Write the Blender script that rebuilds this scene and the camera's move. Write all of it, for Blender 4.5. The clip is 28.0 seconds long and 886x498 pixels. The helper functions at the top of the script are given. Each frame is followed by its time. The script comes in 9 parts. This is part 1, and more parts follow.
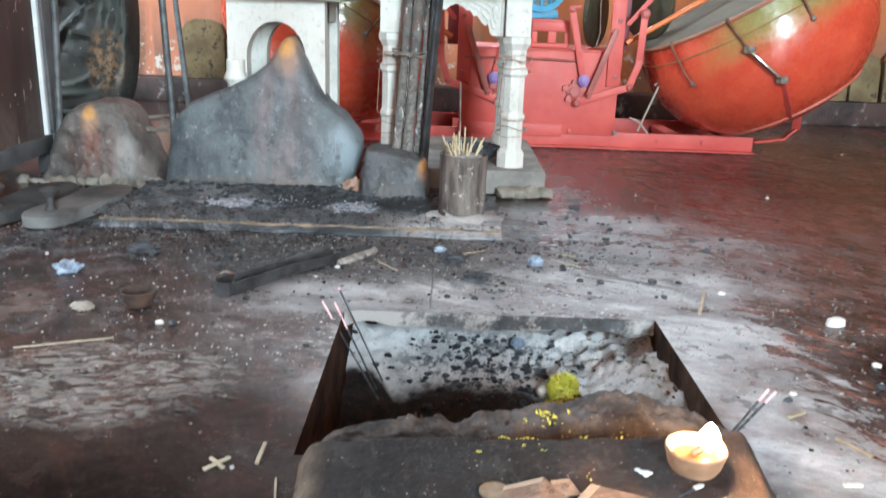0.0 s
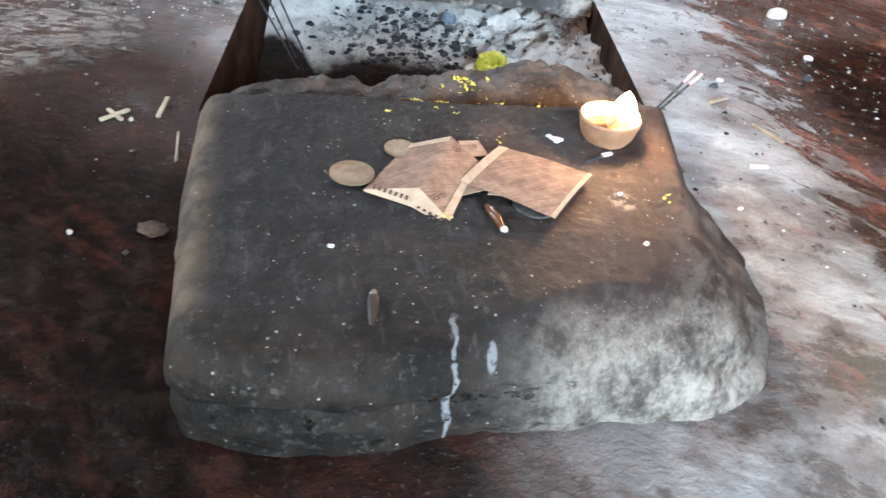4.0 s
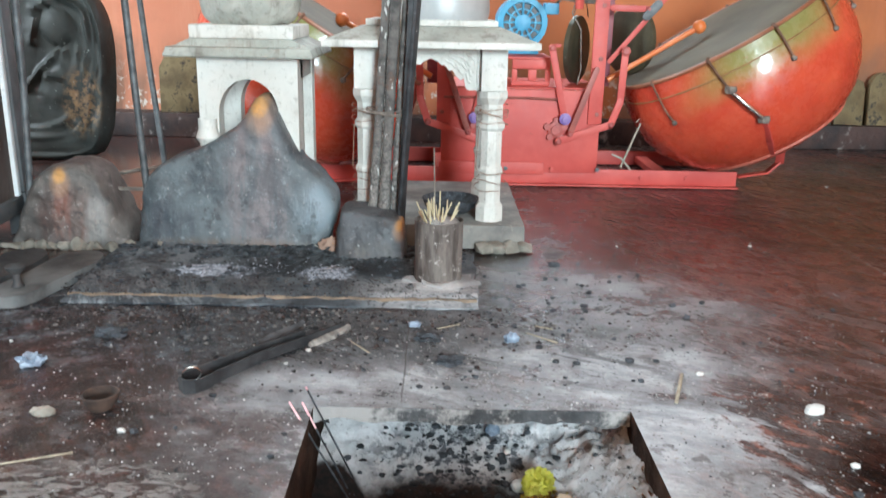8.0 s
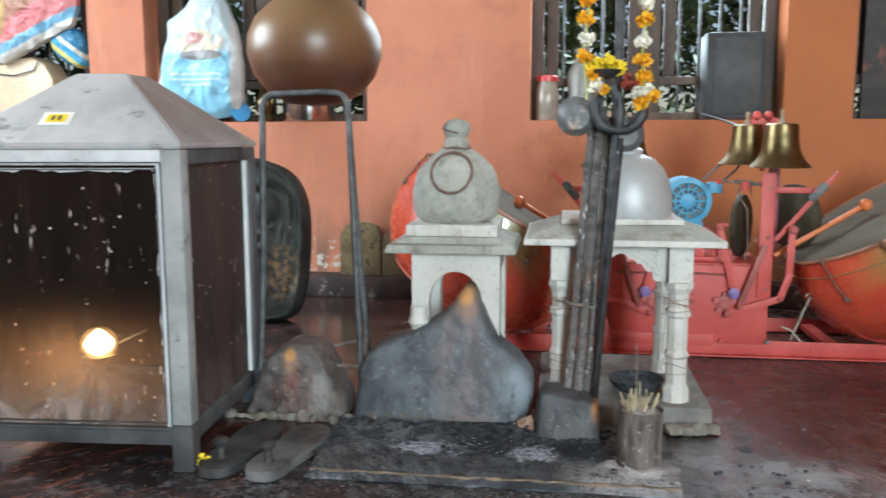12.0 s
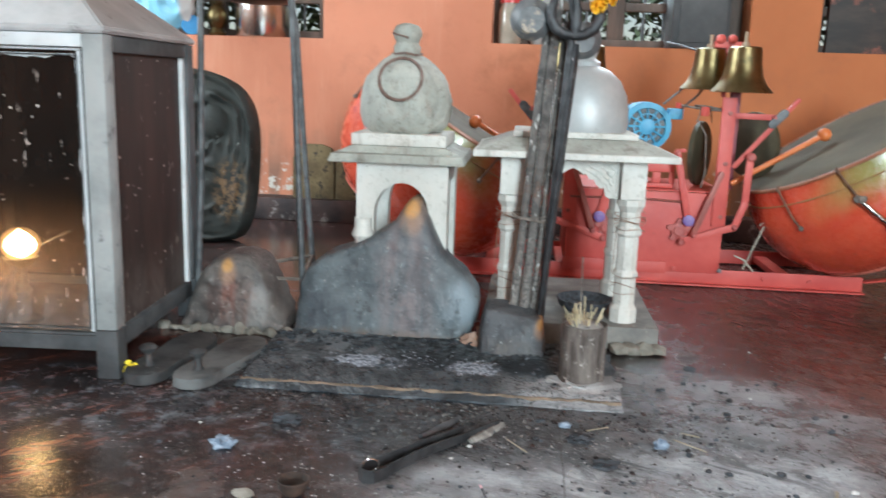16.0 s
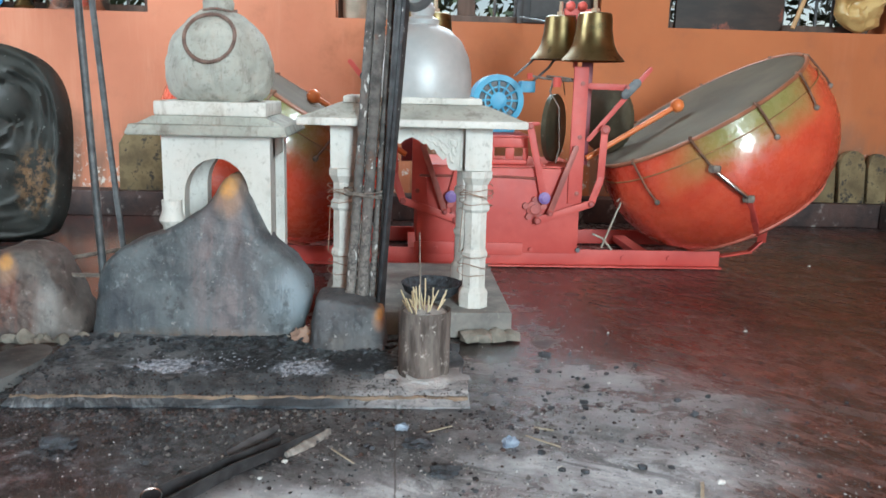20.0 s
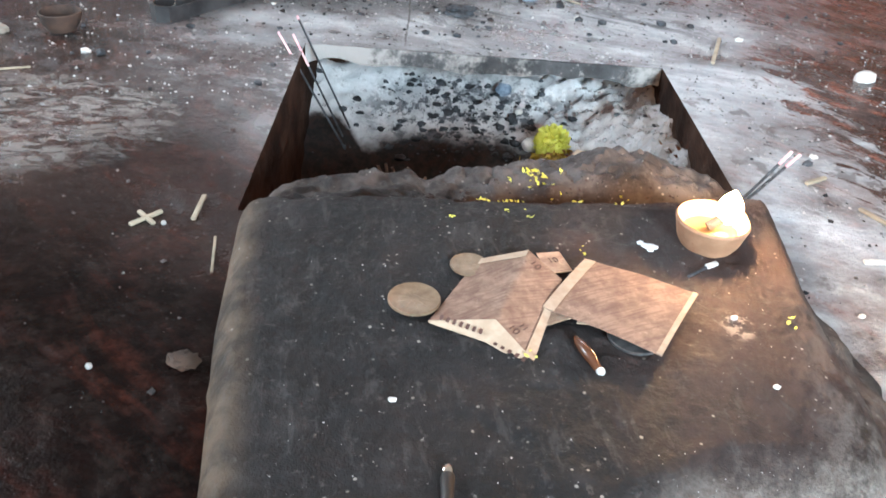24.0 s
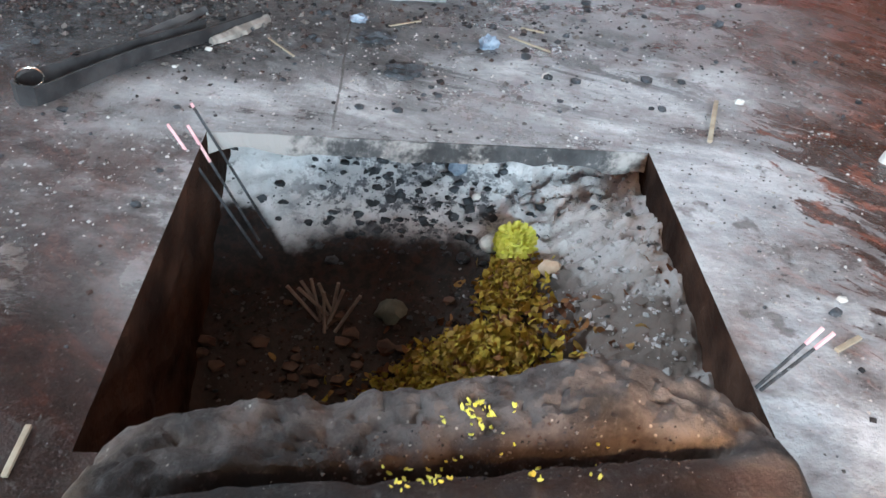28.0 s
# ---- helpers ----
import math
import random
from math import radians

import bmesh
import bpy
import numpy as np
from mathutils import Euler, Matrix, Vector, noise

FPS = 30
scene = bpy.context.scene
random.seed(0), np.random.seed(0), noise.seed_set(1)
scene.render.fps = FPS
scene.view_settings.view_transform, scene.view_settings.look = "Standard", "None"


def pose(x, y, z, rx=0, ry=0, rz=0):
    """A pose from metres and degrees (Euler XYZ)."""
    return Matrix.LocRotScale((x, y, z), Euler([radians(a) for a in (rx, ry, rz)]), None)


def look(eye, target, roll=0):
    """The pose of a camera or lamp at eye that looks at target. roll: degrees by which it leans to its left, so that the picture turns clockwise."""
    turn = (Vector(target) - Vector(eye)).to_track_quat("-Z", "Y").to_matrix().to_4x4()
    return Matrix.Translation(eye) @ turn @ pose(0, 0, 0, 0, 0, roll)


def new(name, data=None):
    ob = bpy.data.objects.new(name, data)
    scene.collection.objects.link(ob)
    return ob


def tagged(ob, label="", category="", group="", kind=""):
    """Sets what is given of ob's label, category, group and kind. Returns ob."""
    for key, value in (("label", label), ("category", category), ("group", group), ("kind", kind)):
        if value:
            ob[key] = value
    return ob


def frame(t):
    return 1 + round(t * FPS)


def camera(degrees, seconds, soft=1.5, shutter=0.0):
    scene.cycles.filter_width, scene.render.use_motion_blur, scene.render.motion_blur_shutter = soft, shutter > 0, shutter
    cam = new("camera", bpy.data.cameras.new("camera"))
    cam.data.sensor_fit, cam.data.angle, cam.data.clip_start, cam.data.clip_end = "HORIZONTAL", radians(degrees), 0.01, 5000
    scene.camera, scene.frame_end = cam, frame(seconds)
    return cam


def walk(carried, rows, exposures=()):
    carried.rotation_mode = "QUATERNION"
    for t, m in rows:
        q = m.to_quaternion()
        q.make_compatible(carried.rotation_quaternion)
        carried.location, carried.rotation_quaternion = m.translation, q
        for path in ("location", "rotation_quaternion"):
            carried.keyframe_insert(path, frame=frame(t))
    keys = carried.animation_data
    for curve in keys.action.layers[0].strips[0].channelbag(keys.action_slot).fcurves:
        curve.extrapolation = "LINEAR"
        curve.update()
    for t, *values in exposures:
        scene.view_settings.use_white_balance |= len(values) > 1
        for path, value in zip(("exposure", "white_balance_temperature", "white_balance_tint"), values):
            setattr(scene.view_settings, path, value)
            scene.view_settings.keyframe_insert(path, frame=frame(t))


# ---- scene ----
cam = camera(56.9, 28.0, 1.5, 0.5)
PATH = [
    (0, (0.016, 0.03, 0.352), (0.018, 1.947, -0.218), 2.1),
    (0.5, (0.009, 0.033, 0.334), (0.015, 1.922, -0.321), 2.8),
    (1, (0.009, 0.033, 0.327), (0.023, 1.91, -0.365), 3.1),
    (1.5, (0.011, 0.035, 0.323), (0.023, 1.865, -0.485), 3.4),
    (2, (0.013, 0.037, 0.322), (0.032, 1.828, -0.568), 3.6),
    (2.5, (0.018, 0.039, 0.32), (0.062, 1.768, -0.683), 4.3),
    (3, (0.023, 0.042, 0.316), (0.104, 1.677, -0.832), 5.4),
    (3.5, (0.029, 0.044, 0.315), (0.155, 1.632, -0.893), 6.9),
    (5.5, (0.063, 0.075, 0.359), (0.378, 1.676, -0.797), 9.0),
    (6, (0.047, 0.099, 0.421), (0.307, 1.747, -0.681), 8.1),
    (6.5, (0.049, 0.106, 0.421), (0.188, 1.83, -0.584), 5.1),
    (7, (0.046, 0.096, 0.433), (0.114, 1.924, -0.376), 3.6),
    (7.5, (0.045, 0.09, 0.442), (0.081, 1.974, -0.23), 2.3),
    (8, (0.042, 0.083, 0.452), (0.059, 1.999, -0.119), 1.2),
    (8.5, (0.037, 0.075, 0.468), (0.052, 2.018, -0.006), 0.7),
    (9, (0.031, 0.061, 0.489), (0.05, 2.025, 0.109), 0.3),
    (9.5, (0.024, 0.048, 0.506), (0.05, 2.021, 0.177), 0.3),
    (10, (0.013, 0.018, 0.53), (0.042, 1.994, 0.217), 0.1),
    (10.5, (-0.007, -0.013, 0.561), (0.024, 1.964, 0.255), 0.2),
    (11, (-0.034, -0.034, 0.583), (-0.037, 1.943, 0.286), 0.2),
    (11.5, (-0.07, -0.045, 0.59), (-0.182, 1.932, 0.31), 0.1),
    (12, (-0.104, -0.051, 0.589), (-0.38, 1.912, 0.322), -0.1),
    (12.5, (-0.127, -0.055, 0.585), (-0.525, 1.887, 0.32), -0.3),
    (14.5, (-0.152, -0.05, 0.567), (-0.721, 1.846, 0.276), -0.5),
    (15, (-0.136, -0.034, 0.549), (-0.616, 1.882, 0.232), 0.2),
    (15.5, (-0.099, -0.017, 0.532), (-0.442, 1.919, 0.166), 1.1),
    (16, (-0.069, 0.005, 0.515), (-0.258, 1.956, 0.115), 1.9),
    (16.5, (-0.035, 0.035, 0.493), (-0.108, 1.988, 0.068), 1.4),
    (17, (-0.013, 0.055, 0.481), (-0.008, 2.013, 0.069), 0.9),
    (17.5, (-0.006, 0.081, 0.484), (0.043, 2.053, 0.153), 1.5),
    (18, (0.003, 0.141, 0.478), (0.074, 2.115, 0.164), 1.2),
    (18.5, (0.008, 0.176, 0.468), (0.103, 2.146, 0.138), 1.2),
    (19, (0.015, 0.188, 0.46), (0.123, 2.151, 0.093), 1.1),
    (19.5, (0.008, 0.187, 0.458), (0.122, 2.148, 0.081), 1.0),
    (20, (0.003, 0.184, 0.45), (0.115, 2.141, 0.055), 1.5),
    (20.5, (-0.006, 0.166, 0.413), (0.095, 2.109, -0.047), 2.4),
    (21, (-0.004, 0.126, 0.364), (0.086, 2.039, -0.213), 3.4),
    (21.5, (0.006, 0.113, 0.342), (0.065, 1.995, -0.332), 2.9),
    (22, (0.01, 0.121, 0.32), (0.066, 1.944, -0.502), 3.7),
    (22.5, (0.012, 0.125, 0.314), (0.074, 1.905, -0.597), 4.1),
    (24.5, (0.027, 0.131, 0.301), (0.113, 1.745, -0.877), 5.5),
    (25, (0.028, 0.131, 0.299), (0.128, 1.704, -0.933), 6.1),
    (25.5, (0.03, 0.133, 0.302), (0.138, 1.683, -0.957), 6.7),
    (26, (0.029, 0.166, 0.326), (0.153, 1.715, -0.932), 7.5),
    (26.5, (0.033, 0.231, 0.343), (0.164, 1.796, -0.896), 7.2),
    (27, (0.04, 0.295, 0.341), (0.181, 1.866, -0.887), 7.2),
    (27.5, (0.048, 0.327, 0.338), (0.18, 1.914, -0.872), 6.0),
    (28, (0.058, 0.344, 0.341), (0.184, 1.939, -0.859), 5.1),
]
EXPOSURES = [
    (0, 0.36, 6350, 10), (1, 0.50, 6300, 10), (2, 0.58, 6250, 10), (3.5, 0.58, 6200, 10), (5.5, 0.25, 6150, 10), (6.5, 0.25, 6250, 10), (7.2, 0.48, 6350, 10), (8, 0.26, 6450, 10), (9.5, 0.06, 6450, 10), (11, -0.13, 6500, 10), (12.5, -0.28, 6500, 10),
    (14.5, -0.20, 6500, 10), (15.5, -0.08, 6480, 10), (17, 0.06, 6450, 10), (20, 0.02, 6450, 10), (20.8, 0.24, 6400, 10), (22, 0.50, 6250, 10), (25, 0.56, 6150, 10), (26, 0.48, 6150, 10), (28, 0.32, 6100, 10),
]
walk(cam, [(t, look(eye, target, roll)) for t, eye, target, roll in PATH], exposures=EXPOSURES)

# ---- light of day: a door behind the camera, windows ahead ----
world = bpy.data.worlds.new("sky")
scene.world = world
world.use_nodes = True
wn = world.node_tree
sky = wn.nodes.new("ShaderNodeTexSky")
sky.sky_type, sky.sun_disc = "NISHITA", False
sky.sun_elevation, sky.sun_rotation = radians(52), radians(80)
wn.links.new(sky.outputs[0], wn.nodes["Background"].inputs[0])
wn.nodes["Background"].inputs[1].default_value = 0.12
sun = new("sun", bpy.data.lights.new("sun", "SUN"))
sun.data.energy, sun.data.angle, sun.data.color = 3.0, radians(0.5), (1.0, 0.95, 0.88)
sun.matrix_world = look((6, 1.1, 7.8), (0, 0, 0))
door_light = new("door_daylight", bpy.data.lights.new("door_daylight", "AREA"))
door_light.data.shape, door_light.data.size, door_light.data.size_y = "RECTANGLE", 0.95, 1.6
door_light.data.energy, door_light.data.color = 345, (0.75, 0.93, 1.0)
door_light.matrix_world = look((1.20, -3.36, 1.36), (0.40, 1.3, 0.25))
# added lamp in an unseen west opening, brightens the left of the room
side_light = new("added_side_light", bpy.data.lights.new("added_side_light", "AREA"))
side_light.data.shape, side_light.data.size, side_light.data.size_y = "RECTANGLE", 1.2, 1.0
side_light.data.energy, side_light.data.color = 135, (0.78, 0.93, 1.0)
side_light.matrix_world = look((-2.95, 1.5, 1.5), (0.0, 1.7, 1.0))

window_light = new("window_daylight", bpy.data.lights.new("window_daylight", "AREA"))
window_light.data.shape, window_light.data.size, window_light.data.size_y = "RECTANGLE", 0.8, 0.9
window_light.data.energy, window_light.data.color = 44, (0.72, 0.90, 1.0)
window_light.matrix_world = look((0.23, 3.19, 1.28), (0.2, 1.0, 0.0))


def flame_light(place, watts, size):
    lamp = new("flame_light", bpy.data.lights.new("flame_light", "POINT"))
    lamp.data.energy, lamp.data.color, lamp.data.shadow_soft_size = watts, (1.0, 0.56, 0.27), size
    lamp.location = place


flame_light((0.2005, 0.515, 0.091), 0.85, 0.006)
flame_light((-0.963, 1.36, 0.205), 3.0, 0.02)


# ---- material kit ----
class Kit:
    """Node material with a Principled surface and short helpers."""

    def __init__(self, name, rough=0.6, metal=0.0):
        self.mat = bpy.data.materials.new(name)
        self.mat.use_nodes = True
        self.nt = self.mat.node_tree
        self.bsdf = self.nt.nodes["Principled BSDF"]
        self.bsdf.inputs["Roughness"].default_value = rough
        self.bsdf.inputs["Metallic"].default_value = metal
        self.co = self.nt.nodes.new("ShaderNodeTexCoord").outputs["Object"]
        sep = self.nt.nodes.new("ShaderNodeSeparateXYZ")
        self.nt.links.new(self.co, sep.inputs[0])
        self.x, self.y, self.z = sep.outputs

    def put(self, value, socket):
        if isinstance(value, bpy.types.NodeSocket):
            self.nt.links.new(value, socket)
        elif isinstance(value, tuple) and len(value) == 3 and socket.type == "RGBA":
            socket.default_value = (*value, 1)
        else:
            socket.default_value = value

    def set(self, name, value):
        self.put(value, self.bsdf.inputs[name])
        return self

    def noise(self, scale, detail=4, rough=0.6, stretch=None, twist=0.0, turn=0.0):
        n = self.nt.nodes.new("ShaderNodeTexNoise")
        co = self.co
        if stretch:
            m = self.nt.nodes.new("ShaderNodeMapping")
            m.vector_type = "TEXTURE"
            m.inputs["Scale"].default_value = tuple(1 / s for s in stretch)
            m.inputs["Rotation"].default_value = (0, 0, radians(turn))
            self.nt.links.new(co, m.inputs[0])
            co = m.outputs[0]
        self.nt.links.new(co, n.inputs["Vector"])
        n.inputs["Scale"].default_value, n.inputs["Detail"].default_value = scale, detail
        n.inputs["Roughness"].default_value, n.inputs["Distortion"].default_value = rough, twist
        return n.outputs["Fac"]

    def cells(self, scale):
        n = self.nt.nodes.new("ShaderNodeTexVoronoi")
        self.nt.links.new(self.co, n.inputs["Vector"])
        n.inputs["Scale"].default_value = scale
        return n.outputs["Distance"]

    def step(self, value, lo, hi, a=0.0, b=1.0):
        n = self.nt.nodes.new("ShaderNodeMapRange")
        n.interpolation_type = "SMOOTHSTEP"
        for k, v in enumerate((value, lo, hi, a, b)):
            self.put(v, n.inputs[k])
        return n.outputs[0]

    def math(self, op, a, b=0.0):
        n = self.nt.nodes.new("ShaderNodeMath")
        n.operation = op
        self.put(a, n.inputs[0])
        self.put(b, n.inputs[1])
        return n.outputs[0]

    def blot(self, x, y, rx, ry, soft=0.5, z=None, rz=1.0):
        """1 inside an ellipse, falling to 0 at its edge."""
        d = 0.0
        for s, c, r in ((self.x, x, rx), (self.y, y, ry)) + (((self.z, z, rz),) if z is not None else ()):
            k = self.math("MULTIPLY", self.math("SUBTRACT", s, c), 1 / r)
            d = self.math("ADD", self.math("MULTIPLY", k, k), d)
        return self.step(d, 1.0, 1.0 - soft if soft < 1 else 0.0)

    def mix(self, fac, a, b):
        n = self.nt.nodes.new("ShaderNodeMix")
        n.data_type = "RGBA"
        self.put(fac, n.inputs[0])
        self.put(a, n.inputs[6])
        self.put(b, n.inputs[7])
        return n.outputs[2]

    def bump(self, height, strength=0.3, depth=0.002):
        n = self.nt.nodes.new("ShaderNodeBump")
        n.inputs["Strength"].default_value, n.inputs["Distance"].default_value = strength, depth
        self.nt.links.new(height, n.inputs["Height"])
        old = self.bsdf.inputs["Normal"]
        if old.is_linked:
            self.nt.links.new(old.links[0].from_socket, n.inputs["Normal"])
        self.nt.links.new(n.outputs[0], old)
        return self

    def random(self):
        return self.nt.nodes.new("ShaderNodeObjectInfo").outputs["Random"]

    def island(self):
        return self.nt.nodes.new("ShaderNodeNewGeometry").outputs["Random Per Island"]


def worn(name, a, b, scale=8, rough=0.6, metal=0.0, dirt=None, dirt_scale=30, dirt_from=0.6, bump=0.25, depth=0.001, rough_b=None, stretch=None):
    """Two tones in broad noise, dirt in specks, fine relief."""
    k = Kit(name, rough, metal)
    n = k.noise(scale, 5, 0.6, stretch)
    f = k.step(n, 0.32, 0.68)
    col = k.mix(f, a, b)
    fine = k.noise(dirt_scale, 6, 0.7)
    if dirt:
        g = k.step(fine, dirt_from, dirt_from + 0.12)
        col = k.mix(g, col, dirt)
    k.set("Base Color", col)
    k.set("Roughness", k.step(fine, 0.3, 0.75, rough, rough if rough_b is None else rough_b))
    k.bump(k.noise(dirt_scale * 4, 4, 0.6), bump, depth)
    return k.mat


def grit_material(name, tones):
    k = Kit(name, 0.95)
    n = k.nt.nodes.new("ShaderNodeValToRGB")
    n.color_ramp.interpolation = "CONSTANT"
    while len(n.color_ramp.elements) < len(tones):
        n.color_ramp.elements.new(0.5)
    for i, c in enumerate(tones):
        n.color_ramp.elements[i].position = i / len(tones)
        n.color_ramp.elements[i].color = (*c, 1)
    k.nt.links.new(k.island(), n.inputs[0])
    k.set("Base Color", n.outputs[0])
    k.set("Specular IOR Level", 0.2)
    return k.mat


def floor_material():
    k = Kit("red_oxide_floor", 0.35)
    broad, mid, patchy = k.noise(2.2, 6, 0.65, None, 0.6), k.noise(9, 6, 0.7), k.noise(24, 7, 0.72)
    # trowel strokes fan out to either side of the hearth
    west = k.step(k.x, -0.25, -0.55)
    fan = lambda a, b: k.math("ADD", k.math("MULTIPLY", a, k.math("SUBTRACT", 1.0, west)), k.math("MULTIPLY", b, west))
    streak = fan(k.noise(5.0, 7, 0.70, (1.0, 2.8, 1.0), 1.0, -48), k.noise(5.0, 7, 0.70, (1.0, 3.2, 1.0), 0.8, 48))
    smear = fan(k.noise(15, 7, 0.72, (1.0, 2.6, 1.0), 1.2, -48), k.noise(15, 7, 0.72, (1.0, 3.2, 1.0), 1.0, 48))
    sweep = k.noise(4.5, 6, 0.65, (0.6, 2.6, 1.0), 0.8, -8)
    fine, grit = k.noise(70, 6, 0.75), k.noise(260, 3, 0.6)
    brown = k.mix(k.step(mid, 0.35, 0.7), (0.014, 0.011, 0.011), (0.062, 0.040, 0.036))
    red = k.mix(k.step(patchy, 0.38, 0.62), (0.055, 0.020, 0.018), (0.125, 0.045, 0.036))
    away = k.math("MAXIMUM", k.step(k.y, 1.05, 1.5), k.step(k.x, 0.32, 0.55))
    away = k.math("MAXIMUM", away, k.step(k.x, -0.2, -0.6))
    redness = k.step(k.math("ADD", broad, k.math("MULTIPLY", streak, 0.6)), 0.74, 0.95)
    redness = k.math("MAXIMUM", redness, k.math("MULTIPLY", k.blot(0.9, 1.75, 0.8, 0.6, 0.8), k.step(streak, 0.35, 0.6, 0.2, 0.8)))
    redness = k.math("MULTIPLY", redness, k.math("ADD", k.math("MULTIPLY", away, 0.75), 0.25))
    col = k.mix(redness, brown, red)
    near_right = k.math("MAXIMUM", k.blot(0.62, 0.62, 0.42, 0.75, 0.9), k.blot(-1.25, 1.2, 0.75, 0.9, 0.7))
    rusty = k.math("MULTIPLY", k.math("MULTIPLY", k.step(smear, 0.50, 0.60), k.step(streak, 0.40, 0.56)), k.math("ADD", k.math("MULTIPLY", near_right, 0.75), 0.25))
    col = k.mix(k.math("MULTIPLY", rusty, 0.85), col, (0.22, 0.070, 0.042))
    col = k.mix(k.math("MULTIPLY", k.step(smear, 0.46, 0.38), 0.7), col, (0.020, 0.016, 0.016))
    # greasy patches plus the camera holder's shadow painted on the near floor
    damp_and_shade = k.math("MULTIPLY", k.math("MAXIMUM", k.blot(-0.32, 0.33, 0.50, 0.38, 0.8), k.math("MAXIMUM", k.blot(0.55, 0.74, 0.13, 0.20, 0.8), k.math("MULTIPLY", k.blot(-0.17, 0.62, 0.12, 0.18, 0.9), 0.6))), k.step(smear, 0.30, 0.5, 0.6, 1.0))
    # greasy dark side strip where the red coat lifts in flakes
    wet = k.math("MULTIPLY", k.step(k.math("ADD", k.math("ADD", k.x, k.math("MULTIPLY", patchy, 0.22)), k.math("MULTIPLY", smear, 0.36)), 0.66, 0.73), k.step(k.math("ADD", k.y, k.math("MULTIPLY", mid, 0.3)), 1.30, 1.10))
    flakes = k.noise(8.5, 8, 0.72, (1.0, 2.1, 1.0), 1.2, -44)
    lifted = k.mix(k.step(flakes, 0.53, 0.60), k.mix(k.step(fine, 0.45, 0.65), (0.011, 0.008, 0.008), (0.035, 0.022, 0.020)), k.mix(k.step(fine, 0.4, 0.65), (0.17, 0.056, 0.038), (0.27, 0.112, 0.080)))
    col = k.mix(k.math("MULTIPLY", wet, 0.92), col, lifted)
    # dull scuffs everywhere
    dusty = k.math("MULTIPLY", k.step(k.math("ADD", k.math("MULTIPLY", patchy, 0.6), k.math("MULTIPLY", sweep, 0.4)), 0.51, 0.62), k.step(wet, 0.0, 1.0, 0.42, 0.30))
    # right of the pit, floor sheen is painted in along with the dust
    dusty = k.math("MAXIMUM", dusty, k.math("MULTIPLY", k.blot(0.66, 1.12, 0.42, 0.34, 0.9), k.step(k.math("ADD", k.math("MULTIPLY", smear, 0.6), k.math("MULTIPLY", sweep, 0.4)), 0.44, 0.62, 0.04, 0.36)))
    dusty = k.math("MULTIPLY", dusty, k.step(damp_and_shade, 0.0, 0.8, 1.0, 0.25))
    col = k.mix(k.math("MULTIPLY", dusty, 0.85), col, (0.150, 0.149, 0.156))
    # ash trodden round the pit and before the hearth
    near = k.math("MAXIMUM", k.blot(0.14, 0.98, 0.46, 0.42, 0.95), k.math("MULTIPLY", k.blot(0.22, 1.30, 0.40, 0.24, 0.95), 0.6))
    near = k.math("MAXIMUM", near, k.math("MULTIPLY", k.blot(0.39, 0.60, 0.19, 0.42, 0.9), 0.9))
    near = k.math("MULTIPLY", near, k.step(wet, 0.1, 0.9, 1.0, 0.06))
    near = k.math("MAXIMUM", near, k.math("MULTIPLY", k.blot(0.28, 0.25, 0.20, 0.17, 0.95), 0.85))
    near = k.math("MULTIPLY", near, k.math("MAXIMUM", k.step(k.x, -0.16, -0.08, 0.45, 1.0), k.step(k.y, 0.80, 0.95)))
    loose = k.math("ADD", k.math("MULTIPLY", k.noise(5, 7, 0.72, (0.8, 1.7, 1.0), 0.4, -14), 0.65), k.math("MULTIPLY", patchy, 0.35))
    ashy = k.math("MULTIPLY", near, k.step(loose, 0.40, 0.58, 0.22, 1.0))
    ash = k.mix(k.step(k.noise(7, 8, 0.78, (0.8, 1.7, 1.0), 0.3, -14), 0.34, 0.66), (0.31, 0.330, 0.355), (0.62, 0.65, 0.685))
    ash = k.mix(k.step(fine, 0.57, 0.68, 0.0, 0.55), ash, (0.15, 0.14, 0.135))
    col = k.mix(k.math("MULTIPLY", ashy, 0.9), col, ash)
    blots = k.math("MULTIPLY", k.step(k.noise(17, 5, 0.6), 0.60, 0.66), 0.6)
    col = k.mix(blots, col, (0.045, 0.034, 0.030))
    soot = k.math("MULTIPLY", k.blot(-0.30, 1.24, 0.80, 0.27, 0.9), k.step(mid, 0.32, 0.58))
    col = k.mix(k.math("MULTIPLY", soot, 0.85), col, k.mix(k.step(patchy, 0.45, 0.64), (0.010, 0.013, 0.017), (0.14, 0.165, 0.19)))
    # black wash dragged over the ash between the pit and the hearth
    wash = k.math("MAXIMUM", k.math("MULTIPLY", k.blot(-0.14, 1.15, 0.34, 0.12, 0.9), k.step(smear, 0.36, 0.56, 0.35, 0.9)), k.math("MULTIPLY", k.blot(0.16, 1.12, 0.34, 0.16, 0.9), k.step(k.noise(7, 8, 0.75, (1.0, 2.4, 1.0), 1.0, -24), 0.50, 0.60, 0.0, 0.75)))
    col = k.mix(wash, col, k.mix(k.step(fine, 0.42, 0.64), (0.018, 0.020, 0.023), (0.085, 0.088, 0.094)))
    # scuffed pale powder in a patch to the side of the pit
    scuff = k.math("MULTIPLY", k.blot(-0.30, 0.735, 0.15, 0.10, 0.5), k.step(k.noise(38, 5, 0.7, (1, 2.2, 1), 1.0), 0.47, 0.56))
    col = k.mix(k.math("MULTIPLY", scuff, 0.6), col, (0.28, 0.262, 0.25))
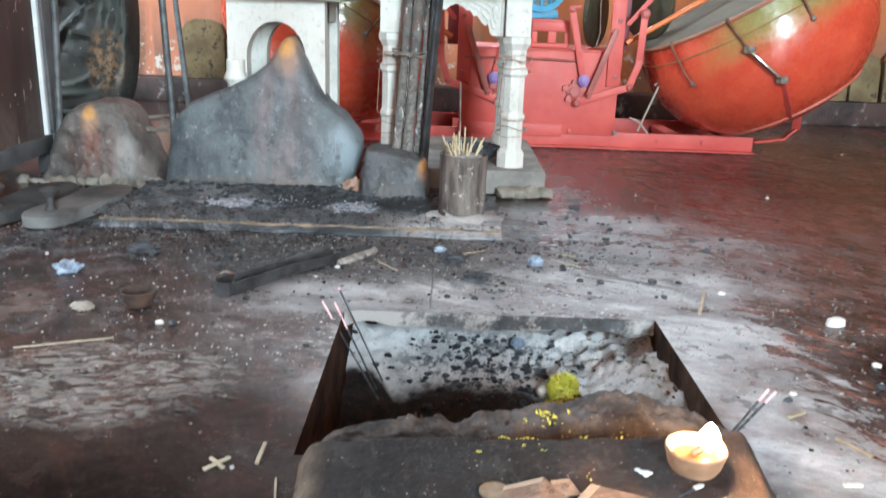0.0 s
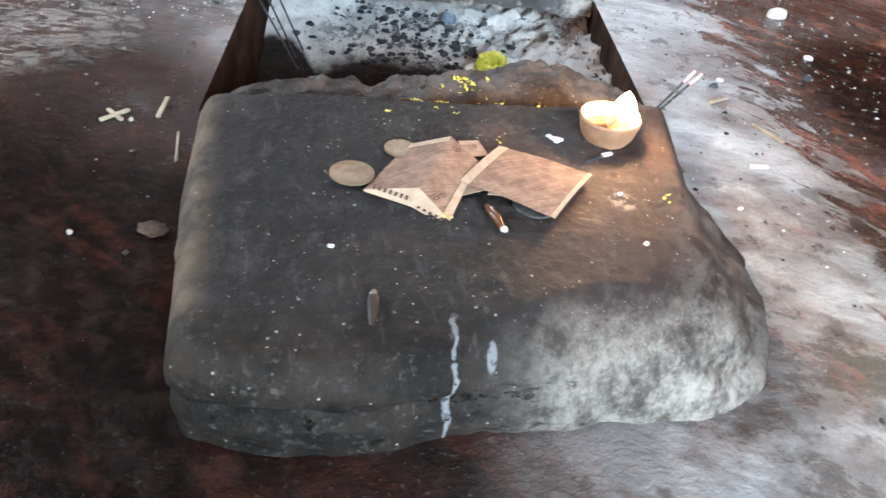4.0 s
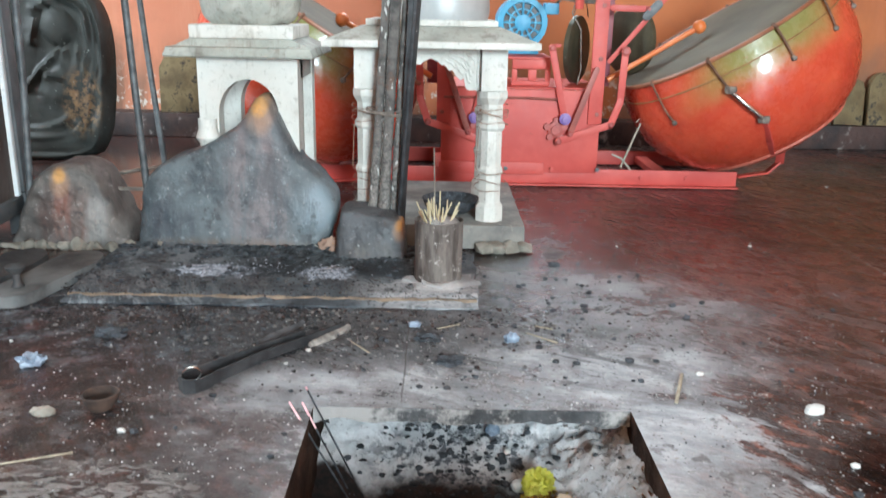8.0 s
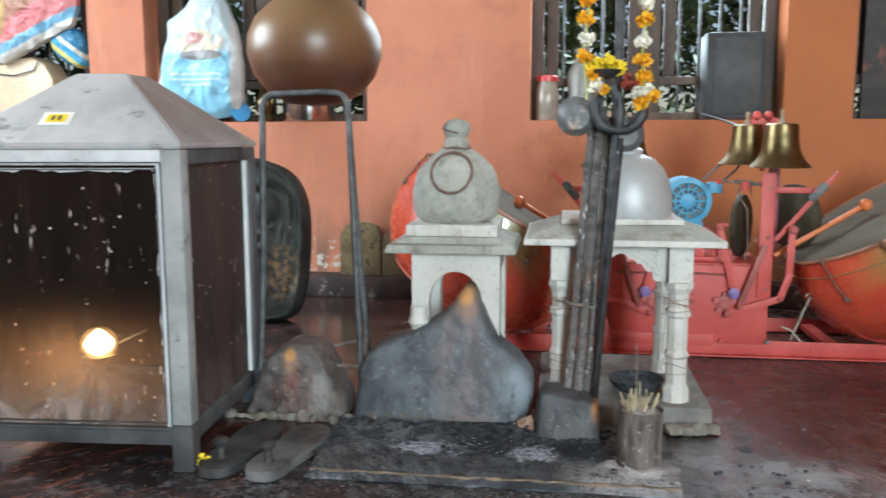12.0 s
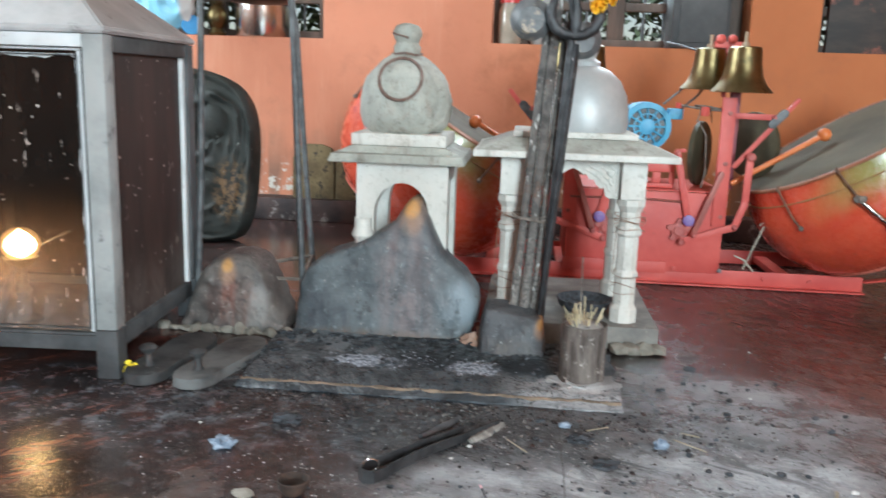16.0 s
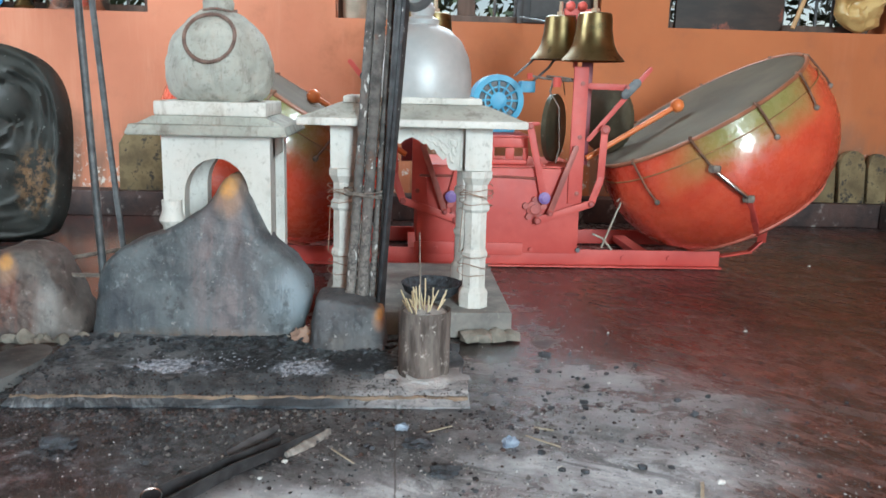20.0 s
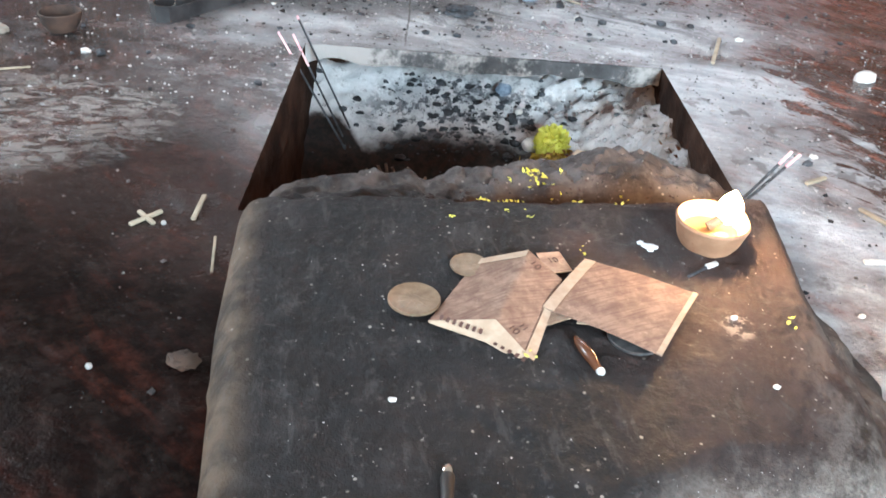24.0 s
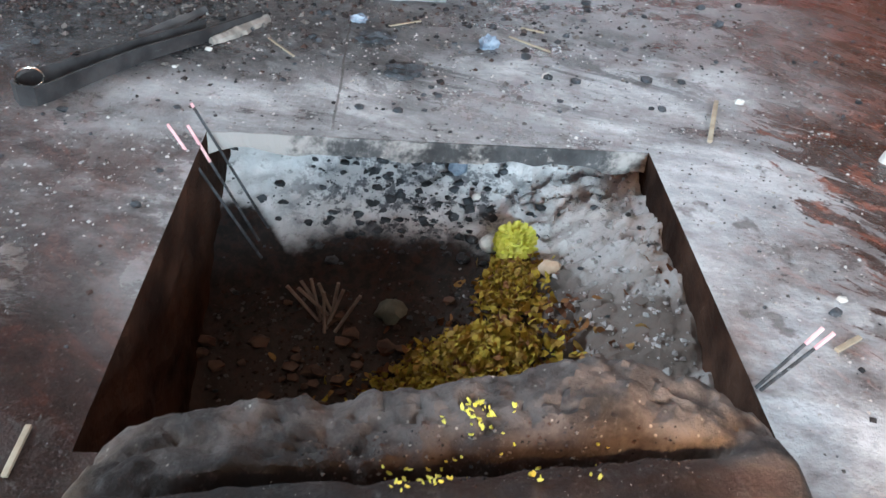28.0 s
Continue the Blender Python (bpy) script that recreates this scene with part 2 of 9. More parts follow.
    seam = k.math("MULTIPLY", k.step(k.math("ABSOLUTE", k.math("SUBTRACT", k.x, k.math("ADD", -0.0005, k.math("MULTIPLY", mid, 0.009)))), 0.0016, 0.0006), k.math("MULTIPLY", k.step(k.y, 0.95, 0.97), k.step(k.y, 1.30, 1.26)))
    col = k.mix(k.math("MULTIPLY", seam, 0.7), col, (0.05, 0.045, 0.042))
    joint = k.math("ABSOLUTE", k.math("SUBTRACT", k.x, k.math("ADD", 0.852, k.math("MULTIPLY", mid, 0.010))))
    joint = k.math("MULTIPLY", k.math("MULTIPLY", k.step(joint, 0.0022, 0.0008), k.step(k.y, 1.25, 1.40)), k.step(fine, 0.36, 0.52))
    col = k.mix(k.math("MULTIPLY", joint, 0.7), col, (0.21, 0.185, 0.18))
    specks = k.math("MULTIPLY", k.step(k.cells(75), 0.15, 0.08), k.step(mid, 0.46, 0.60))
    col = k.mix(k.math("MULTIPLY", specks, 0.32), col, (0.40, 0.39, 0.38))
    col = k.mix(k.math("MULTIPLY", k.step(grit, 0.60, 0.70), 0.30), col, (0.30, 0.28, 0.27))
    # wet greasy patches swallow the dust; the camera holder's shadow is painted in
    col = k.mix(k.math("MULTIPLY", damp_and_shade, 0.97), col, k.mix(k.step(k.math("ADD", k.math("MULTIPLY", streak, 0.7), k.math("MULTIPLY", patchy, 0.3)), 0.48, 0.60), k.mix(k.step(fine, 0.45, 0.65), (0.003, 0.002, 0.002), (0.012, 0.009, 0.008)), k.mix(k.step(fine, 0.4, 0.6), (0.010, 0.0035, 0.003), (0.034, 0.011, 0.008))))
    k.set("Base Color", col)
    dull = k.math("MAXIMUM", ashy, k.step(mid, 0.48, 0.68, 0.0, 0.8))
    polished = k.math("MAXIMUM", k.step(k.x, -0.45, -0.70), k.math("MULTIPLY", k.step(k.x, 0.25, 0.5), k.step(k.y, 1.30, 1.55)))
    dull = k.math("MAXIMUM", k.math("MULTIPLY", dull, k.step(polished, 0.0, 1.0, 1.0, 0.40)), k.math("MULTIPLY", k.step(k.x, 0.25, 0.5), k.step(smear, 0.40, 0.60, 0.12, 0.45)))
    k.set("Roughness", k.step(dull, 0.0, 1.0, 0.13, 0.80))
    k.set("Specular IOR Level", k.step(damp_and_shade, 0.0, 0.9, 0.5, 0.04))
    flat = k.step(k.step(k.x, -0.45, -0.70), 0.0, 1.0, 1.0, 0.15)
    k.bump(k.math("MULTIPLY", patchy, flat), 0.3, 0.004).bump(k.math("MULTIPLY", fine, flat), 0.5, 0.0025).bump(k.math("MULTIPLY", grit, flat), 0.6, 0.0015)
    k.bump(scuff, 0.5, 0.003)
    return k.mat


def wall_material():
    k = Kit("terracotta_limewash", 0.75)
    broad, mid, fine = k.noise(1.3, 5, 0.6), k.noise(6, 6, 0.65), k.noise(70, 4, 0.6)
    col = k.mix(k.step(broad, 0.3, 0.7), (0.46, 0.160, 0.088), (0.58, 0.225, 0.130))
    ochre = k.step(k.math("ADD", k.x, k.math("MULTIPLY", mid, 0.8)), -0.1, 0.9)
    col = k.mix(ochre, col, k.mix(k.step(broad, 0.3, 0.7), (0.37, 0.108, 0.034), (0.46, 0.145, 0.048)))
    drip = k.noise(7, 5, 0.7, (1.0, 1.0, 0.12))
    col = k.mix(k.math("MULTIPLY", k.step(drip, 0.52, 0.75, 0.0, 0.45), k.step(ochre, 0.0, 1.0, 1.0, 0.25)), col, (0.64, 0.31, 0.20))
    smoke = k.math("MULTIPLY", k.step(mid, 0.5, 0.75), 0.35)
    col = k.mix(smoke, col, (0.20, 0.075, 0.045))
    low = k.math("MULTIPLY", k.step(k.math("ADD", k.z, k.math("MULTIPLY", mid, 0.40)), 0.58, 0.36), k.step(drip, 0.40, 0.55))
    col = k.mix(k.math("MULTIPLY", low, 0.7), col, (0.13, 0.085, 0.06))
    peel = k.math("MULTIPLY", k.step(k.math("ADD", k.z, k.math("MULTIPLY", fine, 0.16)), 0.34, 0.22), k.step(k.noise(22, 5, 0.7), 0.55, 0.62))
    col = k.mix(peel, col, (0.55, 0.50, 0.44))
    k.set("Base Color", col)
    k.bump(mid, 0.2, 0.006).bump(fine, 0.25, 0.001)
    return k.mat


def stain_stone(name, a, b, mark, spots=()):
    """Weathered stone with runs of grime, tinted patches and a daub of saffron paste."""
    k = Kit(name, 0.7)
    mid, fine = k.noise(14, 6, 0.65), k.noise(95, 5, 0.7)
    run = k.noise(26, 5, 0.65, (1.0, 1.0, 0.09))
    col = k.mix(k.step(mid, 0.3, 0.7), a, b)
    for x, z, rx, rz, c in spots:
        col = k.mix(k.math("MULTIPLY", k.blot(x, 0, rx, 9, 0.95, z, rz), k.step(run, 0.40, 0.60, 0.2, 0.85)), col, c)
    col = k.mix(k.step(k.noise(9, 6, 0.7, None, 0.6), 0.50, 0.60, 0.0, 0.5), col, (a[0] * 0.6, a[1] * 0.62, a[2] * 0.68))
    col = k.mix(k.step(k.noise(52, 6, 0.75), 0.55, 0.70, 0.0, 0.65), col, (b[0] * 1.7, b[1] * 1.7, b[2] * 1.7))
    col = k.mix(k.step(fine, 0.63, 0.71, 0.0, 0.8), col, (0.36, 0.36, 0.35))
    col = k.mix(k.step(k.noise(40, 4), 0.60, 0.68, 0.0, 0.5), col, (0.03, 0.03, 0.032))
    x, z, r = mark
    halo = k.math("MULTIPLY", k.blot(x, 0, r * 1.5, 9, 0.99, z - r * 0.7, r * 2.2), k.step(run, 0.3, 0.6, 0.3, 0.8))
    col = k.mix(halo, col, (0.34, 0.20, 0.13))
    core = k.math("MULTIPLY", k.blot(x, 0, r * 0.95, 9, 0.9, z, r * 1.15), k.step(fine, 0.3, 0.55, 0.55, 1.0))
    col = k.mix(k.math("MULTIPLY", core, 0.85), col, (0.58, 0.29, 0.085))
    k.set("Base Color", col)
    k.set("Roughness", k.step(mid, 0.35, 0.65, 0.38, 0.85))
    k.bump(mid, 0.6, 0.008).bump(k.noise(48, 6, 0.75), 0.5, 0.004).bump(fine, 0.6, 0.002)
    return k.mat



def slab_stone_material():
    k = Kit("greasy_black_stone", 0.6)
    broad, mid, fine = k.noise(7, 5, 0.6), k.noise(30, 6, 0.65), k.noise(170, 5, 0.7)
    rub = k.noise(38, 8, 0.78, (1, 1.5, 1), 0.0, 62)
    col = k.mix(k.step(broad, 0.3, 0.7), (0.010, 0.010, 0.011), (0.030, 0.027, 0.028))
    col = k.mix(k.step(mid, 0.52, 0.70, 0.0, 0.55), col, (0.052, 0.048, 0.049))
    col = k.mix(k.step(rub, 0.52, 0.68, 0.0, 0.55), col, (0.068, 0.066, 0.069))
    col = k.mix(k.math("MULTIPLY", k.step(broad, 0.5, 0.7), k.step(mid, 0.4, 0.6)), col, (0.075, 0.046, 0.042))
    col = k.mix(k.math("MULTIPLY", k.blot(0.19, 0.42, 0.10, 0.16, 0.95), k.step(rub, 0.38, 0.6, 0.2, 0.8)), col, (0.085, 0.058, 0.052))
    # tan worn side and foot
    side = k.math("MAXIMUM", k.step(k.math("ADD", k.x, k.math("MULTIPLY", k.y, 0.14)), 0.018, -0.006), k.math("MULTIPLY", k.math("MULTIPLY", k.step(k.z, 0.034, 0.018), k.step(k.x, 0.02, -0.05)), 0.7))
    col = k.mix(k.math("MULTIPLY", side, k.step(mid, 0.33, 0.6, 0.2, 1.0)), col, (0.21, 0.160, 0.115))
    # oily brown trough behind the money, hollow's shade painted in; purplish ridge beyond
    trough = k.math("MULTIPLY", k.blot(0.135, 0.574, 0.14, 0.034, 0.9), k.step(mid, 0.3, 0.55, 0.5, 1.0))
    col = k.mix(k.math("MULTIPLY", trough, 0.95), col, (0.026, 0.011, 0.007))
    back = k.step(k.math("ADD", k.y, k.math("MULTIPLY", mid, 0.05)), 0.600, 0.640)
    col = k.mix(k.math("MULTIPLY", k.math("MULTIPLY", back, k.step(mid, 0.38, 0.6, 0.25, 1.0)), 0.85), col, (0.145, 0.126, 0.121))
    crag = k.math("MULTIPLY", back, k.step(k.noise(55, 6, 0.75), 0.50, 0.60))
    col = k.mix(k.math("MULTIPLY", crag, 0.5), col, (0.030, 0.023, 0.022))
    pale_r = k.math("MULTIPLY", k.blot(0.240, 0.615, 0.06, 0.06, 0.9), k.step(mid, 0.35, 0.6))
    col = k.mix(k.math("MULTIPLY", pale_r, 0.8), col, (0.19, 0.165, 0.152))
    # right edge paler: daylight on it put into the colour
    edge = k.math("MULTIPLY", k.blot(0.245, 0.36, 0.05, 0.16, 0.9), k.step(rub, 0.42, 0.6))
    col = k.mix(k.math("MULTIPLY", edge, 0.6), col, (0.22, 0.205, 0.19))
    crack = k.math("ABSOLUTE", k.math("SUBTRACT", k.z, k.math("ADD", 0.004, k.math("MULTIPLY", k.noise(26, 5, 0.7, (1, 1, 0.3)), 0.046))))
    crack = k.math("MULTIPLY", k.step(crack, 0.0045, 0.0012), k.math("MULTIPLY", k.step(k.y, 0.34, 0.30), k.step(k.x, 0.16, 0.02, 0.4, 1.0)))
    col = k.mix(crack, col, (0.006, 0.005, 0.005))
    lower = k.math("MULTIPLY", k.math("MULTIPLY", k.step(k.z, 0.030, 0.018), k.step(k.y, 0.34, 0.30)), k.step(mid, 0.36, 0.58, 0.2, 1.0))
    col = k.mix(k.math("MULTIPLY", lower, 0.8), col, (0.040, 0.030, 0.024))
    # pale tan corner with the door's sheen painted in
    corner = k.math("MULTIPLY", k.blot(0.235, 0.305, 0.15, 0.072, 0.95), k.step(k.math("ADD", k.math("MULTIPLY", rub, 0.6), k.math("MULTIPLY", mid, 0.4)), 0.40, 0.58, 0.12, 1.0))
    col = k.mix(k.math("MULTIPLY", corner, 0.95), col, k.mix(k.step(fine, 0.36, 0.60), (0.27, 0.25, 0.225), (0.46, 0.435, 0.40)))
    # near-black front left: the camera holder's shadow painted onto the stone
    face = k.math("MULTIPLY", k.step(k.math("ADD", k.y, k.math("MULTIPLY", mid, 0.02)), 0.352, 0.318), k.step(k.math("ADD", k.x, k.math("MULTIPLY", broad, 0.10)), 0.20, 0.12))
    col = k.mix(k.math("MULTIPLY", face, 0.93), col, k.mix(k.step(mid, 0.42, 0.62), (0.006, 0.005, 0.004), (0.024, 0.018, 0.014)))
    scratch = k.noise(150, 4, 0.7, (1.0, 0.22, 1.0), 0.3, 8)
    col = k.mix(k.step(scratch, 0.55, 0.68, 0.0, 0.30), col, (0.11, 0.107, 0.108))
    gap = k.math("MULTIPLY", k.step(k.noise(34, 6, 0.7, (1, 1, 2.6)), 0.60, 0.66), k.math("MULTIPLY", k.step(k.z, 0.042, 0.030), k.step(k.y, 0.33, 0.30)))
    col = k.mix(gap, col, (0.008, 0.006, 0.005))
    k.bump(k.math("MULTIPLY", gap, -1.0), 0.8, 0.006)
    wob = k.math("ADD", k.x, k.math("MULTIPLY", k.math("SUBTRACT", k.noise(45, 3, 0.6), 0.5), 0.016))
    drip = k.math("MULTIPLY", k.math("MULTIPLY", k.step(k.math("ABSOLUTE", k.math("SUBTRACT", wob, 0.082)), 0.0019, 0.0006), k.blot(0.082, 0.312, 0.02, 0.022, 0.5)), k.step(fine, 0.36, 0.5))
    drip = k.math("MAXIMUM", drip, k.math("MULTIPLY", k.blot(0.1000, 0.317, 0.0030, 0.009, 0.6, 0.048, 0.009), k.step(fine, 0.4, 0.5)))
    col = k.mix(k.math("MULTIPLY", drip, 0.75), col, (0.30, 0.32, 0.35))
    wax = k.math("MULTIPLY", k.blot(0.186, 0.442, 0.010, 0.014, 0.9), k.step(fine, 0.48, 0.56))
    col = k.mix(k.math("MULTIPLY", wax, 0.7), col, (0.42, 0.37, 0.34))
    col = k.mix(k.step(fine, 0.58, 0.70, 0.0, 0.5), col, (0.13, 0.122, 0.118))
    col = k.mix(k.math("MULTIPLY", k.step(k.cells(130), 0.14, 0.07), k.step(mid, 0.46, 0.58)), col, (0.36, 0.34, 0.31))
    col = k.mix(0.28, col, (0.006, 0.006, 0.007))
    k.set("Base Color", col)
    k.set("Roughness", k.step(rub, 0.35, 0.65, 0.55, 0.85))
    k.set("Specular IOR Level", 0.20)
    k.bump(mid, 0.5, 0.005).bump(k.noise(75, 6, 0.75), 0.6, 0.003).bump(fine, 0.6, 0.0015)
    return k.mat


M_FLOOR, M_WALL = floor_material(), wall_material()
M_CEIL = worn("dark_ceiling_limewash", (0.30, 0.25, 0.20), (0.40, 0.34, 0.28), 3, 0.8, dirt=(0.18, 0.15, 0.12), dirt_scale=9)
M_PLINTH = worn("flaked_dark_plinth", (0.018, 0.014, 0.015), (0.075, 0.040, 0.034), 9, 0.55, dirt=(0.30, 0.27, 0.25), dirt_scale=17, dirt_from=0.57, bump=0.6, depth=0.005)
M_ASH = worn("wood_ash", (0.27, 0.265, 0.27), (0.50, 0.49, 0.49), 18, 0.95, dirt=(0.11, 0.11, 0.115), dirt_scale=70, dirt_from=0.58, bump=0.9, depth=0.004)
def ash_bed():
    k = Kit("ash_bed", 0.95)
    mid, fine = k.noise(22, 6, 0.65), k.noise(110, 5, 0.7)
    col = k.mix(k.step(mid, 0.3, 0.7), (0.39, 0.400, 0.420), (0.66, 0.67, 0.69))
    col = k.mix(k.step(fine, 0.54, 0.68, 0, 0.7), col, (0.12, 0.12, 0.125))
    # fire-blackened centre, with the stone's shadow over the pit painted in
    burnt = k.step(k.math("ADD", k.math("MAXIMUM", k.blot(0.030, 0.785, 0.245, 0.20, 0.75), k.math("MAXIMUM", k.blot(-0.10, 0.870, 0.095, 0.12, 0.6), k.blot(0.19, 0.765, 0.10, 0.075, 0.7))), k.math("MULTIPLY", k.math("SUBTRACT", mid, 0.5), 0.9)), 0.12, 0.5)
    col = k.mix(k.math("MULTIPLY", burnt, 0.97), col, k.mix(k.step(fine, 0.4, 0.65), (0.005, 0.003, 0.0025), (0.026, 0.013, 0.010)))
    earthy = k.math("MULTIPLY", k.blot(0.25, 0.82, 0.09, 0.20, 0.9), k.step(mid, 0.35, 0.6, 0.4, 1.0))
    col = k.mix(k.math("MULTIPLY", earthy, 0.7), col, (0.24, 0.215, 0.205))
    # browner front of the bed: the same shadow put into the colour
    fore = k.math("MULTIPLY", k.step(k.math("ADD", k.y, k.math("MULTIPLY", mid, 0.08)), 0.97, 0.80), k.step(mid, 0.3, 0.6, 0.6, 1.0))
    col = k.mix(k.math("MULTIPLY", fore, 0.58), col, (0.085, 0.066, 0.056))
    black = k.math("MULTIPLY", k.blot(0.075, 0.985, 0.15, 0.065, 0.9), k.step(k.noise(60, 6, 0.75), 0.48, 0.57))
    col = k.mix(k.math("MULTIPLY", black, 0.85), col, (0.045, 0.052, 0.065))
    k.set("Base Color", col)
    k.set("Specular IOR Level", 0.12)
    k.bump(mid, 0.5, 0.006).bump(fine, 0.7, 0.003)
    return k.mat


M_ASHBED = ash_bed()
M_PITWALL = worn("scorched_earth", (0.016, 0.009, 0.007), (0.055, 0.031, 0.022), 18, 0.95, dirt=(0.12, 0.09, 0.075), dirt_scale=70, dirt_from=0.66, bump=0.5, depth=0.003)
M_PITWALL.node_tree.nodes["Principled BSDF"].inputs["Specular IOR Level"].default_value = 0.08
M_CHAR = worn("charcoal", (0.010, 0.011, 0.013), (0.055, 0.063, 0.076), 90, 0.75, dirt=(0.26, 0.28, 0.31), dirt_scale=160, dirt_from=0.60, bump=0.6, depth=0.002)
def limewash(name, a, b, dirt, amount, bump):
    k = Kit(name, 0.8)
    mid, run, fine = k.noise(13, 6, 0.65), k.noise(30, 6, 0.7, (1.0, 1.0, 0.22)), k.noise(85, 6, 0.75)
    col = k.mix(k.step(mid, 0.3, 0.7), a, b)
    col = k.mix(k.step(run, 0.62 - amount, 0.78 - amount, 0.0, 0.65), col, dirt)
    col = k.mix(k.step(fine, 0.60 - amount * 0.5, 0.70 - amount * 0.5, 0.0, 0.35), col, (dirt[0] * 0.5, dirt[1] * 0.48, dirt[2] * 0.45))
    flake = k.step(k.noise(46, 5, 0.6), 0.63, 0.66)
    col = k.mix(k.math("MULTIPLY", flake, 0.12), col, (0.16, 0.14, 0.115))
    grime = k.math("MULTIPLY", k.step(k.noise(6.5, 7, 0.72), 0.50, 0.66), k.step(fine, 0.36, 0.60, 0.3, 1.0))
    col = k.mix(k.math("MULTIPLY", grime, 0.35 + amount * 2.5), col, (dirt[0] * 0.85, dirt[1] * 0.8, dirt[2] * 0.72))
    k.set("Base Color", col)
    k.bump(mid, 0.35, 0.004).bump(fine, bump, 0.0015).bump(flake, 0.4, 0.001)
    return k.mat


M_LIME = limewash("smoked_limewash", (0.52, 0.51, 0.47), (0.67, 0.66, 0.62), (0.27, 0.245, 0.205), 0.075, 0.45)
M_SMOKE = limewash("dusty_grey_limewash", (0.29, 0.295, 0.26), (0.45, 0.455, 0.41), (0.17, 0.145, 0.12), 0.11, 0.8)
M_SILVER = worn("silver_paint", (0.36, 0.375, 0.38), (0.47, 0.48, 0.48), 10, 0.48, 0.25, dirt=(0.33, 0.32, 0.30), dirt_scale=24, dirt_from=0.68, bump=0.1)
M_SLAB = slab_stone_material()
M_BIG = stain_stone("idol_stone", (0.066, 0.078, 0.086), (0.145, 0.166, 0.178), (-0.287, 0.268, 0.022), ((-0.29, 0.12, 0.085, 0.22, (0.205, 0.168, 0.172)), (-0.19, 0.085, 0.055, 0.060, (0.24, 0.30, 0.34)), (-0.47, 0.05, 0.10, 0.07, (0.055, 0.062, 0.075)), (-0.35, 0.0, 0.22, 0.035, (0.16, 0.115, 0.085))))
M_SMALL = stain_stone("small_idol_stone", (0.062, 0.052, 0.048), (0.17, 0.150, 0.138), (-0.664, 0.132, 0.016), ((-0.655, 0.06, 0.065, 0.075, (0.20, 0.085, 0.065)), (-0.60, 0.05, 0.03, 0.06, (0.26, 0.25, 0.24))))
M_WEDGE = stain_stone("wedge_stone", (0.05, 0.052, 0.056), (0.11, 0.115, 0.125), (-0.024, 0.070, 0.011), ((-0.08, 0.02, 0.06, 0.03, (0.13, 0.12, 0.11)),))
M_MORTAR = worn("clay_mortar", (0.17, 0.155, 0.13), (0.31, 0.285, 0.245), 30, 0.9, dirt=(0.12, 0.1, 0.08), dirt_scale=60, bump=0.6, depth=0.003)
M_GREYSTONE = worn("grey_base_stone", (0.13, 0.125, 0.12), (0.23, 0.22, 0.20), 20, 0.85, dirt=(0.35, 0.32, 0.28), dirt_scale=50, bump=0.5, depth=0.002)
def hearth_material():
    k = Kit("sooty_hearth", 0.7)
    mid, fine = k.noise(13, 6, 0.65), k.noise(70, 5, 0.7)
    col = k.mix(k.step(mid, 0.3, 0.7), (0.018, 0.023, 0.029), (0.098, 0.116, 0.134))
    pale = k.math("MAXIMUM", k.blot(-0.34, 1.425, 0.10, 0.045, 0.9), k.blot(-0.165, 1.42, 0.085, 0.05, 0.9))
    pale = k.math("MAXIMUM", k.math("MULTIPLY", pale, k.step(fine, 0.40, 0.56)), k.math("MULTIPLY", k.blot(0.05, 1.33, 0.17, 0.10, 0.9), k.step(fine, 0.3, 0.6, 0.4, 1.0)))
    col = k.mix(k.math("MULTIPLY", pale, 0.9), col, (0.46, 0.47, 0.49))
    col = k.mix(k.step(k.noise(30, 6, 0.7), 0.54, 0.68, 0, 0.6), col, (0.20, 0.205, 0.215))
    col = k.mix(k.step(k.noise(48, 6, 0.75, None, 0.8), 0.54, 0.64, 0, 0.8), col, (0.012, 0.012, 0.014))
    drag = k.math("MULTIPLY", k.step(k.noise(24, 6, 0.75, (1.0, 3.0, 1.0), 0.5, -62), 0.46, 0.62), k.step(k.x, -0.20, -0.42))
    col = k.mix(k.math("MULTIPLY", drag, 0.75), col, (0.24, 0.268, 0.29))
    k.set("Base Color", col)
    k.bump(mid, 0.4, 0.004).bump(fine, 0.5, 0.002)
    return k.mat


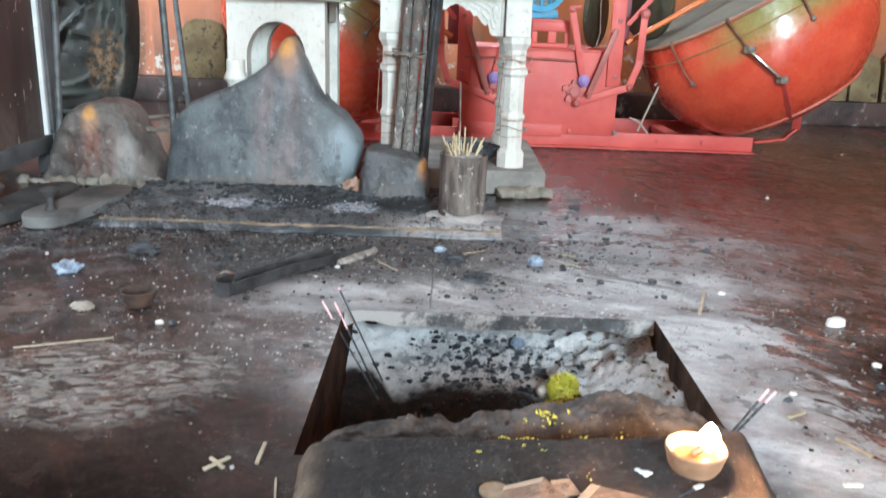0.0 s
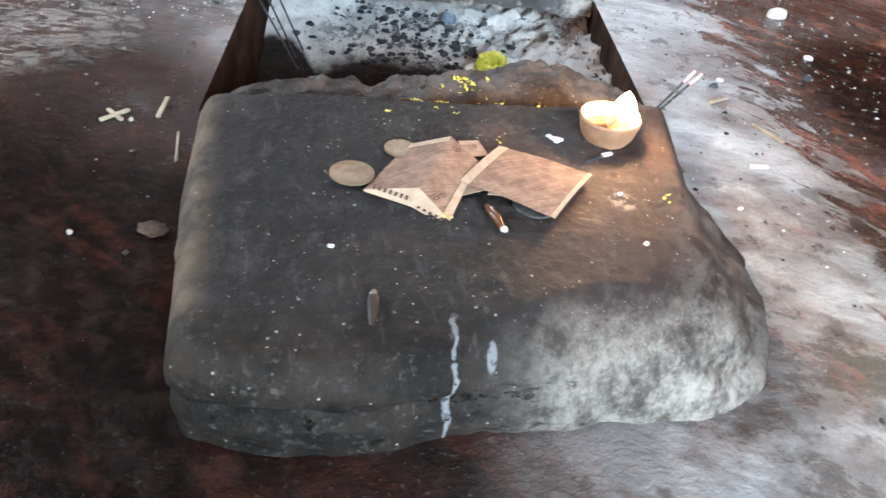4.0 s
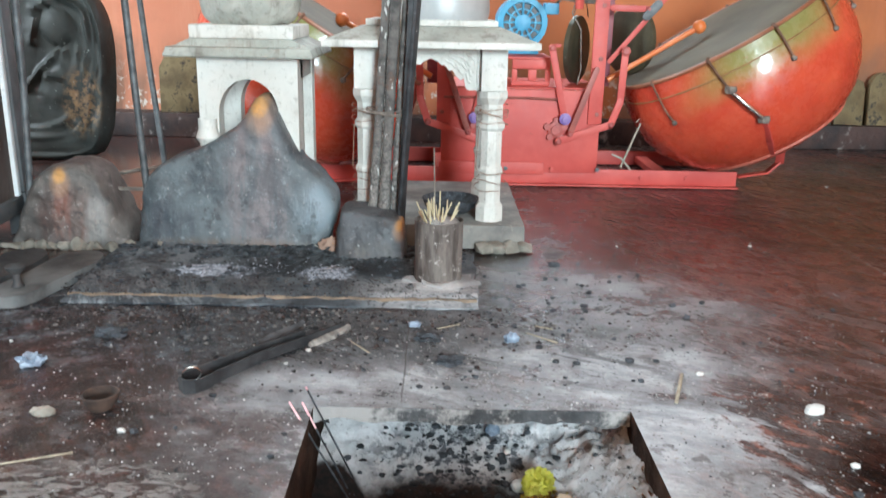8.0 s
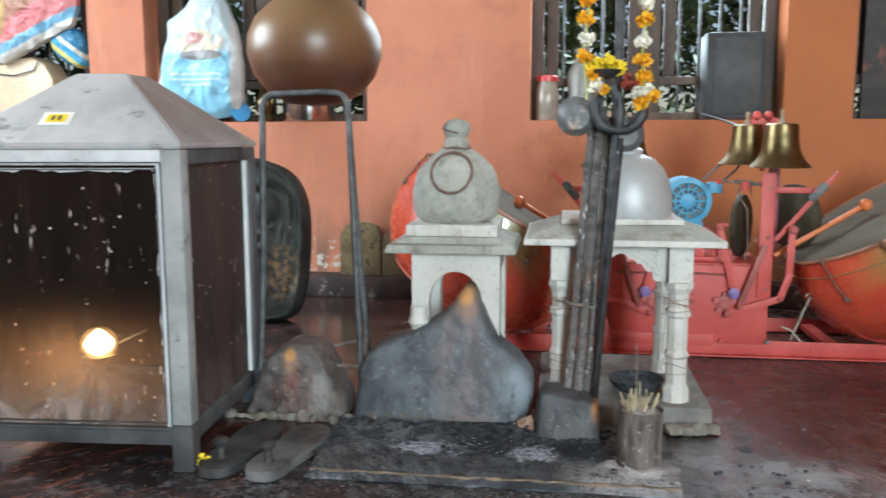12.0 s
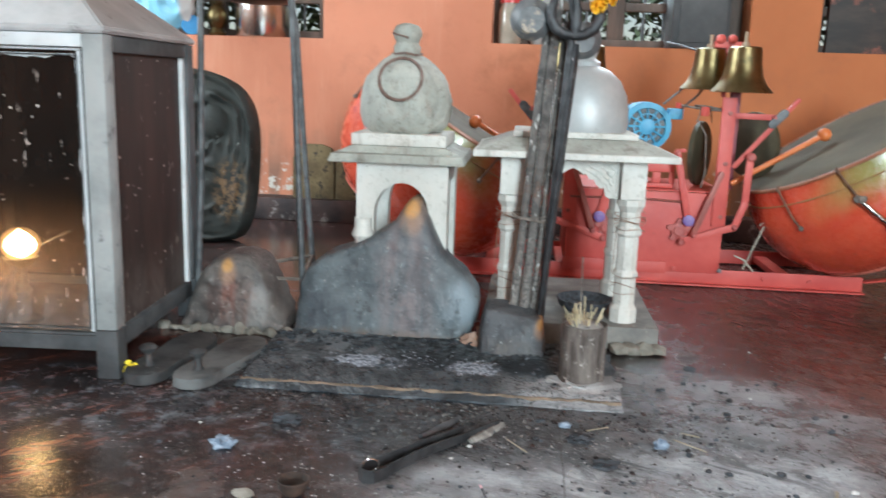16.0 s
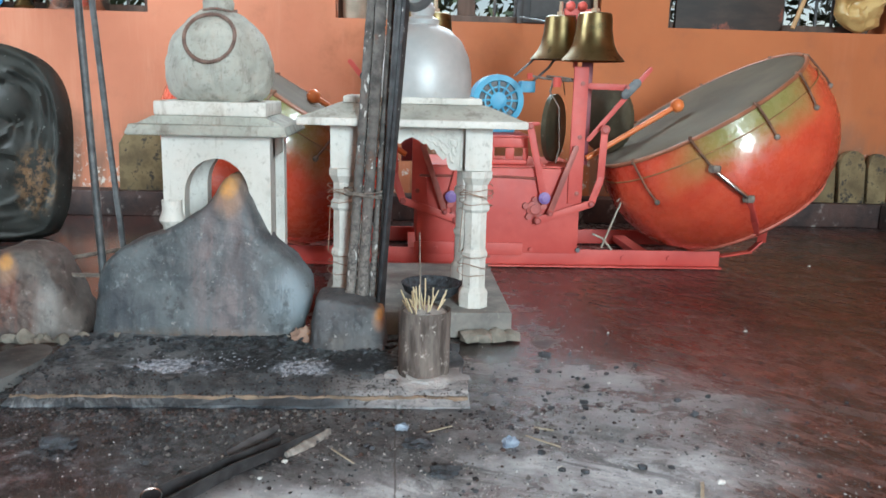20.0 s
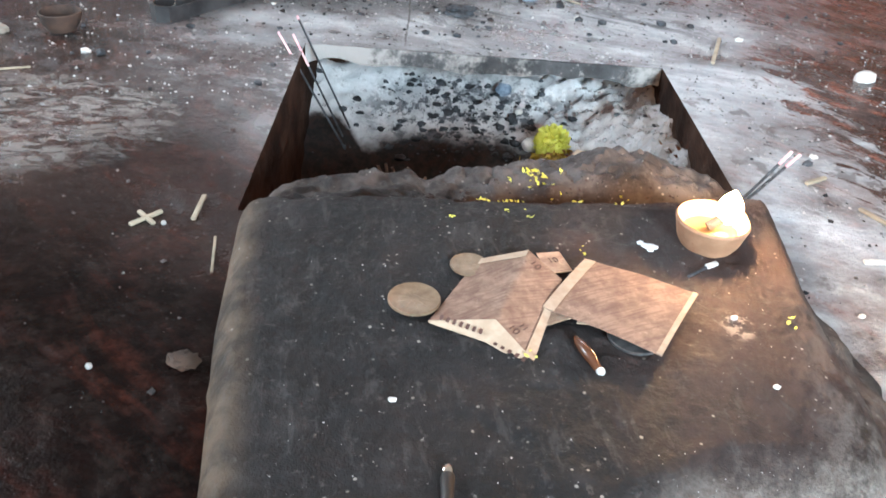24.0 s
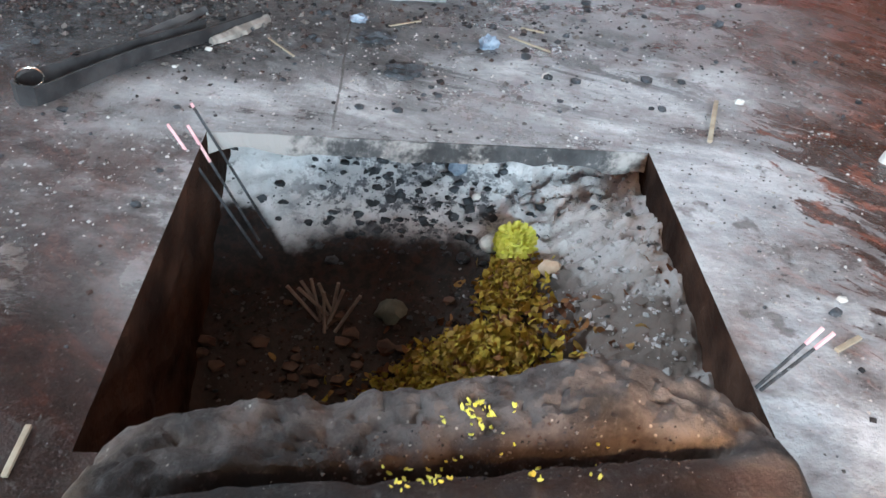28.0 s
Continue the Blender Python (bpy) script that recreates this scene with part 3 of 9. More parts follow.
def crust_material():
    k = Kit("cinder_crust", 0.9)
    mid, fine, lumps = k.noise(26, 6, 0.65), k.noise(120, 5, 0.7), k.noise(55, 6, 0.75)
    col = k.mix(k.step(lumps, 0.38, 0.66), (0.008, 0.010, 0.013), (0.105, 0.130, 0.146))
    worn_board = k.math("MAXIMUM", k.step(k.math("ADD", k.x, k.math("MULTIPLY", mid, 0.25)), -0.12, -0.27), k.step(k.math("ADD", k.y, k.math("MULTIPLY", mid, 0.06)), 1.435, 1.40))
    col = k.mix(k.math("MULTIPLY", worn_board, 0.8), col, k.mix(k.step(k.noise(18, 6, 0.7), 0.38, 0.62), (0.050, 0.058, 0.068), (0.215, 0.240, 0.262)))
    pale = k.math("MAXIMUM", k.math("MAXIMUM", k.blot(-0.335, 1.402, 0.11, 0.040, 0.9), k.blot(-0.142, 1.392, 0.072, 0.048, 0.9)), k.math("MULTIPLY", k.blot(-0.30, 1.40, 0.25, 0.05, 0.9), 0.30))
    drift = k.noise(15, 8, 0.78, (1.0, 1.7, 1.0), 0.9, 20)
    pale = k.step(k.math("ADD", k.math("ADD", k.math("MULTIPLY", pale, 0.8), k.math("MULTIPLY", k.math("SUBTRACT", drift, 0.5), 3.0)), k.math("MULTIPLY", k.math("SUBTRACT", lumps, 0.5), 1.2)), 0.28, 0.68)
    col = k.mix(k.math("MULTIPLY", pale, 0.9), col, k.mix(k.step(fine, 0.4, 0.62), (0.16, 0.19, 0.235), (0.66, 0.75, 0.88)))
    col = k.mix(k.math("MULTIPLY", k.step(fine, 0.60, 0.68), 0.7), col, (0.22, 0.235, 0.25))
    burnt = k.math("MULTIPLY", k.math("MAXIMUM", k.blot(-0.235, 1.405, 0.09, 0.07, 0.9), k.blot(-0.05, 1.42, 0.08, 0.06, 0.9)), k.step(lumps, 0.36, 0.52))
    col = k.mix(k.math("MULTIPLY", burnt, 0.85), col, (0.010, 0.014, 0.020))
    warm = k.math("MULTIPLY", k.step(k.x, -0.02, 0.05), k.step(mid, 0.4, 0.6))
    col = k.mix(k.math("MULTIPLY", warm, 0.6), col, (0.26, 0.24, 0.22))
    k.set("Base Color", col)
    k.bump(lumps, 0.7, 0.004).bump(fine, 0.7, 0.002)
    return k.mat


M_BENCH = hearth_material()
M_BOARD = worn("sooty_board", (0.035, 0.038, 0.042), (0.10, 0.105, 0.115), 14, 0.7, dirt=(0.28, 0.29, 0.31), dirt_scale=40, dirt_from=0.63, bump=0.5, depth=0.002, stretch=(0.5, 2, 2))
M_EDGE = worn("raw_board_edge", (0.11, 0.082, 0.060), (0.27, 0.20, 0.145), 24, 0.8, dirt=(0.05, 0.045, 0.04), dirt_scale=50)
M_REDPAINT = worn("coral_red_paint", (0.46, 0.052, 0.042), (0.56, 0.086, 0.068), 9, 0.48, dirt=(0.30, 0.06, 0.045), dirt_scale=40, dirt_from=0.66, bump=0.12, rough_b=0.6)
M_DRUMSKIN = worn("grey_drum_skin", (0.072, 0.058, 0.036), (0.108, 0.088, 0.055), 9, 0.8, dirt=(0.060, 0.052, 0.038), dirt_scale=12, bump=0.2)
M_ORANGE = worn("orange_lacquer", (0.62, 0.15, 0.04), (0.7, 0.2, 0.06), 20, 0.35)
M_BRASS = worn("aged_brass", (0.120, 0.090, 0.042), (0.20, 0.155, 0.078), 14, 0.30, 1.0, dirt=(0.08, 0.065, 0.035), dirt_scale=24, dirt_from=0.56, rough_b=0.5)
M_IRON = worn("dark_iron", (0.060, 0.064, 0.068), (0.135, 0.142, 0.148), 40, 0.55, 0.3, dirt=(0.5, 0.5, 0.5), dirt_scale=140, dirt_from=0.69, bump=0.3)
M_RUST = worn("rusty_iron", (0.085, 0.068, 0.058), (0.24, 0.205, 0.175), 60, 0.8, 0.0, dirt=(0.42, 0.40, 0.38), dirt_scale=110, dirt_from=0.62, bump=0.4)
M_BLUE = worn("blue_motor_paint", (0.04, 0.27, 0.46), (0.08, 0.38, 0.58), 20, 0.45, dirt=(0.05, 0.09, 0.13), dirt_scale=60)
M_DARKWOOD = worn("dark_window_wood", (0.05, 0.032, 0.024), (0.10, 0.065, 0.048), 8, 0.65, dirt=(0.02, 0.015, 0.012), dirt_scale=30, stretch=(4, 4, 0.6))
M_TIN = worn("galvanised_tin", (0.37, 0.375, 0.38), (0.52, 0.525, 0.53), 7, 0.55, 0.25, dirt=(0.16, 0.155, 0.15), dirt_scale=16, dirt_from=0.58, bump=0.15)
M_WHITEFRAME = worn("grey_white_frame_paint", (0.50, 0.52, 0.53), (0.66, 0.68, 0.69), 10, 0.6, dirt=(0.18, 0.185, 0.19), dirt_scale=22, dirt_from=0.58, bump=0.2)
# darker copies of the frame paint: soot plus the shade on those sides
M_SOOTSHADEFRAME = worn("sooted_shaded_frame_paint", (0.22, 0.235, 0.235), (0.36, 0.375, 0.37), 9, 0.6, dirt=(0.12, 0.125, 0.125), dirt_scale=20, dirt_from=0.56, bump=0.2)
M_GREYFRAME = worn("smoked_shaded_frame_paint", (0.034, 0.036, 0.039), (0.085, 0.089, 0.093), 12, 0.7, dirt=(0.05, 0.05, 0.05), dirt_scale=24, bump=0.2)
M_STEEL = worn("polished_steel", (0.5, 0.48, 0.45), (0.6, 0.58, 0.55), 8, 0.22, 1.0)
M_LEAF = worn("hedge_leaf", (0.02, 0.034, 0.011), (0.05, 0.07, 0.022), 12, 0.6)


# ---- mesh kit ----
def box(bm, x0, x1, y0, y1, z0, z1, bevel=0.0, m=None):
    r = bmesh.ops.create_cube(bm, size=1.0)
    vs = r["verts"]
    for v in vs:
        v.co = Vector((x0 + (v.co.x + 0.5) * (x1 - x0), y0 + (v.co.y + 0.5) * (y1 - y0), z0 + (v.co.z + 0.5) * (z1 - z0)))
    if bevel:
        es = list({e for v in vs for e in v.link_edges})
        r = bmesh.ops.bevel(bm, geom=es, offset=bevel, segments=2, affect="EDGES", profile=0.6)
        vs = list({v for f in r["faces"] for v in f.verts} | {v for v in vs if v.is_valid})
    if m is not None:
        bmesh.ops.transform(bm, matrix=m, verts=vs)
    return vs


def lathe(bm, profile, seg=24, m=None, squash=1.0):
    """Turns (radius, height) pairs about z."""
    rings, made = [], []
    for r, z in profile:
        if r < 1e-6:
            ring = [bm.verts.new((0, 0, z))]
        else:
            ring = [bm.verts.new((r * math.cos(a), squash * r * math.sin(a), z)) for a in (2 * math.pi * i / seg for i in range(seg))]
        rings.append(ring)
        made += ring
    for a, b in zip(rings, rings[1:]):
        for i in range(seg):
            j = (i + 1) % seg
            if len(a) == 1 and len(b) > 1:
                bm.faces.new((a[0], b[i], b[j]))
            elif len(b) == 1 and len(a) > 1:
                bm.faces.new((a[i], a[j], b[0]))
            elif len(a) > 1:
                bm.faces.new((a[i], a[j], b[j], b[i]))
    if m is not None:
        bmesh.ops.transform(bm, matrix=m, verts=made)
    return made


def tube(bm, points, r, seg=8, cap=True):
    """A round bar along points; r may be one radius or one for each point."""
    pts = [Vector(p) for p in points]
    rs = r if isinstance(r, (list, tuple)) else [r] * len(pts)
    rings = []
    side = None
    for i, p in enumerate(pts):
        d = (pts[min(i + 1, len(pts) - 1)] - pts[max(i - 1, 0)]).normalized()
        if side is None:
            side = d.orthogonal().normalized()
        side = (side - d * side.dot(d)).normalized()
        up = d.cross(side)
        rings.append([bm.verts.new(p + rs[i] * (math.cos(a) * side + math.sin(a) * up)) for a in (2 * math.pi * k / seg for k in range(seg))])
    for a, b in zip(rings, rings[1:]):
        for k in range(seg):
            bm.faces.new((a[k], a[(k + 1) % seg], b[(k + 1) % seg], b[k]))
    if cap:
        bm.faces.new(rings[0][::-1])
        bm.faces.new(rings[-1])


def prism(bm, outline, y0, y1, bevel=0.0, m=None):
    """Extrudes an outline of (x, z) from y0 to y1."""
    a = [bm.verts.new((x, y0, z)) for x, z in outline]
    b = [bm.verts.new((x, y1, z)) for x, z in outline]
    n = len(a)
    fs = [bm.faces.new(a), bm.faces.new(b[::-1])]
    for i in range(n):
        j = (i + 1) % n
        fs.append(bm.faces.new((a[j], a[i], b[i], b[j])))
    vs = a + b
    if bevel:
        es = [e for e in fs[0].edges] + [e for e in fs[1].edges]
        r = bmesh.ops.bevel(bm, geom=es, offset=bevel, segments=2, affect="EDGES", profile=0.6)
        vs = list({v for f in r["faces"] for v in f.verts} | {v for v in vs if v.is_valid})
        vs = list({w for v in vs for e in v.link_edges for w in e.verts} | set(vs))
    if m is not None:
        bmesh.ops.transform(bm, matrix=m, verts=vs)
    return vs


def lump(bm, c, rx, ry, rz, rough=0.25, sub=2, seed=0.0, freq=2.0):
    """A knobbly pebble about c."""
    r = bmesh.ops.create_icosphere(bm, subdivisions=sub, radius=1.0)
    for v in r["verts"]:
        k = 1 + rough * noise.noise(v.co * freq + Vector((seed * 7.1, seed * 3.3, seed)))
        v.co = Vector((c[0] + v.co.x * rx * k, c[1] + v.co.y * ry * k, c[2] + v.co.z * rz * k))


def link(name, bm, material, smooth=True):
    bmesh.ops.recalc_face_normals(bm, faces=bm.faces)
    me = bpy.data.meshes.new(name)
    bm.to_mesh(me)
    bm.free()
    me.materials.append(material)
    ob = new(name, me)
    if smooth:
        me.shade_smooth()
        me.set_sharp_from_angle(angle=radians(38))
    return ob


def thing(name, place, label, category, group="", kind=""):
    ob = new(name)
    ob.location = place
    ob.empty_display_size = 0.02
    return tagged(ob, label, category, group, kind)


def part(name, bm, material, parent, label="", smooth=True):
    ob = link(name, bm, material, smooth)
    ob.parent = parent
    if parent.type == "EMPTY":
        ob.matrix_parent_inverse = Matrix.Translation(-parent.location)
    return tagged(ob, label)


def solo(name, bm, material, label, category, group="", kind="", smooth=True):
    return tagged(link(name, bm, material, smooth), label, category, group, kind)


def B():
    return bmesh.new()


# ---- the room ----
X0, X1, Y0, Y1, TOP = -2.87, 1.72, -3.4, 2.98, 2.75
SILL, HEAD = 0.655, 1.75
WINDOWS = [(-2.855, -1.92), (-1.69, -0.815), (-0.21, 0.67), (0.90, 1.66)]
PIT = (-0.098, 0.274, 0.615, 0.946)

bm = B()
px0, px1, py0, py1 = PIT
xs, ys = [X0 - 0.3, px0, px1, X1 + 0.3], [Y0 - 1.5, py0, py1, Y1 + 0.3]
grid = [[bm.verts.new((x + (0.012 if j == 1 and 0 < i < 3 else 0) * 0, y, 0)) for i, x in enumerate(xs)] for j, y in enumerate(ys)]
for j in range(3):
    for i in range(3):
        if (i, j) != (1, 1):
            bm.faces.new((grid[j][i], grid[j][i + 1], grid[j + 1][i + 1], grid[j + 1][i]))
solo("floor", bm, M_FLOOR, "worn red oxide cement floor dusted with ash", "floor", kind="structure", smooth=False)

bm = B()
box(bm, X0 - 0.25, X1 + 0.25, Y1, Y1 + 0.22, 0, SILL)
box(bm, X0 - 0.25, X1 + 0.25, Y1, Y1 + 0.22, HEAD, TOP)
edges = [X0 - 0.25] + [v for w in WINDOWS for v in w] + [X1 + 0.25]
for a, b in zip(edges[::2], edges[1::2]):
    box(bm, a, b, Y1, Y1 + 0.22, SILL, HEAD)
solo("wall_north", bm, M_WALL, "terracotta limewashed wall with four deep windows", "wall", kind="structure", smooth=False)
# unseen stretch of wall; its opening is added for the side lamp
bm = B()
box(bm, X0 - 0.25, X0, Y0 - 0.25, Y1, 0, 0.95)
box(bm, X0 - 0.25, X0, Y0 - 0.25, Y1, 2.05, TOP)
box(bm, X0 - 0.25, X0, Y0 - 0.25, 0.85, 0.95, 2.05)
box(bm, X0 - 0.25, X0, 2.15, Y1, 0.95, 2.05)
solo("wall_west", bm, M_WALL, "terracotta limewashed side wall", "wall", kind="structure", smooth=False)
bm = B()
box(bm, X1, X1 + 0.25, Y0 - 0.25, Y1, 0, TOP)
solo("wall_east", bm, M_WALL, "terracotta limewashed side wall", "wall", kind="structure", smooth=False)
bm = B()
box(bm, X0, 0.68, Y0 - 0.25, Y0, 0, TOP)
box(bm, 1.70, X1, Y0 - 0.25, Y0, 0, TOP)
box(bm, 0.68, 1.70, Y0 - 0.25, Y0, 2.42, TOP)
solo("wall_south", bm, M_WALL, "terracotta limewashed wall with a wide doorway", "wall", kind="structure", smooth=False)
# ceiling is out of view; its dark tone is set to cut bounced light
bm = B()
box(bm, X0 - 0.25, X1 + 0.25, Y0 - 0.25, Y1 + 0.22, TOP, TOP + 0.15)
solo("ceiling", bm, M_CEIL, "unseen ceiling in dark limewash", "ceiling", kind="structure", smooth=False)
bm = B()
box(bm, X0, X1, Y1 - 0.09, Y1 - 0.002, 0, 0.082, 0.006)
solo("plinth_north", bm, M_PLINTH, "dark flaking painted plinth along the wall foot", "plinth", kind="structure")
bm = B()
box(bm, X0 + 0.002, X0 + 0.06, Y0, Y1 - 0.095, 0, 0.082, 0.006)
solo("plinth_west", bm, M_PLINTH, "dark flaking painted plinth along the wall foot", "plinth", kind="structure")
bm = B()
box(bm, X1 - 0.06, X1 - 0.002, Y0, Y1 - 0.095, 0, 0.082, 0.006)
solo("plinth_east", bm, M_PLINTH, "dark flaking painted plinth along the wall foot", "plinth", kind="structure")

kl = Kit("sooty_pit_lip", 0.85)
kl_m, kl_f = kl.noise(30, 6, 0.65), kl.noise(120, 5, 0.7)
kl_c = kl.mix(kl.step(kl_m, 0.3, 0.7), (0.022, 0.024, 0.027), (0.075, 0.078, 0.084))
kl_c = kl.mix(kl.math("MULTIPLY", kl.step(kl.math("ADD", kl.noise(7, 5, 0.6), kl.math("MULTIPLY", kl_f, 0.25)), 0.60, 0.72), 0.9), kl_c, (0.34, 0.33, 0.325))
kl_c = kl.mix(kl.step(kl_f, 0.62, 0.70, 0.0, 0.6), kl_c, (0.38, 0.37, 0.36))
kl.set("Base Color", kl_c)
kl.bump(kl_m, 0.5, 0.003).bump(kl_f, 0.5, 0.0015)
M_LIP = kl.mat
bm = B()
box(bm, px0, px1, py1 + 0.0005, py1 + 0.02, -0.019, -0.0008)
bmesh.ops.subdivide_edges(bm, edges=[e for e in bm.edges if e.calc_length() > 0.1], cuts=90)
for v in bm.verts:
    v.co += 0.0022 * noise.noise_vector(v.co * 45) + 0.0012 * noise.noise_vector(v.co * 130)
    if v.co.z < -0.01:
        v.co.z += 0.009 * noise.noise(Vector((v.co.x * 22, 3, 0)))
    v.co.z = min(v.co.z, -0.0006)
solo("pit_lip", bm, M_LIP, "sooty broken edge of the floor behind the pit", "pit edge", kind="structure", smooth=False)

# windows: deep wooden frames with bars
for n, (a, b) in enumerate(WINDOWS):
    win = thing("window_%d" % (n + 1), ((a + b) / 2, Y1 + 0.12, SILL), "dark wooden barred window open to leaves outside", "window", kind="structure")
    y0, y1 = Y1 + 0.12, Y1 + 0.17
    for nm, c in (("jamb", (a, a + 0.045, SILL, HEAD)), ("jamb", (b - 0.045, b, SILL, HEAD)), ("sill_bar", (a + 0.045, b - 0.045, SILL, SILL + 0.03)), ("head_bar", (a + 0.045, b - 0.045, HEAD - 0.05, HEAD))):
        bm = B()
        box(bm, c[0], c[1], y0, y1, c[2], c[3], 0.003)
        part(nm, bm, M_DARKWOOD, win)
    mid = (a + b) / 2
    for nm, c in (("mullion", (mid - 0.03, mid + 0.03, SILL + 0.03, HEAD - 0.05)), ("transom", (a + 0.045, mid - 0.03, SILL + 0.13, SILL + 0.16)), ("transom", (mid + 0.03, b - 0.045, SILL + 0.13, SILL + 0.16))):
        bm = B()
        box(bm, c[0], c[1], y0 + 0.005, y1 - 0.005, c[2], c[3], 0.003)
        part(nm, bm, M_DARKWOOD, win)
    for side, (u, v) in enumerate(((a + 0.045, mid - 0.03), (mid + 0.03, b - 0.045))):
        for w, nm in ((u + 0.012, "casement_stile"), (v - 0.055, "casement_stile")):
            bm = B()
            box(bm, w, w + 0.042, y0 + 0.012, y1 - 0.012, SILL + 0.165, HEAD - 0.055, 0.003)
            part(nm, bm, M_DARKWOOD, win)
        for q in range(1, 5):
            bm = B()
            x = u + (v - u) * q / 5
            tube(bm, [(x, y1 + 0.01, SILL), (x, y1 + 0.01, HEAD)], 0.006, 6)
            part("bar", bm, M_IRON, win)

# hedge behind the windows
rng = random.Random(5)
verts, faces = [], []
for i in range(70000):
    c = Vector((rng.uniform(-3.6, 2.4), Y1 + 0.40 + abs(rng.gauss(0, 0.35)), rng.uniform(0.2, 2.3)))
    thin = rng.random()
    gap = noise.noise(c * 3.1)
    if (c.z < 0.86 and thin < 0.62) or (gap > 0.12 and c.x < -0.7 and thin < 0.75) or (-1.46 < c.x < -0.95 and thin < 0.55):
        continue
    d = Vector((rng.gauss(0, 1), rng.gauss(0, 0.5), rng.gauss(0, 1))).normalized()
    u = d.orthogonal().normalized()
    s = rng.uniform(0.018, 0.042)
    k = len(verts)
    verts += [c - d * s, c + u * s * 0.45, c + d * s, c - u * s * 0.45]
    faces.append((k, k + 1, k + 2, k + 3))
me = bpy.data.meshes.new("hedge")
me.from_pydata([tuple(v) for v in verts], [], faces)
me.materials.append(M_LEAF)
tagged(new("hedge", me), "dense dark green leaves outside the windows", "hedge", kind="stuff")
bm = B()
box(bm, -60, 60, -60, 60, -0.6, -0.5)
solo("ground", bm, worn("garden_soil", (0.07, 0.06, 0.04), (0.13, 0.11, 0.07), 1.0, 0.9), "bare garden soil outside", "ground", kind="structure")

# ---- the fire pit ----
def ash_height(x, y):
    back = -0.061 - 0.49 * (1.018 - y)
    right = -0.026 - 0.62 * max(0.0, 0.272 - x) - 0.25 * max(0.0, 0.76 - y)
    k = 40.0
    z = math.log(math.exp(k * back) + math.exp(k * right) + math.exp(k * -0.225)) / k - 0.008
    z = min(z, -0.024)
    p = Vector((x * 22, y * 22, 0))
    clod = max(0.0, min(1.0, (x - 0.12) / 0.06))
    z += clod * (0.009 * noise.noise(p * 1.9) + 0.009 * abs(noise.noise(p * 3.6)) - 0.004)
    return z + 0.006 * noise.noise(p) + 0.0045 * noise.noise(p * 2.7) + 0.0028 * abs(noise.noise(p * 6)) + 0.0014 * noise.noise(p * 13)


bm = B()
NX, NY = 120, 130
gx = [px0 - 0.03 + (px1 - px0 + 0.06) * i / NX for i in range(NX + 1)]
gy = [py0 - 0.03 + (py1 - py0 + 0.13) * j / NY for j in range(NY + 1)]
g = [[bm.verts.new((x, y, ash_height(x, y))) for x in gx] for y in gy]
for j in range(NY):
    for i in range(NX):
        bm.faces.new((g[j][i], g[j][i + 1], g[j + 1][i + 1], g[j + 1][i]))
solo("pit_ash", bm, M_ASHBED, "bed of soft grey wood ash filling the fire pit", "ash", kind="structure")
bm = B()
for x0, x1, y0, y1 in ((px0 - 0.05, px0, py0 - 0.03, py1 + 0.12), (px1, px1 + 0.05, py0 - 0.03, py1 + 0.12), (px0, px1, py1 + 0.10, py1 + 0.14), (px0, px1, py0 - 0.04, py0)):
    box(bm, x0, x1, y0, y1, -0.3, -0.0008, 0.0)
bmesh.ops.subdivide_edges(bm, edges=[e for e in bm.edges if e.calc_length() > 0.2], cuts=50, use_grid_fill=True)
for v in bm.verts:
    out = 1 if v.co.x > 0.09 else -1
    if v.co.z < -0.001:
        v.co.x += out * 0.004 * abs(noise.noise(v.co * 24)) + 0.002 * noise.noise(v.co * 70)
    else:
        v.co.x += out * 0.0016 * abs(noise.noise(v.co * 60))
solo("pit_wall", bm, M_PITWALL, "scorched earth sides of the fire pit", "pit wall", kind="structure", smooth=False)

# the dark stone before the pit: rounded slab with a ridge and a groove at its back
STONE = [(-0.046, 0.297), (0.0, 0.289), (0.05, 0.293), (0.10, 0.309), (0.16, 0.326), (0.212, 0.341), (0.238, 0.364), (0.247, 0.40), (0.246, 0.50), (0.250, 0.58), (0.256, 0.622), (0.225, 0.642), (0.18, 0.648), (0.13, 0.641), (0.06, 0.634), (-0.02, 0.628), (-0.078, 0.615), (-0.084, 0.575), (-0.078, 0.54), (-0.067, 0.43), (-0.054, 0.352)]
RIDGE = ((-0.12, 0.014), (-0.09, 0.020), (-0.05, 0.030), (-0.01, 0.036), (0.045, 0.040), (0.12, 0.049), (0.16, 0.056), (0.20, 0.049), (0.235, 0.040), (0.30, 0.034))


def stone_edge(a):
    """Distance from the stone's middle to its edge in direction a."""
    c = Vector((0.09, 0.45))
    d = Vector((math.cos(a), math.sin(a)))
    best = 0.0
    for p, q in zip(STONE, STONE[1:] + STONE[:1]):
        p, q = Vector(p) - c, Vector(q) - c
        e = q - p
        den = d.x * e.y - d.y * e.x
        if abs(den) > 1e-9:
            t = (p.x * e.y - p.y * e.x) / den
            s = (p.x * d.y - p.y * d.x) / den
            if t > 0 and -1e-6 <= s <= 1 + 1e-6:
                best = max(best, t)
    return best


def ridge_height(x):
    for (x0, z0), (x1, z1) in zip(RIDGE, RIDGE[1:]):
        if x <= x1:
            return z0 + (z1 - z0) * max(0.0, (x - x0) / (x1 - x0))
    return RIDGE[-1][1]


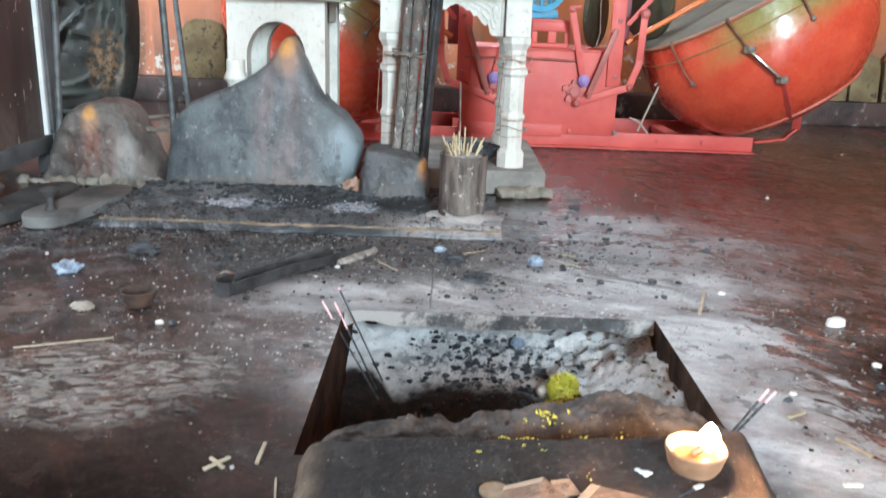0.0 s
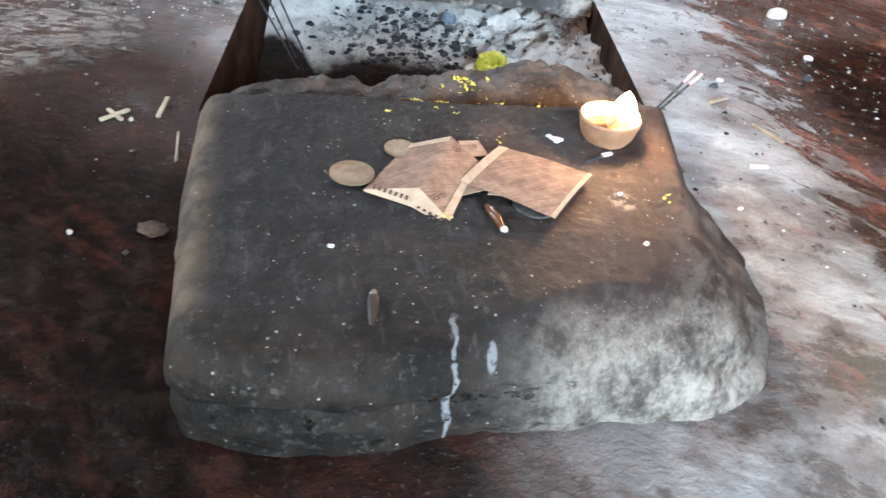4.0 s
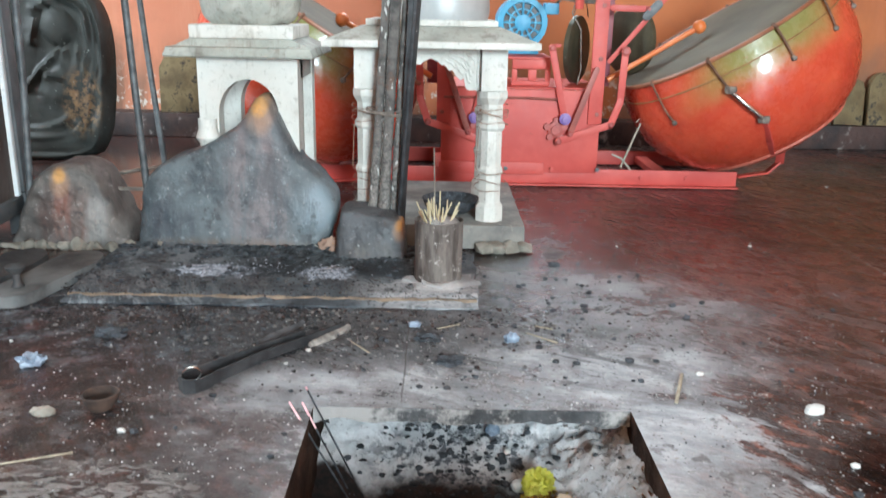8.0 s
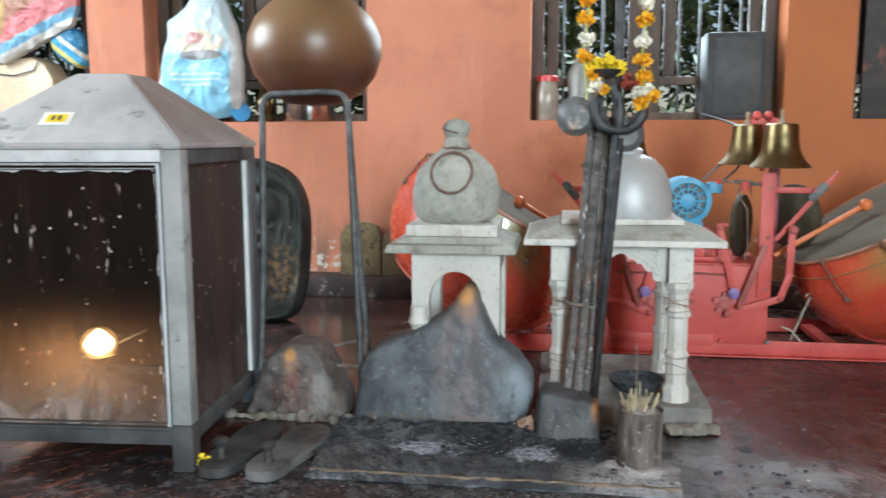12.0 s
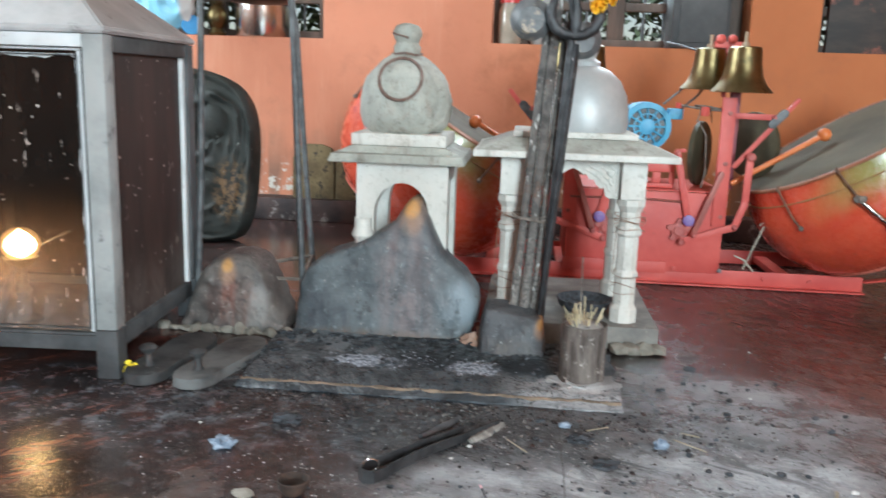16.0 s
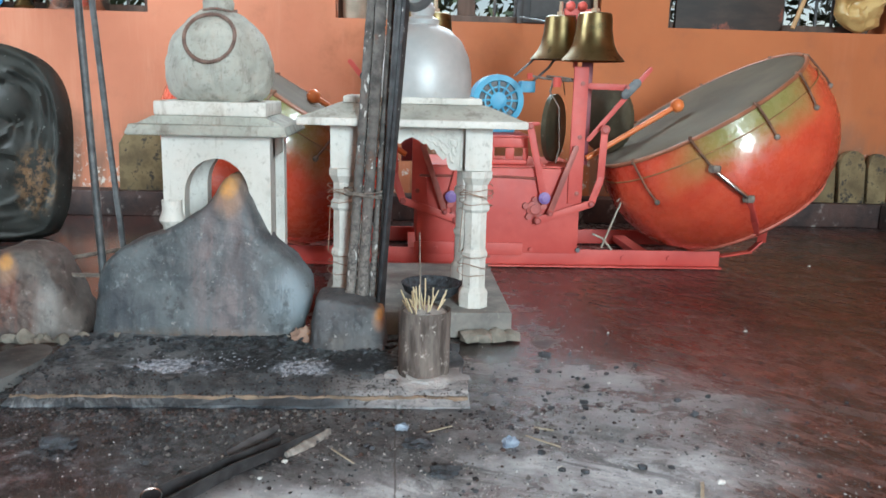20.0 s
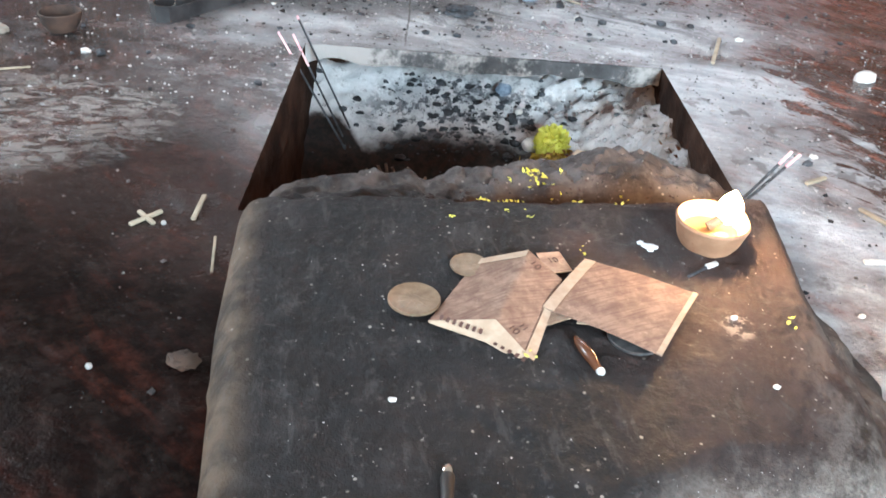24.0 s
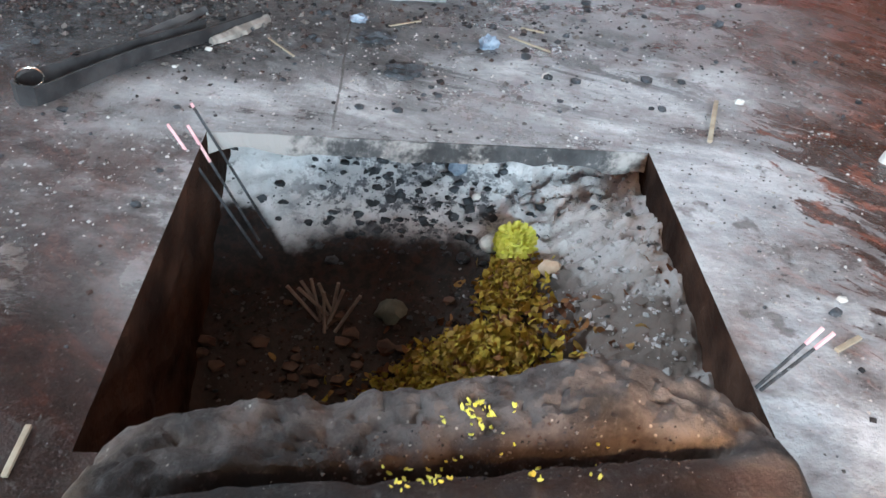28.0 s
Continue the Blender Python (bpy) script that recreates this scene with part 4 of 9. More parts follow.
def stone_top(x, y):
    z = 0.0565 + 0.004 * math.sin((x + 0.05) * 9)
    wave = 0.004 * noise.noise(Vector((x * 25, 3, 0))) + 0.0025 * noise.noise(Vector((x * 70, 8, 0)))
    gy = 0.570 + 0.16 * x - 0.2 * x * x + wave
    w = min(1.0, max(0.0, (y - gy + 0.030) / (0.046 + 0.25 * max(0.0, 0.06 - x))))
    w = w * w * (3 - 2 * w)
    crest = ridge_height(x) + 0.003 * noise.noise(Vector((x * 38, y * 38, 4)))
    z += (crest - z) * w
    deep = min(1, max(0, (x + 0.08) / 0.06)) * min(1, max(0, (0.235 - x) / 0.03))
    z -= 0.017 * deep * math.exp(-((y - gy + 0.002) / 0.0060) ** 2)
    z -= 0.013 * deep * math.exp(-((y - gy + 0.012) / 0.018) ** 2 - ((x - 0.14) / 0.09) ** 2)
    p = Vector((x * 30, y * 30, 1))
    rough = 1.5 + 5.5 * min(1.0, max(0.0, (y - gy + 0.01) / 0.03))
    return z + rough * (0.0012 * noise.noise(p * 0.5) + 0.0007 * noise.noise(p * 2) + 0.0005 * noise.noise(p * 4.3) + 0.00035 * noise.noise(p * 9))


bm = B()
SEG, RINGS = 360, 90
rows = []
edge = [stone_edge(2 * math.pi * i / SEG) for i in range(SEG)]
edge = [sum(edge[(i + d) % SEG] for d in (-2, -1, 0, 1, 2)) / 5 for i in range(SEG)]
for k in range(1, RINGS + 1):
    ring = []
    for i in range(SEG):
        a = 2 * math.pi * i / SEG
        r = edge[i] * k / RINGS
        x, y = 0.09 + r * math.cos(a), 0.45 + r * math.sin(a)
        lip = (edge[i] * (1 - k / RINGS))
        soft = 0.012 + 0.030 * max(0, math.cos(a + 0.75)) ** 2
        drop = min(0.020, soft) * max(0.0, 1 - lip / soft) ** 2
        ring.append(bm.verts.new((x, y, stone_top(x, y) - drop)))
    rows.append(ring)
FLARE = (0.004, 0.013, 0.013, 0.024, 0.034, 0.040)
for q, z in enumerate((0.036, 0.029, 0.0255, 0.019, 0.008, -0.004)):
    ring = []
    for i in range(SEG):
        a = 2 * math.pi * i / SEG
        front = max(0, -math.sin(a))
        n1 = noise.noise(Vector((math.cos(a) * 6, math.sin(a) * 6, q * 0.5))) + 0.6 * noise.noise(Vector((math.cos(a) * 15, math.sin(a) * 15, q * 1.1)))
        # flared worn flank to one side, a split bed along the front's other half
        flank = max(0, math.cos(a)) ** 3.5
        split = front * min(1.0, max(0.0, (-math.cos(a) + 0.35) / 0.3))
        r = edge[i] + 0.0015 * min(q, 2) + 0.0022 * n1 + FLARE[q] * flank
        if q in (1, 2):
            r -= split * (0.010 + 0.007 * n1)
        elif q > 2:
            r -= split * 0.003 * q * 0.5 - 0.002 * n1
        top = stone_top(0.09 + edge[i] * math.cos(a), 0.45 + edge[i] * math.sin(a)) - 0.014
        zz = min(z, top - 0.003 * q) + (0.003 if 0 < q < 4 else 0.0012) * n1
        ring.append(bm.verts.new((0.09 + r * math.cos(a), 0.45 + r * math.sin(a), zz)))
    rows.append(ring)
mid = bm.verts.new((0.09, 0.45, stone_top(0.09, 0.45)))
for i in range(SEG):
    bm.faces.new((mid, rows[0][i], rows[0][(i + 1) % SEG]))
for a, b in zip(rows, rows[1:]):
    for i in range(SEG):
        bm.faces.new((a[i], b[i], b[(i + 1) % SEG], a[(i + 1) % SEG]))
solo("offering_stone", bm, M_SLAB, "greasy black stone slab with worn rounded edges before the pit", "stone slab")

# ---- the row of idols ----
def standing_stone(name, outline, y, thick, material, label, seed, lean=0.10, craggy=1.0):
    """A weathered upright slab: an outline bulging to a rounded front."""
    bm = B()
    n = 110
    pts = []
    ol = [Vector(p) for p in outline]
    tot = [0.0]
    for p, q in zip(ol, ol[1:] + ol[:1]):
        tot.append(tot[-1] + (q - p).length)
    for i in range(n):
        s = tot[-1] * i / n
        k = max(j for j in range(len(ol)) if tot[j] <= s + 1e-9)
        f = (s - tot[k]) / (tot[k + 1] - tot[k])
        pts.append(ol[k].lerp(ol[(k + 1) % len(ol)], f))
    pts = [(pts[i - 1] + pts[i] * 2 + pts[(i + 1) % n]) / 4 for i in range(n)]
    cx, cz = sum(p.x for p in pts) / n, sum(max(p.y, 0) for p in pts) / n
    rings = []
    for s, d in ((1.0, 1.0), (1.005, 0.75), (1.01, 0.5), (1.0, 0.25), (0.985, 0.12), (0.95, 0.05), (0.89, 0.0), *((0.84 - 0.04 * q, -0.10 * (1 - ((0.84 - 0.04 * q) / 0.89) ** 2)) for q in range(21))):
        ring = []
        for p in pts:
            x, z = cx + (p.x - cx) * s, 0.06 + (p.y - 0.06) * s
            w = noise.noise(Vector((x * 14 + seed, z * 14, d * 2)))
            w2 = noise.noise(Vector((x * 45 + seed, z * 45, d * 5)))
            ring.append(bm.verts.new((x + 0.005 * w + 0.0025 * w2, y + thick * d + lean * (z - cz) + craggy * (0.0045 * w + 0.0032 * w2 + 0.0016 * noise.noise(Vector((x * 110 + seed, z * 110, 3)))), max(-0.002, z + 0.003 * w2))))
        rings.append(ring)
    tip = bm.verts.new((cx, y - 0.1 * thick + lean * (0.06 - cz), 0.06))
    for a, b in zip(rings, rings[1:]):
        for i in range(n):
            bm.faces.new((a[i], a[(i + 1) % n], b[(i + 1) % n], b[i]))
    for i in range(n):
        bm.faces.new((rings[-1][i], rings[-1][(i + 1) % n], tip))
    bm.faces.new(rings[0][::-1])
    return solo(name, bm, material, label, "stone idol")


standing_stone("idol_stone", [(-0.527, -0.12), (-0.525, 0.01), (-0.518, 0.064), (-0.50, 0.132), (-0.469, 0.163), (-0.423, 0.180), (-0.397, 0.189), (-0.358, 0.211), (-0.322, 0.240), (-0.303, 0.272), (-0.289, 0.288), (-0.274, 0.286), (-0.253, 0.242), (-0.234, 0.203), (-0.220, 0.170), (-0.176, 0.136), (-0.153, 0.102), (-0.146, 0.067), (-0.163, 0.018), (-0.175, -0.12)], 1.57, 0.09, M_BIG, "pointed grey idol stone daubed with orange paste", 1.0)
standing_stone("small_idol_stone", [(-0.775, -0.12), (-0.768, 0.0), (-0.745, 0.074), (-0.714, 0.125), (-0.69, 0.146), (-0.657, 0.154), (-0.62, 0.149), (-0.60, 0.136), (-0.572, 0.085), (-0.545, 0.025), (-0.535, -0.12)], 1.58, 0.10, M_SMALL, "small rounded brown idol stone daubed with orange paste", 4.0, 0.10, 1.35)
standing_stone("wedge_stone", [(-0.138, -0.12), (-0.142, 0.05), (-0.130, 0.095), (-0.07, 0.090), (-0.020, 0.078), (-0.012, 0.03), (-0.014, -0.12)], 1.49, 0.08, M_WEDGE, "low dark wedge stone with an orange smear", 8.0, 0.3)
bm = B()
tube(bm, [(-0.80 + 0.0037 * i, 1.556 + 0.007 * noise.noise(Vector((i * 0.21, 0, 0))), 0.003) for i in range(172)], [max(0.003, 0.009 + 0.011 * noise.noise(Vector((i * 0.21, 5, 0)))) for i in range(172)], 10)
for v in bm.verts:
    v.co += 0.010 * noise.noise_vector(v.co * 42) + 0.005 * noise.noise_vector(v.co * 95)
    v.co.z = max(v.co.z, 0.0005)
solo("mortar_fillet", bm, M_MORTAR, "rough grey clay mortar along the foot of the idol stones", "mortar")

bm = B()
for i, (x, y, r) in enumerate(((-0.158, 1.545, 0.020), (-0.146, 1.530, 0.014), (-0.138, 1.552, 0.016), (-0.128, 1.58, 0.026))):
    lump(bm, (x, y, r * 0.5), r, r * 0.8, r * 1.15, 0.5, 3, i + 20.0, 2.6)
solo("clay_plug", bm, worn("pinkish_clay", (0.26, 0.16, 0.12), (0.38, 0.25, 0.19), 40, 0.9, dirt=(0.42, 0.20, 0.07), dirt_scale=50, dirt_from=0.6, bump=0.6, depth=0.002), "pinkish clay plug between the idol stones", "clay")

# slab under the fire's ash before the idols
bm = B()
box(bm, -0.535, 0.108, 1.27, 1.53, 0.0005, 0.0125)
bmesh.ops.subdivide_edges(bm, edges=[e for e in bm.edges if e.calc_length() > 0.1], cuts=60, use_grid_fill=True)
for v in bm.verts:
    e = min(1.0, max(0.0, (1.305 - v.co.y) / 0.035))
    n1 = noise.noise(v.co * 30)
    if v.co.z > 0.01:
        v.co.z += 0.0016 * noise.noise(v.co * 24) + 0.0008 * noise.noise(v.co * 80) - e * (0.0085 + 0.004 * max(0, n1))
    v.co.y += e * 0.007 * n1
    v.co.x += 0.010 * noise.noise(v.co * 22) * (1 if v.co.x < -0.525 or v.co.x > 0.1 else 0)
hearth = solo("hearth_board", bm, M_BENCH, "soot-blackened low stone hearth before the idols", "hearth slab")
bm = B()
strip = [(-0.533 + 0.0080 * i, 1.2900 + 0.005 * noise.noise(Vector((i * 0.3, 0, 0))), 0.0075 + 0.0012 * noise.noise(Vector((i * 0.5, 4, 0)))) for i in range(81)]
tube(bm, strip, [max(0.0022, 0.0038 + 0.0022 * noise.noise(Vector((i * 0.35, 9, 0)))) for i in range(81)], 6)
part("edge_strip", bm, M_EDGE, hearth, "raw brown worn front edge")
bm = B()
NX2, NY2 = 150, 44
rows2 = []
for j in range(NY2 + 1):
    row = []
    for i in range(NX2 + 1):
        x, y = -0.545 + 0.625 * i / NX2, 1.355 + 0.215 * j / NY2
        p = Vector((x * 26, y * 26, 2))
        rough = 0.35 + 0.65 * min(1.0, max(0.0, (y - 1.44) / 0.05 + 1.2 * noise.noise(p * 0.35)))
        h = 0.002 * noise.noise(p * 0.7) + rough * (0.004 * abs(noise.noise(p * 2.1)) + 0.004 * noise.noise(p * 5) + 0.0022 * noise.noise(p * 11))
        edge_fall = min(1.0, i / 12, (NX2 - i) / 18, j / 10)
        row.append(bm.verts.new((x, y, 0.0115 + max(-0.003, h + 0.0025) * edge_fall)))
    rows2.append(row)
for j in range(NY2):
    for i in range(NX2):
        bm.faces.new((rows2[j][i], rows2[j][i + 1], rows2[j + 1][i + 1], rows2[j + 1][i]))
solo("hearth_crust", bm, crust_material(), "lumpy crust of black cinders and blue-white ash", "burnt crust", kind="stuff")

# ---- white shrine ----
M_BEAD = worn("brown_beads", (0.13, 0.075, 0.06), (0.22, 0.14, 0.115), 60, 0.6)
wx, wy = -0.325, 1.735
shrine = thing("white_shrine", (wx, wy, 0), "small limewashed stone shrine with a smoked melon dome", "shrine")
bm = B()
box(bm, wx - 0.12, wx + 0.125, wy - 0.115, wy + 0.115, 0.0, 0.05, 0.004)
part("base", bm, M_GREYSTONE, shrine)
w0, w1, zt = wx - 0.082, wx + 0.104, 0.352
arch = [(w0 + 0.036 + 0.0565 * (1 - math.cos(a)), 0.245 + 0.068 * math.sin(a)) for a in (math.pi * i / 14 for i in range(15))]
outline = [(w0, 0.05), (w0 + 0.036, 0.05)] + arch + [(w0 + 0.149, 0.05), (w1, 0.05), (w1, zt), (w0, zt)]
for nm, y0, y1 in (("front_arch", wy - 0.105, wy - 0.070), ("rear_arch", wy + 0.07, wy + 0.105)):
    bm = B()
    prism(bm, outline, y0, y1, 0.0)
    part(nm, bm, M_LIME, shrine, smooth=False)
bm = B()
box(bm, w1 - 0.03, w1 - 0.002, wy - 0.069, wy - 0.03, 0.05, zt, 0.002)
part("side_pier", bm, M_LIME, shrine)
bm = B()
box(bm, w0 + 0.002, w1 - 0.002, wy - 0.069, wy + 0.069, zt - 0.04, zt - 0.001)
part("lintel_block", bm, M_LIME, shrine)
bm = B()
lathe(bm, [(0.020, 0), (0.020, 0.012), (0.024, 0.02), (0.017, 0.03), (0.017, 0.045), (0.024, 0.055), (0.018, 0.07), (0.018, 0.09)], 10, pose(w0 + 0.016, wy - 0.112, 0.15))
part("pilaster", bm, M_LIME, shrine)
bm = B()
box(bm, wx - 0.135, wx + 0.138, wy - 0.137, wy + 0.137, 0.353, 0.371, 0.004)
for v in bm.verts:
    if v.co.z > 0.365:
        v.co.x, v.co.y = wx + (v.co.x - wx) * 0.97, wy + (v.co.y - wy) * 0.97
part("eave", bm, M_SMOKE, shrine)
bm = B()
prism(bm, [(-0.125, 0.371), (0.125, 0.371), (0.095, 0.385), (-0.095, 0.385)], -0.10, 0.10, 0, pose(wx, wy, 0))
part("roof_step", bm, M_SMOKE, shrine)
bm = B()
box(bm, wx - 0.097, wx + 0.097, wy - 0.095, wy + 0.095, 0.385, 0.410, 0.004)
part("dome_plinth", bm, M_LIME, shrine)
bm = B()
lathe(bm, [(0.072, 0.410), (0.086, 0.422), (0.094, 0.442), (0.097, 0.466), (0.093, 0.494), (0.083, 0.520), (0.066, 0.541), (0.047, 0.556), (0.033, 0.566), (0.026, 0.570), (0, 0.571)], 72, pose(wx, wy, 0))
bmesh.ops.subdivide_edges(bm, edges=list(bm.edges), cuts=2, use_grid_fill=True, smooth=0.6)
for v in bm.verts:
    # a flattened medallion field within the string of beads
    d = math.hypot(v.co.x - wx, v.co.z - 0.52)
    if d < 0.044 and v.co.y < wy:
        v.co.y = max(v.co.y, wy - 0.083 + 0.25 * (v.co.z - 0.48)) * 0.7 + v.co.y * 0.3
    v.co += 0.004 * noise.noise_vector(v.co * 26) + 0.0028 * noise.noise_vector(v.co * 75)
part("dome", bm, M_SMOKE, shrine, "grey smoke-stained rough melon dome")
bm = B()
lathe(bm, [(0.024, 0.566), (0.028, 0.574), (0.028, 0.584), (0.023, 0.592), (0.025, 0.598), (0.030, 0.608), (0.030, 0.616), (0.024, 0.626), (0.012, 0.631), (0, 0.632)], 18, pose(wx, wy, 0))
for v in bm.verts:
    v.co += 0.002 * noise.noise_vector(v.co * 50)
part("finial", bm, M_SMOKE, shrine)
bm = B()
for i in range(54):
    a = 2 * math.pi * i / 54
    x, z = 0.043 * math.sin(a), 0.520 - 0.043 * math.cos(a) * (1.0 if math.cos(a) > 0 else 0.92)
    rr = max(0.0, 1 - ((z - 0.48) / 0.092) ** 2) ** 0.5 * 0.098
    y = -math.sqrt(max(rr * rr - x * x, 0.0004)) - 0.003
    bmesh.ops.create_icosphere(bm, subdivisions=1, radius=0.0040, matrix=pose(wx + x, wy + y, z))
for i in range(40):
    a = 2 * math.pi * i / 40
    bmesh.ops.create_icosphere(bm, subdivisions=1, radius=0.0028, matrix=pose(wx + 0.031 * math.cos(a), wy + 0.031 * math.sin(a), 0.569 + 0.002 * math.sin(3 * a)))
    if 8 < i < 32:
        bmesh.ops.create_icosphere(bm, subdivisions=1, radius=0.0026, matrix=pose(wx + 0.029 * math.cos(a), wy + 0.029 * math.sin(a), 0.603 - 0.008 * math.cos(a)))
tagged(link("prayer_beads", bm, M_BEAD), "strings of dusty brown prayer beads hung on the dome", "prayer beads", kind="stuff")

bm = B()
for i in range(5):
    tube(bm, [(w0 - 0.002 + 0.004 * i, wy - 0.128, 0.155 - 0.006 * i), (w0 + 0.003 * i, wy - 0.134, 0.13), (w0 - 0.006 + 0.005 * i, wy - 0.130, 0.105 + 0.004 * i)], [0.003, 0.006, 0.002], 6)
solo("cloth_scrap", bm, worn("crimson_cloth", (0.25, 0.015, 0.03), (0.36, 0.03, 0.05), 60, 0.9), "crimson cloth scrap tied to the shrine's pilaster", "cloth")

# ---- silver-domed shrine ----
sx, sy = 0.027, 1.745
shrine = thing("silver_shrine", (sx, sy, 0), "small four-post limewashed shrine with a silver dome", "shrine")
bm = B()
box(bm, sx - 0.165, sx + 0.185, sy - 0.15, sy + 0.26, 0.001, 0.05, 0.006)
part("base", bm, M_GREYSTONE, shrine)


def shrine_post(x, y):
    bm = B()
    lathe(bm, [(0.028, 0.050), (0.028, 0.078), (0.022, 0.086), (0.022, 0.14), (0.025, 0.146), (0.025, 0.152), (0.021, 0.158), (0.021, 0.225), (0.026, 0.231), (0.026, 0.240), (0.021, 0.246), (0.021, 0.275), (0.029, 0.288), (0.029, 0.300)], 8, pose(x, y, 0, 0, 0, 22.5))
    box(bm, x - 0.024, x + 0.024, y - 0.024, y + 0.024, 0.300, 0.376, 0.002)
    return bm


for dx in (-0.119, 0.117):
    for dy in (-0.10, 0.12):
        part("post", shrine_post(sx + dx, sy + dy), M_LIME, shrine, smooth=False)
for s in (-1, 1):
    cusp = [(0.0, 0.376), (0.0, 0.357), (0.012, 0.352), (0.020, 0.345), (0.026, 0.346), (0.034, 0.335), (0.040, 0.337), (0.048, 0.325), (0.056, 0.318), (0.062, 0.322), (0.066, 0.304), (0.072, 0.300), (0.093, 0.300), (0.093, 0.376)]
    bm = B()
    prism(bm, [(sx - 0.001 + s * x, z) for x, z in (cusp if s > 0 else cusp[::-1])], sy - 0.106, sy - 0.094)
    for k in range(4):
        f = 0.80 - 0.19 * k
        fold = [(0.086 + (x - 0.086) * f, 0.368 + (z - 0.368) * f) for x, z in cusp[1:12]]
        tube(bm, [(sx - 0.001 + s * x, sy - 0.1065, z) for x, z in fold if x > 0.018], 0.0024, 6)
    tube(bm, [(sx - 0.001 + s * 0.088, sy - 0.1065, 0.304), (sx - 0.001 + s * 0.088, sy - 0.1065, 0.372)], 0.0028, 6)
    lathe(bm, [(0, 0.004), (0.005, 0.003), (0.007, 0.0), (0.009, 0.002), (0.010, 0.0)], 14, pose(sx - 0.001 + s * 0.074, sy - 0.1065, 0.349, 90, 0, 0))
    part("bracket", bm, M_LIME, shrine, "carved scalloped stone bracket")
bm = B()
box(bm, sx - 0.197, sx + 0.197, sy - 0.165, sy + 0.165, 0.377, 0.390, 0.003)
part("eave", bm, M_LIME, shrine)
bm = B()
v0 = box(bm, sx - 0.192, sx + 0.192, sy - 0.16, sy + 0.16, 0.390, 0.414)
for v in v0:
    if v.co.z > 0.40:
        v.co.x, v.co.y = sx + (v.co.x - sx) * 0.68, sy + (v.co.y - sy) * 0.68
part("roof_slope", bm, M_SMOKE, shrine, smooth=False)
bm = B()
box(bm, sx - 0.122, sx + 0.122, sy - 0.105, sy + 0.105, 0.4145, 0.426, 0.002)
part("dome_plinth", bm, M_LIME, shrine)
bm = B()
lathe(bm, [(0.092, 0.426), (0.095, 0.440), (0.094, 0.470), (0.088, 0.500), (0.074, 0.528), (0.052, 0.548), (0.024, 0.559), (0, 0.561)], 36, pose(sx + 0.016, sy, 0))
part("dome", bm, M_SILVER, shrine, "smooth silver-painted dome")
bm = B()
lathe(bm, [(0.030, 0.556), (0.032, 0.565), (0.020, 0.572), (0.024, 0.585), (0.014, 0.60), (0, 0.606)], 16, pose(sx + 0.016, sy, 0))
part("finial", bm, M_SILVER, shrine)

# ---- lantern cabinet ----
LB = pose(-0.948, 1.2515, 0, 0, 0, 3.7)
M_LB = LB
cab = thing("lamp_cabinet", tuple(LB.translation), "glass-sided lamp cabinet with grey painted frame and tin roof", "lamp cabinet")
W, D = 0.21, 0.42
posts = {}
# right, back and low members darker: soot and shade put into the paint
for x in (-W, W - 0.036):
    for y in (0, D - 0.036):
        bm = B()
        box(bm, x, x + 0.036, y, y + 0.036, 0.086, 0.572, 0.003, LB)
        part("post", bm, (M_WHITEFRAME if x < 0 else M_SOOTSHADEFRAME) if y == 0 else M_GREYFRAME, cab)
        # lower leg split off in darker grey: darkening toward the floor painted on
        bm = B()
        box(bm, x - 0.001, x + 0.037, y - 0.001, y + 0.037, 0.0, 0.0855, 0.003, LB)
        part("foot", bm, M_GREYFRAME, cab, "wooden foot painted darker than its post")
for z0, z1 in ((0.048, 0.080), (0.545, 0.572)):
    for c in ((-W + 0.036, W - 0.036, 0.003, 0.033), (-W + 0.036, W - 0.036, D - 0.033, D - 0.003), (-W + 0.003, -W + 0.033, 0.036, D - 0.036), (W - 0.033, W - 0.003, 0.036, D - 0.036)):
        bm = B()
        box(bm, c[0], c[1], c[2], c[3], z0, z1, 0.003, LB)
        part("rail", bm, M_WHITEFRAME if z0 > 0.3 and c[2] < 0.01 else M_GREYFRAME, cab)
# inner beads round the front and side panes
for q, (a, b) in enumerate((((-W + 0.036, 0.012), (W - 0.036, 0.012)), ((W - 0.012, 0.036), (W - 0.012, D - 0.036)))):
    for s in (0, 1):
        bm = B()
        if q == 0:
            x = a[0] if s == 0 else b[0] - 0.012
            box(bm, x, x + 0.012, 0.008, 0.022, 0.080, 0.545, 0.002, LB)
        else:
            y = a[1] if s == 0 else b[1] - 0.014
            box(bm, W - 0.024, W - 0.006, y, y + 0.014, 0.080, 0.545, 0.002, LB)
        part("bead", bm, M_WHITEFRAME, cab)
bm = B()
box(bm, -W + 0.034, W - 0.034, 0.034, D - 0.034, 0.052, 0.062, 0.0, LB)
part("tray", bm, worn("sooty_tin_tray", (0.07, 0.05, 0.04), (0.18, 0.13, 0.10), 20, 0.6, 0.3), cab)
bm = B()
rb, rt = 0.214, 0.05
vb = [bm.verts.new(LB @ Vector(p)) for p in ((-rb, -0.004, 0.573), (rb, -0.004, 0.573), (rb, D + 0.004, 0.573), (-rb, D + 0.004, 0.573))]
vm = [bm.verts.new(LB @ Vector(p)) for p in ((-rb, -0.004, 0.582), (rb, -0.004, 0.582), (rb, D + 0.004, 0.582), (-rb, D + 0.004, 0.582))]
vt = [bm.verts.new(LB @ Vector(p)) for p in ((-rt, D / 2 - rt, 0.712), (rt, D / 2 - rt, 0.712), (rt, D / 2 + rt, 0.712), (-rt, D / 2 + rt, 0.712))]
